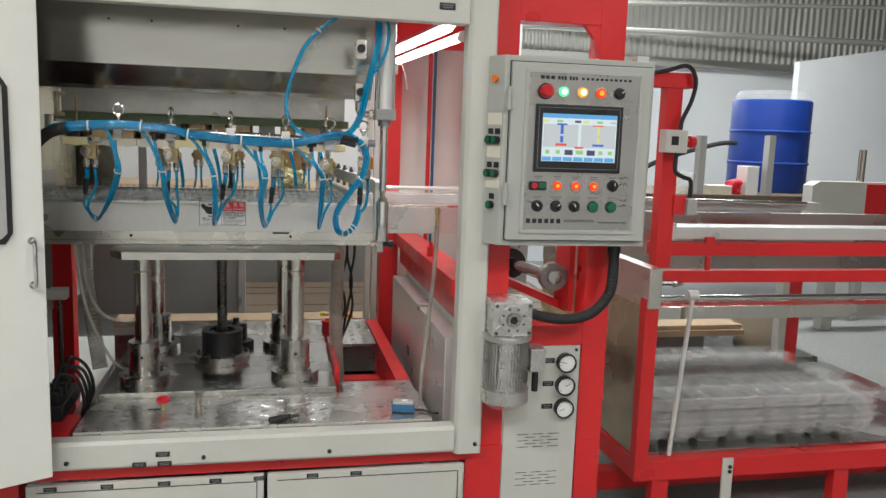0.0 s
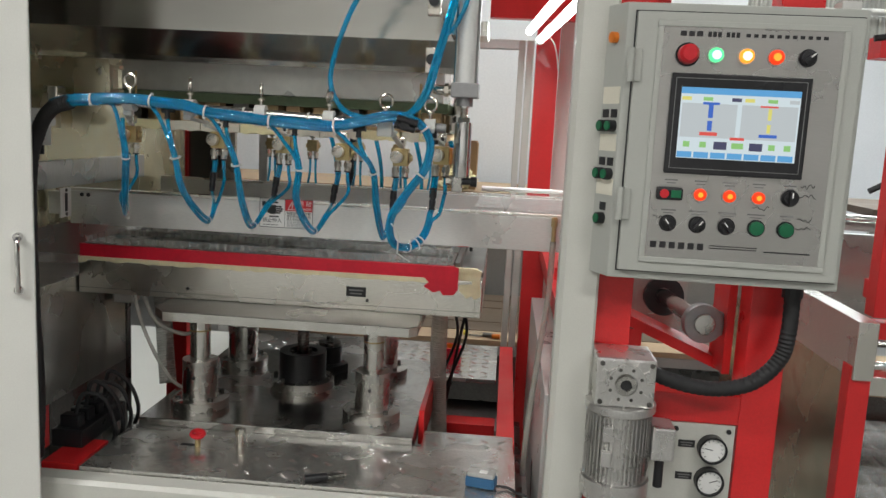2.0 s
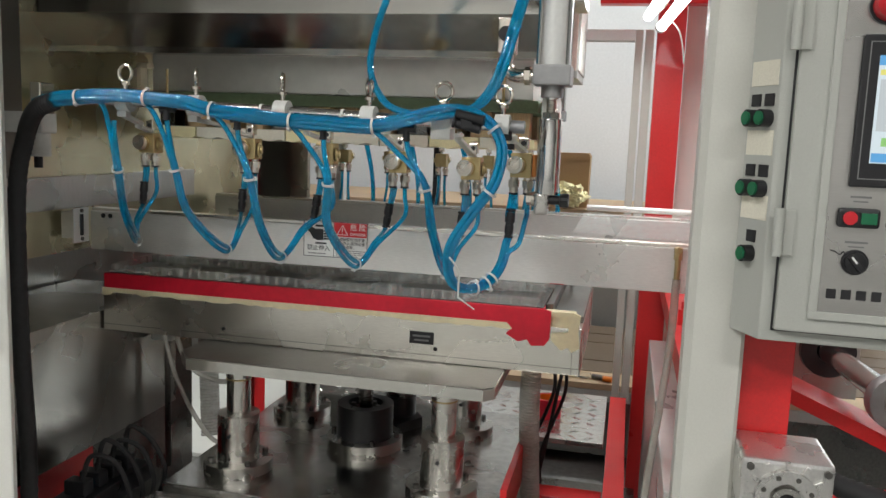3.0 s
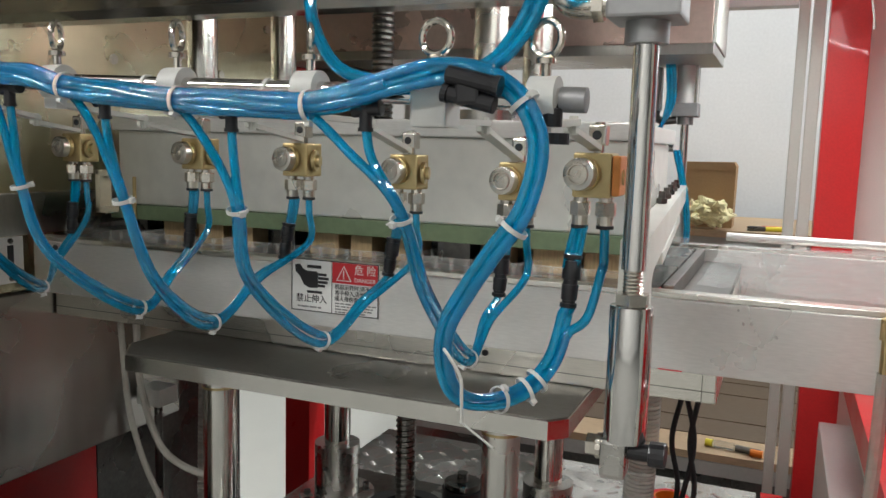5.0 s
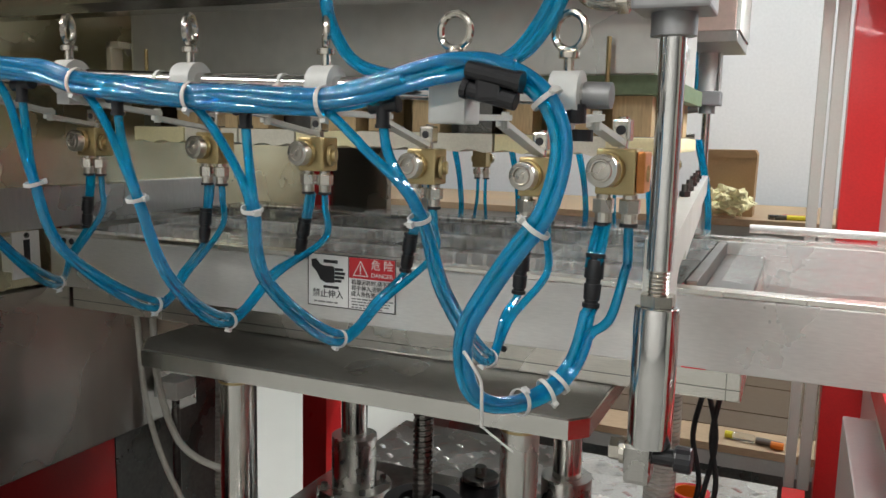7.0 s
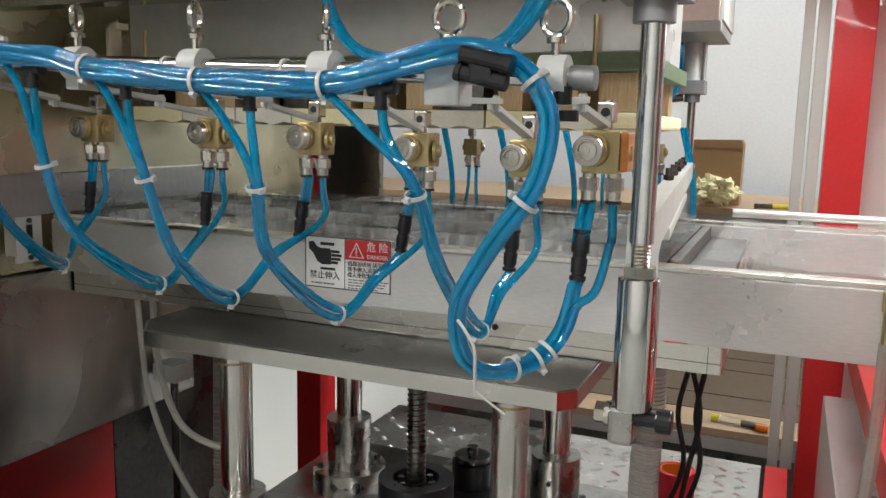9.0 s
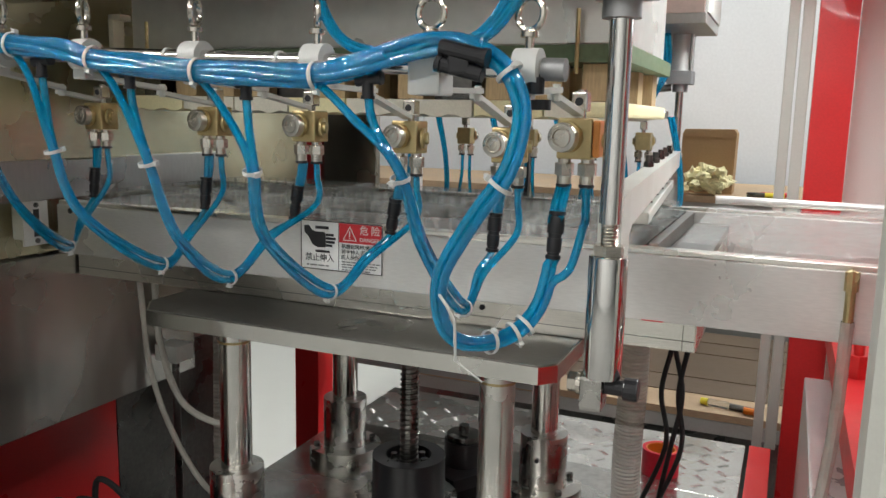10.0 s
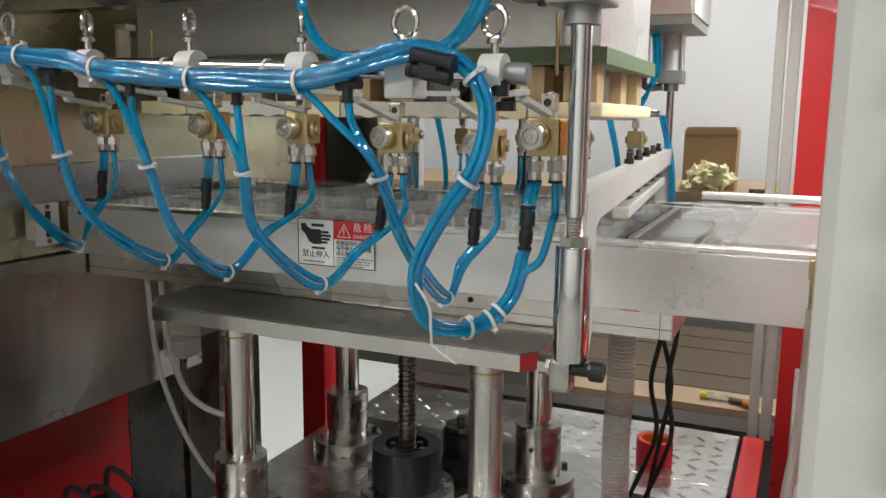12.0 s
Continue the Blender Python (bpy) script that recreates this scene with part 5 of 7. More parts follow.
def nozzle_bar():
    t = thing("nozzle_bar", "chrome bar with white clamps and lifting eye bolts", "support bar")
    part("shaft", rod(N(), (-0.36, YB, bar_z(-0.36)), (0.556, YB, bar_z(0.556)), 0.0098, seg=22), CHROME, t, "polished shaft", smooth=True)
    part("shaft_end", rod(N(), (0.5555, YB, bar_z(0.5555)), (0.579, YB, bar_z(0.579)), 0.0112, seg=24, bevel=0.001), DULLMETAL, t, smooth=True)
    turns = [10, 62, 70, 55, 8, 20]
    for k, x in enumerate(EYES):
        z = bar_z(x)
        if k == 4:
            part("clamp", box(N(), x - 0.018, YB - 0.018, z - 0.03, x + 0.018, YB + 0.02, z + 0.012, 0.003), NYLON, t, "white clamp block")
        else:
            part("clamp", ring(N(), (x - 0.0125, YB, z), (x + 0.0125, YB, z), 0.0198, 0.0095, 26), NYLON, t, "white round clamp", smooth=True)
        a = radians(turns[k])
        e = N()
        torus(e, (x, YB, z + 0.052), (math.sin(a), math.cos(a), 0), 0.0155, 0.0035, 26, 8)
        rod(e, (x, YB, z + 0.019), (x, YB, z + 0.034), 0.0045, seg=10)
        rod(e, (x, YB, z + 0.030), (x, YB, z + 0.035), 0.009, seg=16)
        part("eye_bolt", e, NICKEL, t, "steel lifting eye bolt", smooth=True)
    xs = [(-0.328, 3.104, 1.412), (-0.069, 3.085, 1.409), (0.117, 3.072, 1.406), (0.279, 3.078, 1.395), (0.443, 3.04, 1.390), (0.558, 2.936, 1.404)]
    for x, (v, vy, vz) in zip(EYES, xs):
        z = bar_z(x)
        arm = N()
        z0 = z - 0.024
        m = Vector((x + (v - x) * 0.55, YB + (vy - YB) * 0.55, 1.459))
        for a, b, w in ((Vector((x - 0.01, YB, z0)), m, 0.008), (m - Vector((0.004, 0, 0.006)), Vector((v + 0.004, vy - 0.006, vz + 0.031)), 0.007)):
            d = (b - a)
            s = d.cross(Vector((0, 0, 1))).normalized() * w
            h = Vector((0, 0, 0.003))
            ps = [arm.verts.new(p) for p in (a - s - h, a + s - h, a + s + h, a - s + h, b - s - h, b + s - h, b + s + h, b - s + h)]
            for f in ((0, 1, 2, 3), (7, 6, 5, 4), (0, 4, 5, 1), (1, 5, 6, 2), (2, 6, 7, 3), (3, 7, 4, 0)):
                arm.faces.new([ps[i] for i in f])
        rod(arm, m + Vector((0, 0, -0.012)), m + Vector((0, 0, 0.006)), 0.0045, seg=8)
        bmesh.ops.recalc_face_normals(arm, faces=arm.faces)
        part("arm", arm, WHITE, t, "pale bent bracket arm")
        part("drop_lug", box(N(), x - 0.014, YB - 0.008, z0 - 0.006, x + 0.006, YB + 0.008, z - 0.015, 0.002), NYLON, t)
    bl = rod(N(), (0.549, 2.80, 1.468), (0.549, 2.80, 1.452), 0.010, seg=16, bevel=0.001)
    rod(bl, (0.551, 2.815, 1.447), (0.551, 2.815, 1.437), 0.011, seg=16)
    part("clamp_bolt", bl, BLACK, t, "black socket bolts under the clamp")
    return xs


NOZ = nozzle_bar()


def spray_nozzle():
    t = thing("spray_nozzle", "brass spray nozzle with silver adjusting knob and fittings", "spray nozzle", NOZ[0], "front spray nozzles")
    part("body", box(N(), -0.014, -0.014, -0.016, 0.019, 0.018, 0.022, 0.002), BRASS, t, "brass valve block")
    k = rod(N(), (-0.004, -0.014, 0.004), (-0.006, -0.029, 0.004), 0.0138, seg=24, bevel=0.002)
    part("knob", k, NICKEL, t, "silver adjusting knob", smooth=True)
    kr = torus(N(), (-0.0062, -0.0295, 0.004), (0.13, 1, 0), 0.0085, 0.0012, 20, 6)
    rod(kr, (-0.006, -0.029, 0.004), (-0.0062, -0.0305, 0.004), 0.003, seg=8)
    part("knob_rim", kr, NICKEL, t)
    part("lock_ring", rod(N(), (-0.0035, -0.0135, 0.004), (-0.0045, -0.018, 0.004), 0.0148, seg=20), BRASS, t)
    part("tip", rod(rod(N(), (0.019, 0.0, 0.002), (0.023, 0.001, 0.002), 0.012, seg=18, bevel=0.001), (0.023, 0.001, 0.002), (0.027, 0.002, 0.002), 0.007, seg=14), BRASS, t, smooth=True)
    part("stem", rod(N(), (0.004, 0.004, 0.022), (0.004, 0.004, 0.048), 0.0045, seg=12), NICKEL, t)
    part("stem_block", box(N(), -0.004, -0.005, 0.028, 0.011, 0.012, 0.046, 0.002), NICKEL, t)
    part("stem_hole", rod(N(), (0.0035, -0.0052, 0.037), (0.0035, -0.0056, 0.037), 0.004, seg=12), INK, t)
    for x in (-0.009, 0.013):
        f = rod(N(), (x, 0, -0.016), (x, 0, -0.020), 0.0062, seg=14)
        rod(f, (x, 0, -0.020), (x, 0, -0.032), 0.0094, seg=6, bevel=0.0008)
        rod(f, (x, 0, -0.032), (x, 0, -0.040), 0.0068, seg=14)
        part("fitting", f, NICKEL, t, "nickel push-in fitting")
        part("fitting_ring", rod(N(), (x, 0, -0.040), (x, 0, -0.043), 0.0075, seg=14), BLACK, t)
    t.scale = (1.2, 1.2, 1.2)
    for p in NOZ[1:]:
        o = copy_thing(t, pose(*p))
    tagged(o, "brass spray nozzle with silver knob and a copper-coloured end block")
    part("end_block", box(N(), 0.0192, -0.013, -0.014, 0.0262, 0.017, 0.02, 0.002), COPPERY, o, "orange copper end block")
    # rear row
    r = copy_thing(t, pose(-0.24, 4.2, 1.372, 0, 0, 180))
    tagged(r, group="rear spray nozzles")
    for x in (-0.07, 0.118, 0.285, 0.43):
        copy_thing(r, pose(x, 4.2, 1.372, 0, 0, 180))


spray_nozzle()


def hose(name, pts, r=0.0056, material=BLUE, label="blue translucent air hose", steps=10, seg=10, category="air hose", group="nozzle hoses"):
    o = part(name, sweep(N(), glide(pts, steps), r, seg), material, None, label, smooth=True)
    return tagged(o, label, category, group)


def tie(parent, at, axis, r, turn=0.0):
    """A flat nylon strap with its small square head."""
    a, d = Vector(at), Vector(axis).normalized()
    bm = ring(N(), a - d * 0.0021, a + d * 0.0021, r + 0.0012, r, 18)
    q = d.to_track_quat("Z", "Y")
    u = q @ Vector((math.cos(turn), math.sin(turn), 0))
    w = d.cross(u)
    c = a + u * (r + 0.0025)
    head = bmesh.ops.create_cube(bm, size=1.0)["verts"]
    for v in head:
        k = v.co.copy()
        v.co = c + u * (k.x * 0.0045) + w * (k.y * 0.0062) + d * (k.z * 0.0056)
    rod(bm, c, c + w * 0.006 + u * 0.002, 0.0011, seg=5)
    return part("cable_tie", bm, NYLON, parent, "white cable tie")


def connector(parent, a, b):
    """A black straight push-in connector from a to b."""
    a, b = Vector(a), Vector(b)
    at = lambda f: a.lerp(b, f)
    c = rod(N(), at(0.0), at(0.07), 0.0098, seg=16)
    rod(c, at(0.07), at(0.11), 0.0078, seg=16)
    rod(c, at(0.11), at(0.46), 0.0092, 0.0098, 16, 0.0006)
    rod(c, at(0.46), at(0.56), 0.0074, seg=16)
    rod(c, at(0.56), at(0.86), 0.0088, 0.0082, 16, 0.0006)
    rod(c, at(0.86), at(0.92), 0.0068, seg=16)
    rod(c, at(0.92), at(1.0), 0.0088, seg=16)
    return part("inline_connector", c, BLACK, parent, "black inline connector", smooth=True)


def beside(line, across, deep):
    """Shifts a line sideways in its own upright plane and in depth."""
    out = []
    n = len(line)
    for i, p in enumerate(line):
        d = line[min(i + 1, n - 1)] - line[max(i - 1, 0)]
        v = Vector((-d.z, 0, d.x))
        v = v.normalized() if v.length > 1e-6 else Vector((0, 0, 1))
        out.append(p + v * across + Vector((0, deep, 0)))
    return out


BUNDLE = [(-0.38, 2.80, 1.490), (-0.302, 2.774, 1.499), (-0.222, 2.769, 1.505), (-0.155, 2.768, 1.507), (-0.082, 2.768, 1.502), (-0.034, 2.768, 1.498), (0.015, 2.768, 1.487), (0.077, 2.768, 1.481), (0.151, 2.768, 1.473), (0.219, 2.768, 1.470), (0.28, 2.768, 1.467), (0.322, 2.768, 1.467), (0.36, 2.768, 1.474), (0.405, 2.768, 1.487), (0.446, 2.768, 1.496), (0.478, 2.768, 1.497), (0.506, 2.768, 1.489)]
TEES = [(-0.082, 1.478), (0.060, 1.465), (0.226, 1.454), (0.378, 1.457)]


def hose_bundle():
    t = thing("hose_bundle", "bundle of blue air hoses tied along the bar", "hose bundle")
    for k in range(8):
        a = math.tau * k / 7
        q = 0.0079 if k < 7 else 0.0
        random.seed(20 + k)
        pts = []
        for i, p in enumerate(BUNDLE[:len(BUNDLE) - (0, 3, 0, 5, 0, 8, 0, 2)[k]]):
            b = a + 0.16 * i + 0.25 * math.sin(i * 0.9 + k)
            pts.append((p[0], p[1] + q * math.cos(b) * 0.85 + random.uniform(-0.0014, 0.0014), p[2] + q * 1.12 * math.sin(b) + random.uniform(-0.0018, 0.0018)))
        part("hose", sweep(N(), glide(pts, 7), 0.0051, 12), BLUE, t, smooth=True)
    line = glide(BUNDLE, 8)
    for x, turn in ((-0.262, 4.0), (-0.115, 1.4), (0.015, 4.4), (0.172, 4.2), (0.322, 4.6)):
        i = min(range(1, len(line) - 1), key=lambda n: abs(line[n].x - x))
        tie(t, line[i], line[i + 1] - line[i - 1], 0.0142, turn)
    for x in (-0.045, 0.095, 0.252):
        tie(t, (x, YB, bar_z(x)), (1, 0, -0.03), 0.0102, 3.4)
    for x, z in TEES:
        c = rod(N(), (x, 2.778, z + 0.012), (x, 2.778, z - 0.009), 0.0062, seg=14)
        rod(c, (x - 0.013, 2.778, z + 0.006), (x + 0.013, 2.778, z + 0.009), 0.0062, seg=14)
        rod(c, (x, 2.778, z - 0.009), (x, 2.778, z - 0.0125), 0.0074, seg=14)
        rod(c, (x + 0.013, 2.778, z + 0.009), (x + 0.016, 2.778, z + 0.0094), 0.0074, seg=14)
        part("tee_connector", c, BLACK, t, "black push-in tee connector", smooth=True)
    c = rod(N(), (0.470, 2.752, 1.494), (0.513, 2.752, 1.484), 0.0078, seg=14, bevel=0.001)
    rod(c, (0.470, 2.756, 1.478), (0.512, 2.756, 1.468), 0.0078, seg=14, bevel=0.001)
    rod(c, (0.513, 2.752, 1.484), (0.518, 2.752, 1.483), 0.009, seg=14)
    rod(c, (0.465, 2.756, 1.4795), (0.470, 2.756, 1.478), 0.009, seg=14)
    box(c, 0.478, 2.748, 1.468, 0.500, 2.762, 1.496, 0.003)
    part("manifold", c, BLACK, t, "black hose manifold")
    line = glide([(-0.32, 2.778, 1.494), (-0.38, 2.80, 1.475), (-0.435, 2.835, 1.42), (-0.468, 2.845, 1.30), (-0.468, 2.843, 1.0), (-0.46, 2.845, 0.75), (-0.47, 2.85, 0.56)], 16)
    part("conduit", sweep(N(), line, 0.017, 12, 0.08), RUBBER, t, "black conduit", smooth=True)
    part("bar_end_bracket", box(N(), -0.385, 2.79, 1.47, -0.36, 2.83, 1.53, 0.003), NICKEL, t)


hose_bundle()


def nozzle_hoses():
    # branch on the bundle, tee, strap, hanging part, lowest place, rising part, middle of the connector, nozzle
    loops = [((-0.215, 1.492), (-0.192, 1.470), (-0.184, 2.775, 1.37), (-0.222, 2.85, 1.285), (-0.284, 2.986, 1.206), (-0.335, 3.06, 1.237), (-0.343, 3.098, 1.310), NOZ[0]),
             ((-0.125, 1.497), TEES[0], (-0.061, 2.770, 1.375), (-0.052, 2.803, 1.292), (-0.040, 2.93, 1.208), (-0.046, 2.995, 1.245), (-0.076, 3.055, 1.305), NOZ[1]),
             ((0.015, 1.480), TEES[1], (0.086, 2.774, 1.366), (0.089, 2.82, 1.270), (0.081, 2.93, 1.201), (0.097, 3.0, 1.252), (0.082, 3.066, 1.300), NOZ[2]),
             ((0.165, 1.465), TEES[2], (0.240, 2.768, 1.364), (0.226, 2.81, 1.284), (0.239, 2.935, 1.196), (0.258, 3.0, 1.235), (0.250, 3.072, 1.286), NOZ[3]),
             ((0.318, 1.462), TEES[3], (0.413, 2.785, 1.364), (0.415, 2.845, 1.281), (0.417, 2.967, 1.188), (0.427, 2.993, 1.232), (0.424, 3.03, 1.300), NOZ[4])]
    for k, ((bx, bz), (sx, sz), T, M, L, U, C, (v, vy, vz)) in enumerate(loops):
        T, M, L, U, C = (Vector(p) for p in (T, M, L, U, C))
        p = vz - 0.05
        o = Vector((0.0044, 0, 0))
        left = Vector((v - 0.0108, vy, p))
        axis = Vector((0.13 if k in (2, 3) else 0.05, 0.05, 1)).normalized()
        C = left - axis * 0.062
        top, low = C + axis * 0.026, C - axis * 0.026
        first = [(sx, 2.778, sz - 0.008), (sx + 0.25 * (T.x - sx), 2.777, sz - 0.04), T + o * 0.9, M + o, L + Vector((0.0, 0.004, 0.005)), U - o * 0.4, low, C, top, left]
        h = hose("air_hose", first, 0.0047)
        connector(h, top, low)
        second = [(bx - 0.03, 2.768, bz + 0.006), (bx, 2.772, bz), (bx + 0.45 * (T.x - bx), 2.773, bz - 0.035), T - o * 0.9 + Vector((0, 0, 0.01)), M - o, L + Vector((-0.002, -0.004, -0.004)), U + o * 1.6, (v + 0.018, vy - 0.004, C.z), (v + 0.0165, vy, p - 0.02), (v + 0.0156, vy, p)]
        hose("air_hose", second, 0.0047)
        side = Vector((0.0055, 0.003, 0))
        hose("air_hose", [top + side * 0.7 - axis * 0.006, top.lerp(left, 0.5) + side, left + side], 0.0042, steps=6)
        g = glide(first, 10)
        tie(h, T, M - T + Vector((0, 0, -0.05)), 0.0098, 1.0 + k)
        tie(h, L, g[43] - g[37], 0.0098, 4.4 + 0.2 * k)
    # the large loop to the last nozzle
    v, vy, vz = NOZ[5]
    core = [(0.446, 2.764, 1.494), (0.478, 2.764, 1.498), (0.506, 2.765, 1.491), (0.529, 2.766, 1.476), (0.543, 2.767, 1.454), (0.548, 2.767, 1.43), (0.544, 2.765, 1.40), (0.534, 2.762, 1.372), (0.512, 2.762, 1.342), (0.487, 2.768, 1.306), (0.465, 2.778, 1.27), (0.457, 2.79, 1.235), (0.463, 2.80, 1.203), (0.478, 2.82, 1.187), (0.498, 2.86, 1.182), (0.519, 2.885, 1.194), (0.534, 2.90, 1.218), (0.542, 2.906, 1.25), (0.545, 2.911, 1.277)]
    line = glide(core, 8)
    main = None
    for k, (across, deep) in enumerate(((0.0048, 0.0), (-0.0048, 0.0015), (0.0, 0.0092))):
        pts = beside(line, across, deep)
        if k != 1:
            pts = pts[:-4] + [Vector((0.545 + 0.002 * k, 2.911, 1.274))]
        if k == 1:
            pts = pts[:-10] + glide([pts[-10], (v + 0.006, vy - 0.018, 1.262), (v + 0.016, vy - 0.006, 1.31), (v + 0.0165, vy, vz - 0.09), (v + 0.0156, vy, vz - 0.05)], 6)[1:]
        h = part("air_hose", sweep(N(), pts, 0.005, 12), BLUE, None, smooth=True)
        tagged(h, "blue translucent air hose in a large hanging loop", "air hose", "nozzle hoses")
        main = main or h
    left = Vector((v - 0.0108, vy, vz - 0.05))
    low, top = Vector((0.545, 2.911, 1.272)), Vector((0.547, 2.915, 1.326))
    connector(main, top, low)
    for dx in (-0.004, 0.005):
        h = hose("air_hose", [low + Vector((dx, 0, 0.04)), top + Vector((dx, 0, 0.004)), left + Vector((dx, 0, 0))], 0.0046, steps=6)
    for i, rr, turn in ((58, 0.0128, 1.0), (110, 0.0128, 2.0), (117, 0.0128, 4.0), (121, 0.0128, 5.0), (26, 0.0132, 2.4)):
        tie(main, line[i] + Vector((0, 0.0035, 0)), line[i + 1] - line[i - 1], rr, turn)
    tail = glide([(0.462, 2.78, 1.247), (0.472, 2.775, 1.238), (0.480, 2.778, 1.222), (0.480, 2.782, 1.20), (0.478, 2.79, 1.175)], 8)
    part("tie_tail", sweep(N(), tail, 0.0017, 6), NYLON, main, "loose white tie tail")
    part("tie_tail", sweep(N(), glide([(0.476, 2.79, 1.177), (0.490, 2.79, 1.168), (0.508, 2.792, 1.156)], 5), 0.0012, 6), NYLON, main)
    # supply hoses from above
    hose("supply_hose", [(0.585, 2.84, 1.878), (0.564, 2.825, 1.876), (0.51, 2.82, 1.876), (0.455, 2.82, 1.858), (0.366, 2.82, 1.777), (0.322, 2.815, 1.681), (0.303, 2.805, 1.60), (0.305, 2.80, 1.557), (0.323, 2.797, 1.521), (0.35, 2.79, 1.500), (0.40, 2.785, 1.488)], 0.0062, group="supply hoses")
    loop = bpy.data.objects["supply_hose"]
    tie(loop, (0.400, 2.82, 1.815), (0.7, 0, 0.75), 0.0064, 1.0)
    for k in range(2):
        o = 0.0105 * k
        hose("supply_hose", [(0.592 - o, 2.845, 1.86), (0.592 - o, 2.835, 1.81), (0.582 - o, 2.83, 1.745), (0.558 - o, 2.82, 1.65), (0.541 - o, 2.805, 1.575), (0.522 - o, 2.80, 1.532), (0.497 - o, 2.792, 1.505), (0.45 - o, 2.782, 1.492)], 0.0054, group="supply hoses")
    hose("supply_hose", [(0.60, 2.85, 1.88), (0.618, 2.835, 1.84), (0.612, 2.83, 1.77), (0.585, 2.835, 1.71), (0.555, 2.845, 1.69)], 0.0054, group="supply hoses")
    # rear row hoses
    for x in (-0.24, -0.07, 0.118, 0.285, 0.43):
        hose("air_hose", [(x - 0.013, 4.2, 1.33), (x - 0.014, 4.2, 1.27), (x - 0.02, 4.205, 1.19), (x + 0.03, 4.22, 1.13), (x + 0.085, 4.235, 1.18), (x + 0.085, 4.24, 1.30), (x + 0.05, 4.25, 1.44)], 0.0048, group="rear hoses", steps=6, seg=8)
        hose("air_hose", [(x + 0.009, 4.2, 1.33), (x + 0.01, 4.2, 1.25), (x + 0.02, 4.21, 1.17), (x + 0.06, 4.225, 1.145), (x + 0.095, 4.235, 1.2), (x + 0.09, 4.24, 1.31), (x + 0.06, 4.25, 1.44)], 0.0048, group="rear hoses", steps=6, seg=8)
    for k in range(3):
        o = 0.008 * k
        hose("air_hose", [(-0.45, 4.25, 1.455 + o), (-0.1, 4.255 + o, 1.45), (0.2, 4.25, 1.452 + o), (0.38, 4.25 + o, 1.45), (0.43, 4.25, 1.47 + o), (0.455 + o, 4.25, 1.56), (0.45 + o, 4.25, 1.66)], 0.0046, group="rear hoses", steps=6)
    b = part("rear_bar", rod(N(), (-0.46, 4.27, 1.445), (0.475, 4.27, 1.445), 0.0098, seg=14), CHROME, None, smooth=True)
    tagged(b, "polished rear support bar for the nozzles", "support bar")
    t = thing("port_valve", "small dark valve at the rear cylinder", "valve", (0.425, 4.28, 1.6))
    part("body", box(N(), -0.018, -0.015, -0.06, 0.012, 0.015, 0.05, 0.003), DULLMETAL, t)
    part("elbow", sweep(N(), glide([(0, 0, -0.06), (0.0, 0, -0.075), (0.015, 0.005, -0.085), (0.05, 0.01, -0.082)], 5), 0.01, 10), DARKSTEEL, t, smooth=True)


nozzle_hoses()


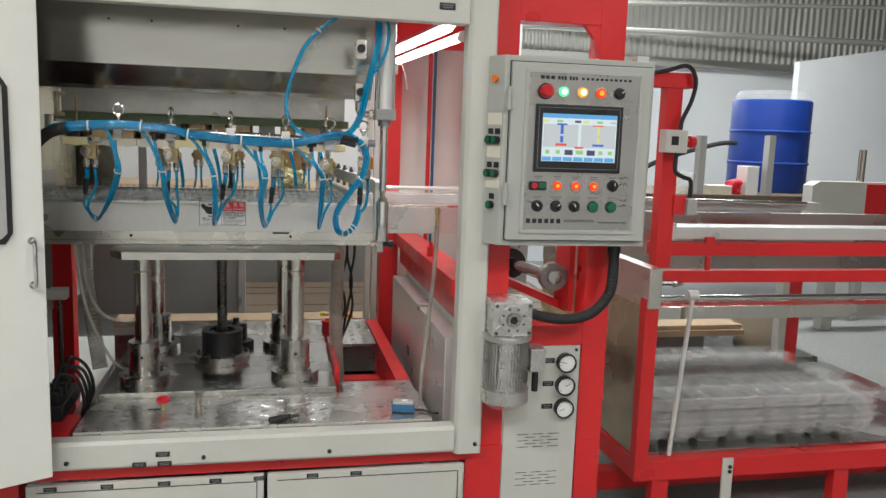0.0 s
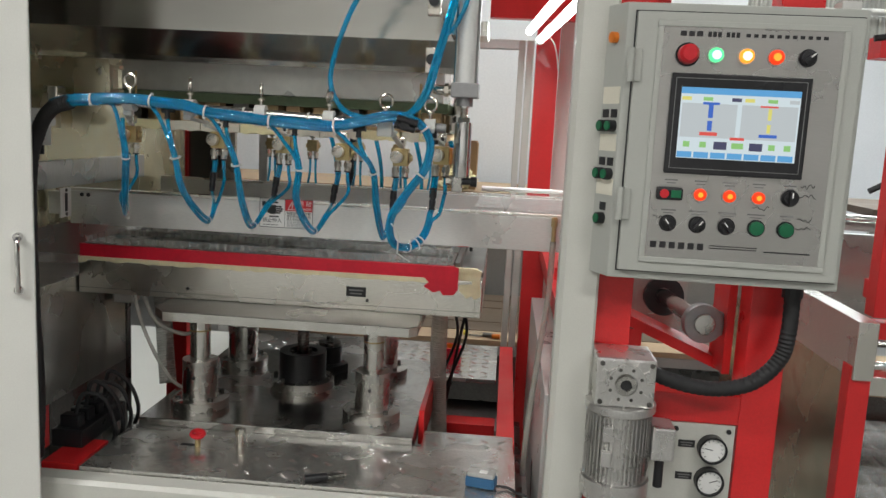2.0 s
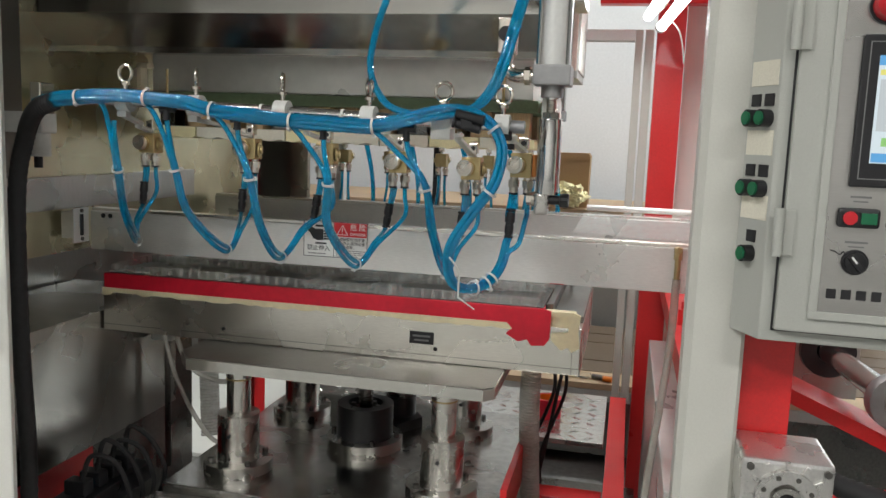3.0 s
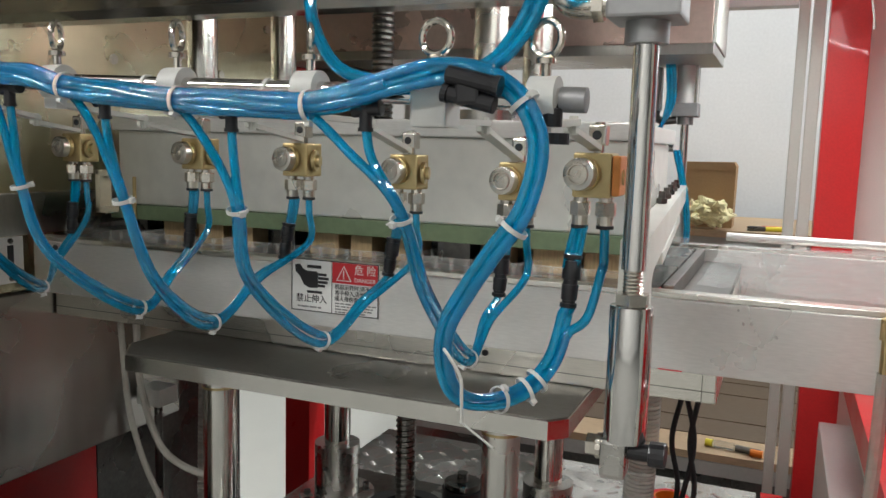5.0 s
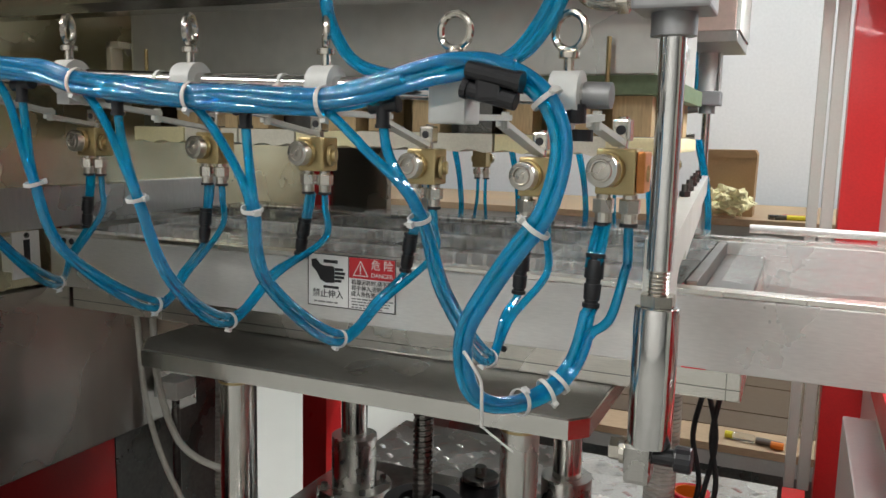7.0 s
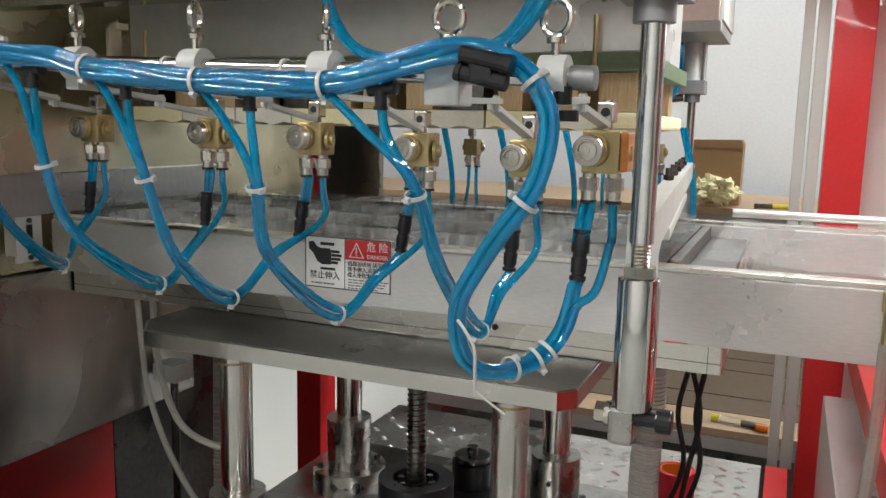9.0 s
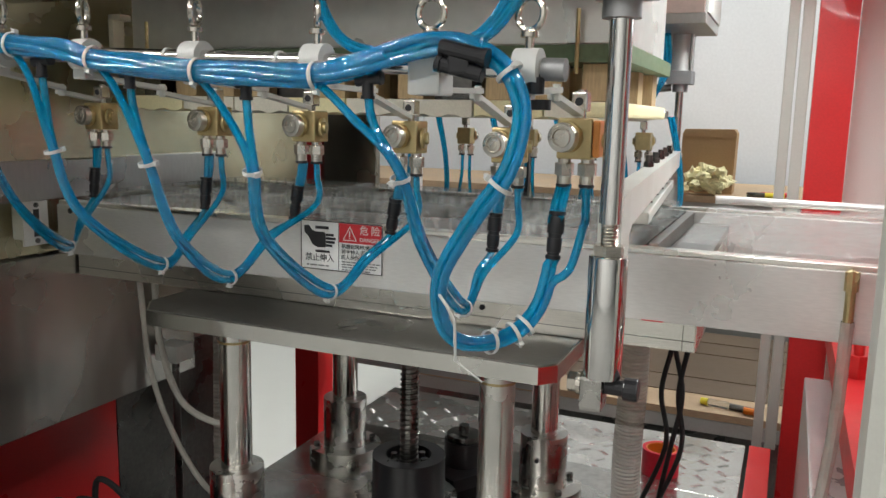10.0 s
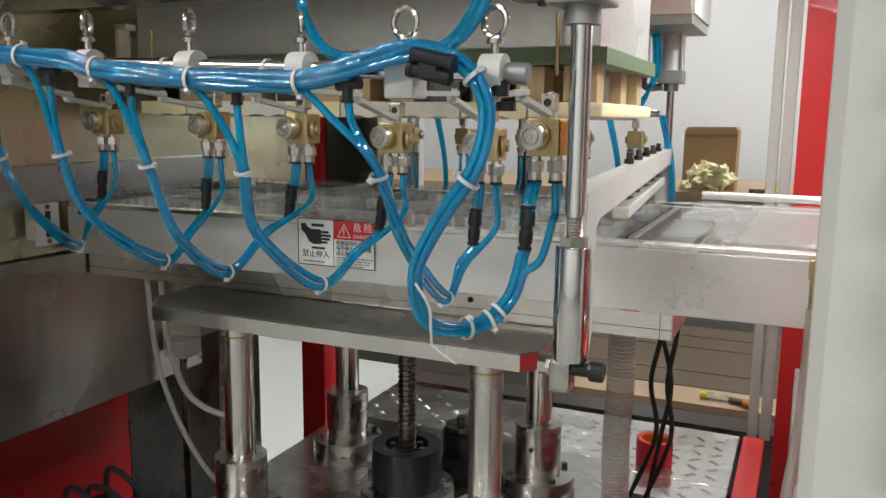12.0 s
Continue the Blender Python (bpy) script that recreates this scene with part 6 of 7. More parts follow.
# ---- small things on the deck and under the press ----
def deck_things():
    t = thing("tape_measure", "grey and blue pocket tape measure with black strap", "tape measure", (0.71, 2.905, 0.55))
    t.rotation_euler = (0, 0, radians(-12))
    part("case", box(N(), -0.04, -0.02, 0.003, 0.04, 0.022, 0.032, 0.008), TAPEBLUE, t)
    part("top_case", box(N(), -0.036, -0.016, 0.030, 0.036, 0.02, 0.042, 0.006), PANELGREY, t)
    part("window", box(N(), -0.005, -0.008, 0.042, 0.016, 0.01, 0.0432), PAPER, t)
    part("strap", sweep(N(), glide([(0.04, 0.0, 0.01), (0.07, 0.01, 0.006), (0.10, -0.01, 0.005), (0.125, -0.012, 0.005)], 6), 0.004, 8), RUBBER, t)
    t = thing("valve_handwheel", "small red valve wheel on a brass stem", "valve", (-0.098, 3.02, 0.55))
    part("stem", rod(N(), (0, 0, 0), (0, 0, 0.03), 0.008), BRASS, t)
    w = torus(N(), (0, 0, 0.036), (0.1, -0.25, 1), 0.017, 0.006, 18, 8)
    for k in range(3):
        a = math.tau * k / 3
        rod(w, (0, 0, 0.034), (0.02 * math.cos(a), 0.02 * math.sin(a), 0.036), 0.005, seg=8)
    part("wheel", w, REDB, t, smooth=True)
    part("slot", box(N(), -0.05, -0.004, 0.0005, 0.0, 0.012, 0.001), INK, t)
    t = thing("pipe_nipple", "steel pipe nipple standing on the deck", "pipe fitting", (0.015, 3.05, 0.55))
    part("pipe", rod(N(), (0, 0, 0), (0, 0, 0.045), 0.011), NICKEL, t, smooth=True)
    part("nut", rod(N(), (0, 0, 0.03), (0, 0, 0.05), 0.015, seg=6), NICKEL, t)
    t = thing("air_gun_nozzle", "black hand tool lying on the deck", "hand tool", (0.30, 2.86, 0.562))
    part("grip", rod(N(), (-0.045, -0.02, 0), (0.01, 0.005, 0), 0.011, seg=14, bevel=0.002), BLACK, t, smooth=True)
    part("tip", rod(N(), (0.01, 0.005, 0), (0.05, 0.024, 0), 0.006, seg=12), DARKSTEEL, t, smooth=True)
    part("ring", rod(N(), (0.018, 0.0088, 0), (0.026, 0.0126, 0), 0.009, seg=12), DARKSTEEL, t)
    # red roll
    t = thing("tape_roll", "red tape roll with brown core standing on the deck", "tape roll", (0.545, 4.03, 0.5505))
    part("roll", ring(N(), (0, 0, 0), (0, 0, 0.065), 0.046, 0.038, 30), REDTAPE, t, smooth=True)
    part("core", ring(N(), (0, 0, 0.001), (0, 0, 0.064), 0.0375, 0.034, 30), ORANGE, t, smooth=True)
    # ducts and cables
    line = glide([(0.531, 3.6, 1.10), (0.534, 3.6, 0.92), (0.53, 3.6, 0.75), (0.535, 3.61, 0.58), (0.545, 3.62, 0.40)], 44)
    o = part("duct_hose", sweep(N(), line, 0.027, 18, 0.08), MILKY, None, smooth=True)
    tagged(o, "translucent ribbed duct hose under the mould box", "duct hose")
    line = glide([(-0.47, 3.62, 1.12), (-0.46, 3.60, 0.95), (-0.425, 3.55, 0.75), (-0.39, 3.50, 0.56)], 44)
    o = part("duct_hose", sweep(N(), line, 0.027, 18, 0.08), MILKY, None, smooth=True)
    tagged(o, "translucent ribbed duct hose under the mould box", "duct hose")
    for k, (x, w) in enumerate(((0.578, 0.010), (0.60, -0.012), (0.612, 0.008))):
        hose("power_cable", [(x, 3.75, 1.12), (x + w, 3.76, 0.98), (x - w, 3.77, 0.85), (x + w * 0.5, 3.78, 0.72), (x - 0.05 - w, 3.80, 0.52), (x - 0.06, 3.82, 0.4)], 0.0055, RUBBER, "black cable hanging from the mould box", 8, 8, "cable", "mould cables")
    hose("drain_tube", [(0.872, 3.208, 1.17), (0.868, 3.208, 1.0), (0.85, 3.21, 0.8), (0.835, 3.22, 0.6), (0.83, 3.23, 0.45)], 0.0085, MILKY, "milky tube hanging from a brass fitting", 8, 10, "tube", "drain tubes")
    hose("drain_tube", [(-0.40, 3.30, 1.08), (-0.39, 3.30, 0.95), (-0.35, 3.31, 0.83), (-0.27, 3.32, 0.79), (-0.21, 3.33, 0.80)], 0.007, MILKY, "milky tube beside the steel skirt", 8, 8, "tube", "drain tubes")
    hose("drain_tube", [(-0.42, 3.28, 1.08), (-0.40, 3.28, 0.9), (-0.36, 3.3, 0.75), (-0.30, 3.34, 0.62), (-0.24, 3.4, 0.58)], 0.006, MILKY, "milky tube beside the steel skirt", 8, 8, "tube", "drain tubes")
    t = thing("valve_island", "black pneumatic valve block with looped cables", "valve block", (-0.44, 3.05, 0.546))
    part("block", box(N(), -0.05, -0.1, 0, 0.04, 0.16, 0.05, 0.004), BLACK, t)
    for k in range(4):
        part("coil", box(N(), -0.035, -0.08 + k * 0.055, 0.05, 0.02, -0.045 + k * 0.055, 0.085, 0.004), BLACK, t)
        part("cable", sweep(N(), glide([(0.0, -0.06 + k * 0.055, 0.085), (0.02, -0.05 + k * 0.05, 0.14 + 0.02 * (k % 2)), (0.07, -0.03 + k * 0.05, 0.12), (0.085, 0.0 + k * 0.05, 0.03), (0.06, 0.03 + k * 0.04, -0.05)], 8), 0.006, 8), RUBBER, t, smooth=True)
    t = thing("tube_light", "bright fluorescent tube light on a white batten under the red roof", "light fixture")
    near, far = Vector(((0.925, 3.15, 1.86))), Vector((0.83, 4.22, 1.842))
    for dx, dz in ((0, 0), (-0.045, 0.03)):
        o = Vector((dx, 0, dz))
        part("tube", rod(N(), far + o, near + o, 0.016, seg=16), L_TUBE, t, "glowing tube", smooth=True)
    for p, q in ((far, near), (near, far)):
        d = (q - p).normalized() * 0.03
        part("lamp_holder", rod(N(), p - d, p - d * 0.05, 0.019, seg=14), NYLON, t, "white lamp holder", smooth=True)
    bt = rod(N(), far + Vector((-0.02, 0, 0.055)), near + Vector((-0.02, 0, 0.055)), 0.022, seg=4)
    part("batten", bt, WHITE, t, "white painted batten")
    part("wire", sweep(N(), glide([(0.855, 4.2, 1.86), (0.885, 4.19, 1.82), (0.90, 4.19, 1.76), (0.905, 4.19, 1.72)], 6), 0.0025, 6), NYLON, t, "thin white wire")
    t = thing("regulator", "small white air regulator on the steel wall", "regulator", (-0.50, 2.95, 1.40))
    part("bowl", rod(N(), (0, 0, -0.02), (0, 0, 0.04), 0.026, seg=20), NYLON, t, smooth=True)
    part("body", box(N(), -0.09, -0.025, 0.03, 0.03, 0.025, 0.075, 0.004), NYLON, t)
    part("port", rod(N(), (0, 0, -0.045), (0, 0, -0.02), 0.009), BLACK, t)


deck_things()


# ---- stacking station ----
def stacker():
    t = thing("stacking_station", "red framed stacking station with stainless side panel", "machine frame")
    F = 3.0
    slab("front_post", RED, t, 1.645, F, 0.27, 1.70, F + 0.05, 0.92, "red front post")
    slab("base_beam", RED, t, 1.645, F, 0.195, 3.4, F + 0.06, 0.275, "red base beam")
    slab("base_beam", RED, t, 1.645, F + 0.06, 0.195, 1.70, 4.3, 0.275)
    slab("foot", RED, t, 1.73, F + 0.01, 0.0, 1.80, F + 0.06, 0.195)
    slab("foot", RED, t, 2.55, F + 0.01, 0.0, 2.62, F + 0.06, 0.195)
    slab("lower_rail", RED, t, 1.6, F + 0.25, 0.05, 3.4, F + 0.33, 0.13)
    slab("pale_bracket", WHITE, t, 2.02, F - 0.012, 0.08, 2.065, F - 0.002, 0.275, "pale bolt-on bracket", 0.001)
    bm = N()
    for z in (0.24, 0.22):
        bolt_head(bm, (2.05, F - 0.012, z), (0, -1, 0), 0.008, 0.004)
    part("bolt", bm, RUBBER, t)
    slab("shelf", STEELV, t, 1.66, F + 0.061, 0.265, 3.4, 4.2, 0.285, "steel shelf", 0.001)
    slab("side_panel", INNER, t, 1.652, F + 0.05, 0.29, 1.662, 4.2, 0.89, "stainless side panel", 0.001)
    slab("side_header", STEEL, t, 1.648, F - 0.012, 0.885, 1.70, 4.2, 1.04, "stainless upper side panel", 0.003)
    slab("mast", RED, t, 1.798, 3.25, 1.0, 1.866, 3.31, 1.73, "red mast")
    slab("mast_arm", RED, t, 1.72, 3.24, 1.725, 1.91, 3.32, 1.785)
    for z0, z1 in ((1.045, 1.10), (0.93, 0.98)):
        slab("cross_rail", RED, t, 1.80, 3.28, z0, 4.2, 3.34, z1, "red cross rail")
    part("clip", box(box(N(), 2.03, 3.265, 1.10, 2.07, 3.285, 1.125, 0.003), 2.04, 3.27, 0.985, 2.06, 3.285, 1.044, 0.003), RED, t)
    slab("rail_cover", ALU, t, 1.87, 3.30, 1.112, 4.2, 3.42, 1.165, "steel covered slide", 0.003)
    slab("cover_end", WHITE, t, 1.858, 3.29, 1.106, 1.905, 3.43, 1.178, "", 0.003)
    slab("rear_plate", STEELV, t, 1.7, 3.9, 0.85, 4.2, 3.93, 1.17, "grey back plate", 0.002)
    part("slide_bar", rod(N(), (1.68, F + 0.04, 0.915), (3.6, F + 0.04, 0.92), 0.012, seg=18), CHROME, t, "chrome slide bar", smooth=True)
    slab("slide_plate", STEEL, t, 1.701, F + 0.03, 0.835, 3.6, F + 0.12, 0.885, "steel plate under the slide bar", 0.002)
    part("slide_bar", rod(N(), (1.75, 3.7, 1.245), (2.8, 3.7, 1.235), 0.012, seg=14), CHROME, t, smooth=True)
    slab("guide_beam", PANELGREY, t, 1.65, 3.72, 1.20, 2.9, 3.80, 1.24, "grey guide beam", 0.002)
    part("stick_joint", rod(N(), (1.815, F + 0.002, 0.935), (1.855, F + 0.002, 0.935), 0.02, seg=16), NYLON, t, smooth=True)
    part("stick", rod(N(), (1.836, F + 0.0, 0.93), (1.803, F + 0.03, 0.285), 0.009, seg=14), NYLON, t, "white plastic stick", smooth=True)
    part("bolt", rod(rod(N(), (1.70, F + 0.02, 0.98), (1.76, F - 0.01, 0.985), 0.01, seg=8), (1.74, F - 0.02, 0.975), (1.78, F - 0.02, 0.985), 0.006, seg=8), DARKSTEEL, t)
    slab("rear_post", RED, t, 3.08, 4.15, 0.0, 3.16, 4.22, 0.92)
    slab("rear_strip", WHITE, t, 3.03, 4.14, 0.0, 3.075, 4.20, 0.92)
    # switch box
    s = slab("switch_box", WHITE, t, 1.775, 3.19, 1.47, 1.87, 3.248, 1.56, "pale switch box with red stop button", 0.004)
    part("stop_button", rod(rod(N(), (1.87, 3.21, 1.515), (1.885, 3.21, 1.515), 0.012, seg=16), (1.885, 3.21, 1.515), (1.91, 3.21, 1.515), 0.024, seg=20, bevel=0.004), REDB, s, smooth=True)
    part("print_plate", box(N(), 1.80, 3.1885, 1.50, 1.83, 3.1905, 1.535), INK, s)
    sb = slab("sensor_bracket", RED, t, 1.855, 3.24, 1.22, 1.91, 3.26, 1.30, "", 0.002)
    slab("sensor", PANELGREY, t, 1.905, 3.22, 1.22, 1.95, 3.27, 1.285, "grey sensor head", 0.004)
    for n, pts in (("mast_cable", [(1.70, 3.24, 1.775), (1.78, 3.23, 1.79), (1.86, 3.22, 1.81), (1.895, 3.21, 1.76), (1.885, 3.21, 1.68), (1.85, 3.21, 1.60), (1.845, 3.21, 1.56)]), ("mast_cable", [(1.83, 3.2, 1.47), (1.83, 3.2, 1.40), (1.87, 3.21, 1.375), (1.91, 3.22, 1.36), (1.925, 3.24, 1.29)])):
        part(n, sweep(N(), glide(pts, 8), 0.0085, 10), RUBBER, t, "black cable", smooth=True)


stacker()


def tray_stack():
    t = thing("tray_stack", "stack of clear formed plastic trays on the shelf", "plastic trays")
    random.seed(3)
    base = None
    n = 13
    for k in range(n):
        bm = N()
        nx, ny = 8, 5
        x0, x1, y0, y1 = 1.72, 2.80, 3.12, 3.90
        h = 0.05
        for i in range(nx):
            for j in range(ny):
                a0, a1 = x0 + (x1 - x0) * i / nx, x0 + (x1 - x0) * (i + 1) / nx
                b0, b1 = y0 + (y1 - y0) * j / ny, y0 + (y1 - y0) * (j + 1) / ny
                top = [bm.verts.new(p) for p in ((a0, b0, 0), (a1, b0, 0), (a1, b1, 0), (a0, b1, 0))]
                g = 0.010
                rim = [bm.verts.new(p) for p in ((a0 + g, b0 + g, 0.004), (a1 - g, b0 + g, 0.004), (a1 - g, b1 - g, 0.004), (a0 + g, b1 - g, 0.004))]
                g = 0.024
                low = [bm.verts.new(p) for p in ((a0 + g, b0 + g, -h), (a1 - g, b0 + g, -h), (a1 - g, b1 - g, -h), (a0 + g, b1 - g, -h))]
                for p, q in ((top, rim), (rim, low)):
                    for e in range(4):
                        f = (e + 1) % 4
                        bm.faces.new((p[e], p[f], q[f], q[e]))
                bm.faces.new(low)
        bmesh.ops.remove_doubles(bm, verts=bm.verts, dist=0.0005)
        o = part("tray", bm, TRAYM, t)
        o.location = (random.uniform(-0.015, 0.015), random.uniform(-0.012, 0.012), 0.340 + k * 0.0112)
        o.rotation_euler = (random.uniform(-0.004, 0.004), random.uniform(-0.004, 0.004), random.uniform(-0.01, 0.01))


TRAYM = mat("thin_clear_tray", (0.86, 0.87, 0.86), 0.07, alpha=0.17, var=0.05, bump=0.0, rvar=0.05)
tray_stack()


# ---- behind the machines ----
def background():
    t = thing("work_bench", "long workbench with wooden top behind the machine", "workbench", (0, 6.2, 0))
    part("bench_top", box(N(), -3.0, 0, 1.035, 2.2, 1.0, 1.07, 0.003), BOARD, t, "worn wooden top")
    part("bench_apron", box(N(), -3.0, 0.02, 0.30, 2.2, 0.05, 1.034, 0.003), PANELGREY, t, "grey apron")
    for x in (-2.8, -1.2, 0.35, 2.1):
        part("leg", box(N(), x, 0.03, 0, x + 0.07, 0.1, 1.034, 0.003), PANELGREY, t)
    t = thing("cardboard_box", "brown cardboard box with rounded top standing on the bench", "cardboard box", (0.395, 6.34, 1.0705))
    part("carton", prism(N(), [(-0.13, 0.0), (0.128, 0.0), (0.132, 0.305), (0.12, 0.325), (-0.115, 0.322), (-0.128, 0.30)], "y", 0, 0.2), CARD, t)
    part("flap_seam", box(box(N(), -0.126, -0.002, 0.285, 0.128, -0.0005, 0.288), 0.105, -0.002, 0.0, 0.108, -0.0005, 0.284), CARD, t)
    random.seed(9)
    bm = N()
    for k in range(44):
        c = Vector((random.gauss(0, 0.042), random.gauss(0, 0.03), 0.03 + abs(random.gauss(0.02, 0.045))))
        got = bmesh.ops.create_icosphere(bm, subdivisions=2, radius=random.uniform(0.014, 0.03))
        for v in got["verts"]:
            v.co = c + v.co * (1 + 1.1 * noise.noise(v.co * 55 + c * 9))
    o = part("foam_scrap", bm, FOAM, None, smooth=True)
    o.location = (0.405, 6.25, 1.0705)
    o.scale = (1.25, 1.0, 1.1)
    tagged(o, "heap of torn yellow foam scraps on the bench", "foam scraps")
    t = thing("pliers", "yellow handled tool lying on the bench", "hand tool", (0.68, 6.28, 1.0705))
    part("handle", rod(N(), (0, 0, 0.012), (0.09, 0.02, 0.012), 0.012, seg=10), YELLOW, t)
    part("jaw", rod(N(), (-0.08, -0.02, 0.012), (0, 0, 0.012), 0.012, seg=8), DARKSTEEL, t)
    part("grip", rod(N(), (-0.02, 0.03, 0.012), (0.10, 0.05, 0.012), 0.012, seg=10), REDB, t)
    # low boards close behind the machine
    t = thing("board_stack", "stack of wooden boards on a low black pallet", "wooden boards", (0, 4.95, -0.05))
    part("pallet", box(N(), -0.6, 0.02, 0.12, 2.2, 1.1, 0.375, 0.004), DARKSTEEL, t, "dark pallet")
    part("foot", box(N(), -0.3, 0.05, 0.05, -0.1, 1.0, 0.12), DARKSTEEL, t)
    part("foot", box(N(), 1.9, 0.05, 0.05, 2.1, 1.0, 0.12), DARKSTEEL, t)
    part("edge_strip", box(N(), -0.6, 0.0, 0.376, 2.2, 0.02, 0.425, 0.002), PANELGREY, t, "grey edge strip")
    # boards behind the first are coloured darker for the shadow they lie in
    for k in range(6):
        part("board", box(N(), -0.6, 0.0 + 0.19 * k, 0.427 + 0.002 * (k % 2), 2.2, 0.189 + 0.19 * k, 0.455 + 0.003 * (k % 3), 0.002), BOARD if k == 0 else DARKBOARD, t)
    # added slab: its pale colour gives the bright light on the floor here
    o = slab("bright_floor_slab", DOORW, None, -3.2, 4.55, 0.001, -0.7, 6.15, 0.02, "pale slab standing in for brightly lit floor", 0.003)
    tagged(o, category="board")
    t = thing("glue_bottle", "small bottle with yellow cap and orange tip on the boards", "bottle", (0.58, 5.02, 0.42))
    part("bottle", rod(N(), (0, 0, 0), (0.07, -0.01, 0), 0.014, seg=14), CLEAR, t, smooth=True)
    part("cap", rod(N(), (-0.025, 0.004, 0), (0, 0, 0), 0.013, seg=12), YELLOW, t)
    part("knife", rod(N(), (0.075, -0.012, 0), (0.16, -0.02, -0.003), 0.012, seg=10), DARKSTEEL, t)
    part("tip", rod(N(), (0.125, -0.035, 0), (0.165, -0.04, 0), 0.013, seg=10), ORANGE, t)
    # right rear
    t = thing("rear_table", "grey steel table with scattered materials", "table", (0, 6.3, 0))
    part("table_top", box(N(), 3.1, 0, 1.04, 5.4, 1.1, 1.09, 0.004), DARKBOARD, t)
    part("table_apron", box(N(), 3.1, 0.02, 0.7, 5.4, 0.06, 1.039, 0.003), PANELGREY, t)
    for x in (3.15, 5.3):
        part("leg", box(N(), x, 0.03, 0, x + 0.07, 0.1, 0.7, 0.003), PANELGREY, t)
    d = thing("plastic_drum", "blue plastic drum with a clear film over its lid", "drum", (4.74, 6.95, 1.0905))
    b = rod(N(), (0, 0, 0), (0, 0, 0.82), 0.345, seg=48, bevel=0.02)
    torus(b, (0, 0, 0.26), (0, 0, 1), 0.345, 0.012, 48, 8)
    torus(b, (0, 0, 0.54), (0, 0, 1), 0.345, 0.012, 48, 8)
    part("barrel", b, DRUM, d, smooth=True)
    part("lid", rod(N(), (0, 0, 0.82), (0, 0, 0.90), 0.335, 0.30, 40, 0.01), FILM, d, "wrinkled clear film cover")
    for x, z in ((3.70, 0.48), (4.33, 0.50)):
        o = slab("steel_post", PANELGREY, None, x, 6.32, 1.0902, x + 0.058, 6.4, 1.09 + z, "grey steel angle standing on the table", 0.003)
        tagged(o, category="steel post")
    for n, m, x0, x1, z, l in (("paper_box", PAPER, 4.16, 4.27, 0.24, "white paper box on the table"), ("plastic_bag", REDTAPE, 4.06, 4.13, 0.12, "red and clear plastic bag on the table"), ("foam_block", FELT, 3.83, 4.03, 0.075, "pale flat block on the table"), ("blue_bag", FILM, 3.60, 3.69, 0.17, "pale blue plastic bag on the table")):
        bm = box(N(), x0, 6.34, 1.09, x1, 6.5, 1.09 + z, 0.02 if "bag" in n else 0.004)
        if "bag" in n:
            bmesh.ops.subdivide_edges(bm, edges=bm.edges[:], cuts=2, use_grid_fill=True)
            for v in bm.verts:
                v.co += 0.03 * noise.noise_vector(v.co * 14) * (1 if v.co.z > 1.1 else 0)
        o = part(n, bm, m, None)
        tagged(o, l, "box" if "box" in n or "block" in n else "bag")
    o = part("black_lamp", sweep(N(), glide([(3.1, 6.4, 1.2), (3.4, 6.4, 1.36), (3.9, 6.45, 1.5), (4.1, 6.45, 1.52)], 6), 0.02, 8), RUBBER, None)
    tagged(o, "black cable arm reaching over the table", "cable")
    t = thing("pale_cabinet", "pale machine housing with a red side beside the wall", "machine housing", (5.2, 6.0, 0))
    part("housing", prism(N(), [(-0.66, 0.6), (-0.66, 1.20), (-0.60, 1.235), (0.9, 1.235), (0.9, 0.6)], "y", 0, 0.12), WHITE, t)
    part("red_side", box(N(), -0.16, -0.01, 0.7, 0.5, -0.001, 1.22, 0.002), RED, t)
    part("leg", box(N(), -0.45, 0.01, 0, -0.35, 0.11, 0.6), PANELGREY, t)
    part("leg", box(N(), 0.75, 0.01, 0, 0.85, 0.11, 0.6), PANELGREY, t)
    part("gauge", rod(N(), (-0.18, 0.06, 1.235), (-0.18, 0.06, 1.5), 0.03), NICKEL, t)
    o = part("wall_panel", prism(N(), [(6.01, 0), (9.0, 0), (9.0, 2.95), (6.01, 2.44)], "y", 8.4, 8.5), WALLW, None, "white painted partition panel", "structure")
    t = thing("bucket", "cream plastic bucket with a lid rim", "bucket", (3.58, 5.2, 0.12))
    part("pail", rod(N(), (0, 0, 0), (0, 0, 0.2), 0.125, 0.145, 32), BUCKET, t, smooth=True)
    part("rim", ring(N(), (0, 0, 0.2), (0, 0, 0.235), 0.152, 0.135, 32), BUCKET, t, smooth=True)
    part("lid", rod(N(), (0, 0, 0.2), (0, 0, 0.225), 0.135, seg=32), FELT, t)
    t = thing("low_pallet", "dark low pallet with pale boards", "pallet", (2.25, 4.85, 0))
    part("deck", box(N(), 0, 0, 0.02, 1.6, 0.8, 0.12, 0.003), DARKSTEEL, t)
    part("board", box(N(), -0.2, 0.1, 0.25, 1.1, 0.7, 0.29, 0.003), BOARD, t)
    part("board", box(N(), -0.18, 0.12, 0.291, 1.09, 0.68, 0.32, 0.003), BOARD, t)
    part("block", box(N(), -0.15, 0.12, 0.12, 0.82, 0.65, 0.249, 0.003), DARKSTEEL, t)


background()


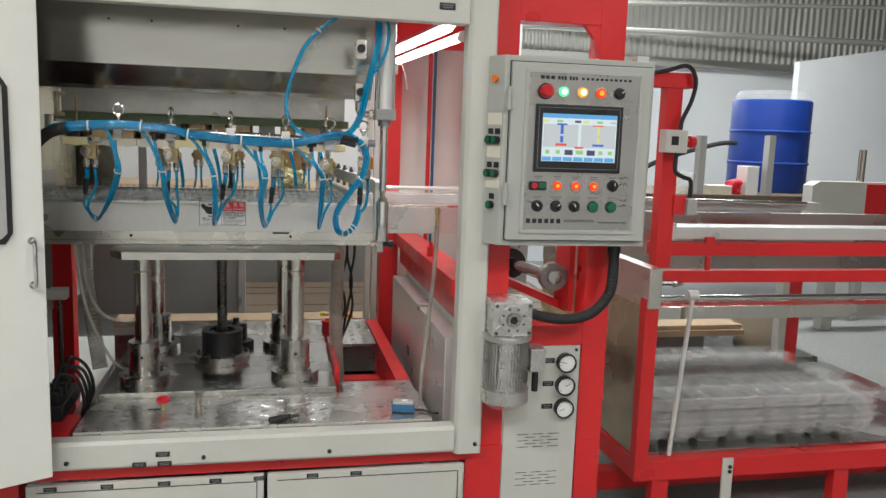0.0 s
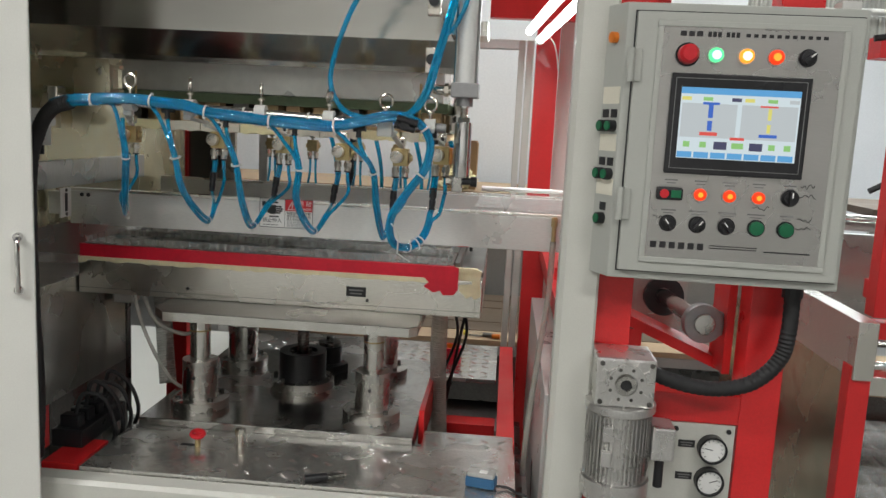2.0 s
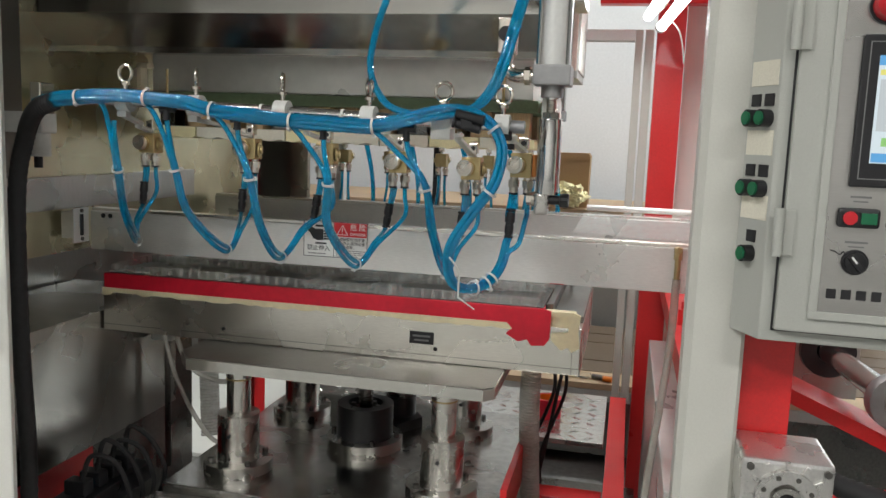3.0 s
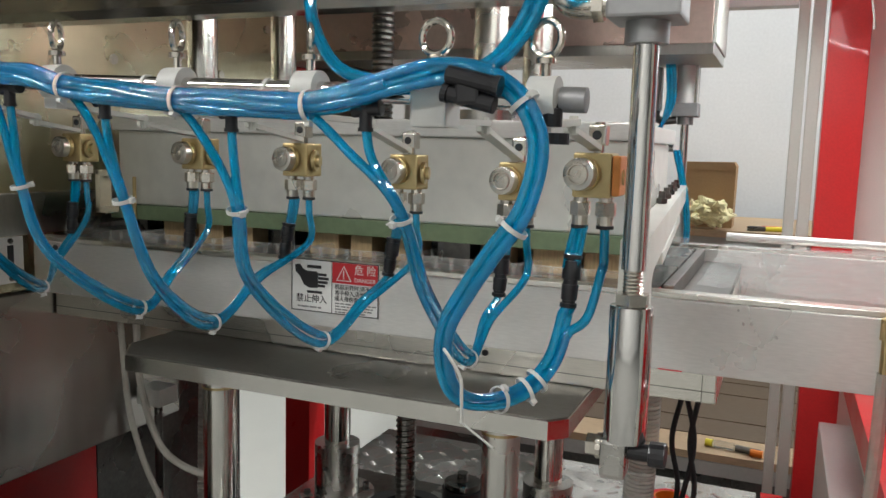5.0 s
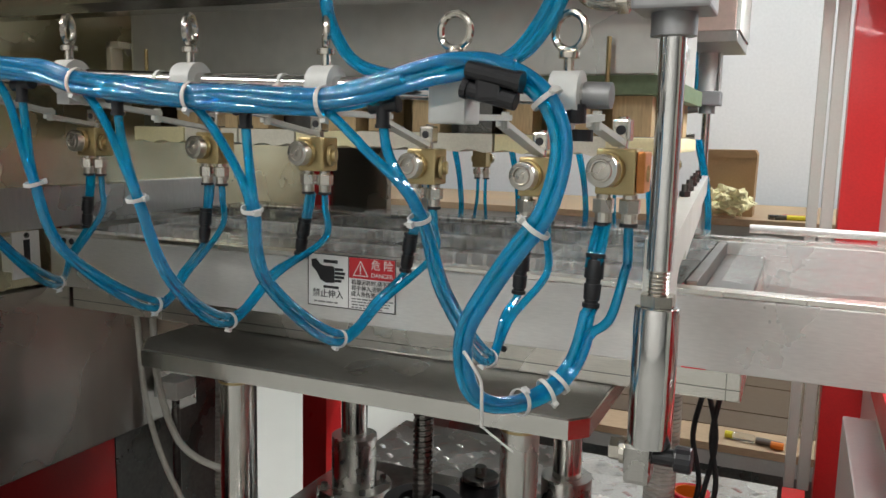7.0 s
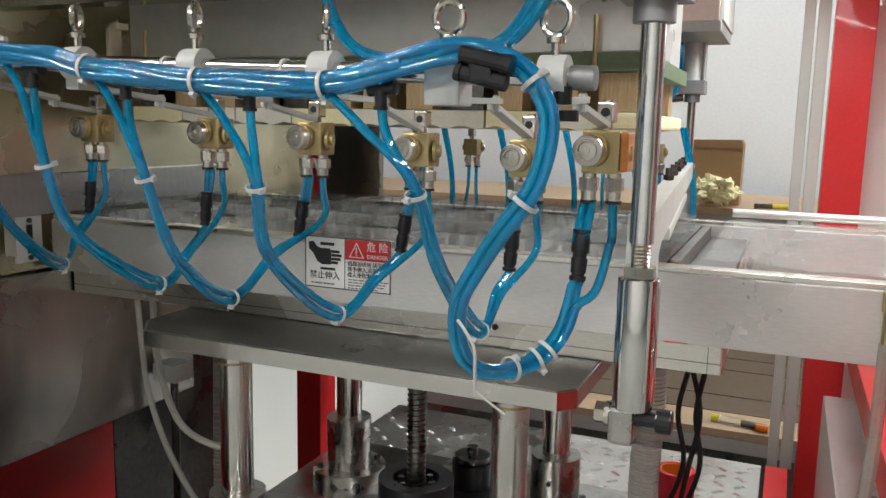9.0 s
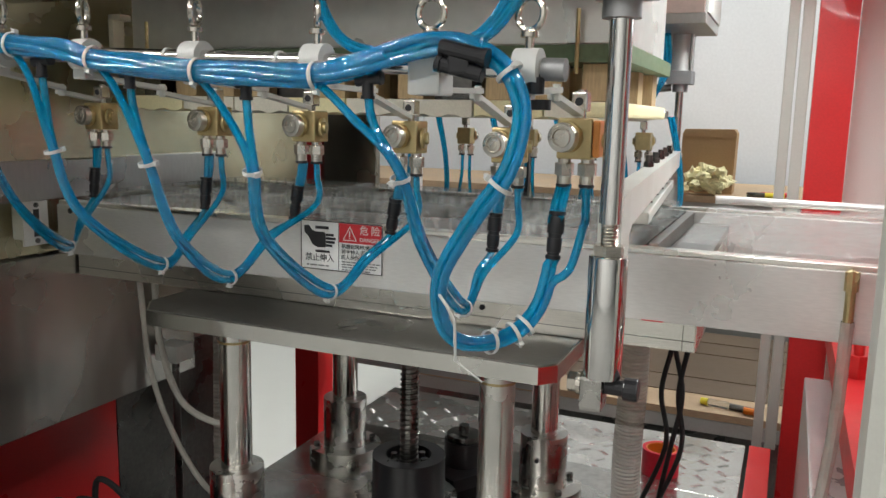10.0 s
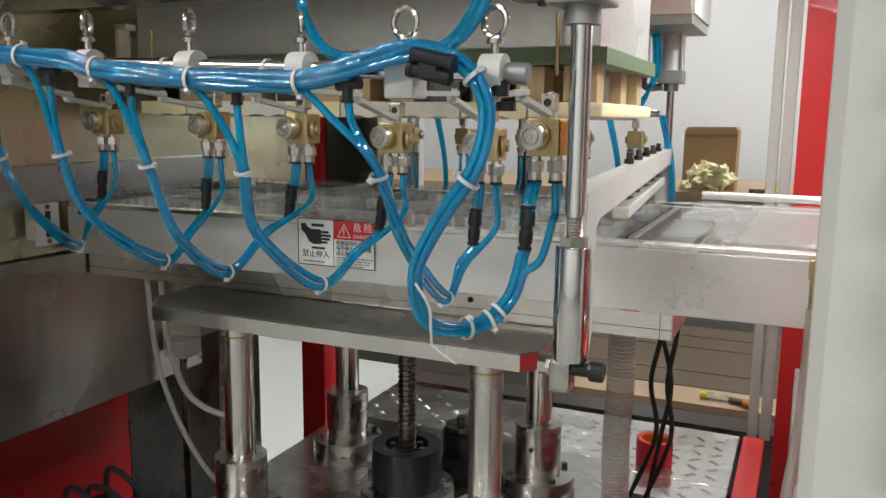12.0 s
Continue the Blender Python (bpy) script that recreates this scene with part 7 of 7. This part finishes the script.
# ---- what moves ----
def motions():
    def rise(ob, rows):
        walk(ob, [(t, pose(0, 0, z)) for t, z in rows])
    rise(LOWER, [(0.0, 0.0), (1.2, 0.0), (1.35, -0.03), (1.5, -0.082), (1.7, -0.140), (1.9, -0.165), (2.1, -0.168), (3.75, -0.168), (4.0, -0.15), (4.6, -0.01), (4.8, 0.0), (12.0, 0.0)])
    rise(CLAMP, [(0.0, 0.0), (1.3, 0.0), (1.4, 0.06), (1.5, 0.144), (1.65, 0.2), (1.8, 0.205), (3.75, 0.205), (4.3, 0.205), (4.7, 0.01), (4.85, 0.0), (12.0, 0.0)])
    rise(UPPER, [(0.0, 0.0), (3.8, 0.0), (4.4, -0.02), (5.0, -0.24), (5.2, -0.258), (6.25, -0.258), (6.4, -0.24), (6.5, -0.20), (6.6, -0.155), (6.7, -0.11), (7.0, -0.015), (7.2, 0.0), (12.0, 0.0)])


motions()
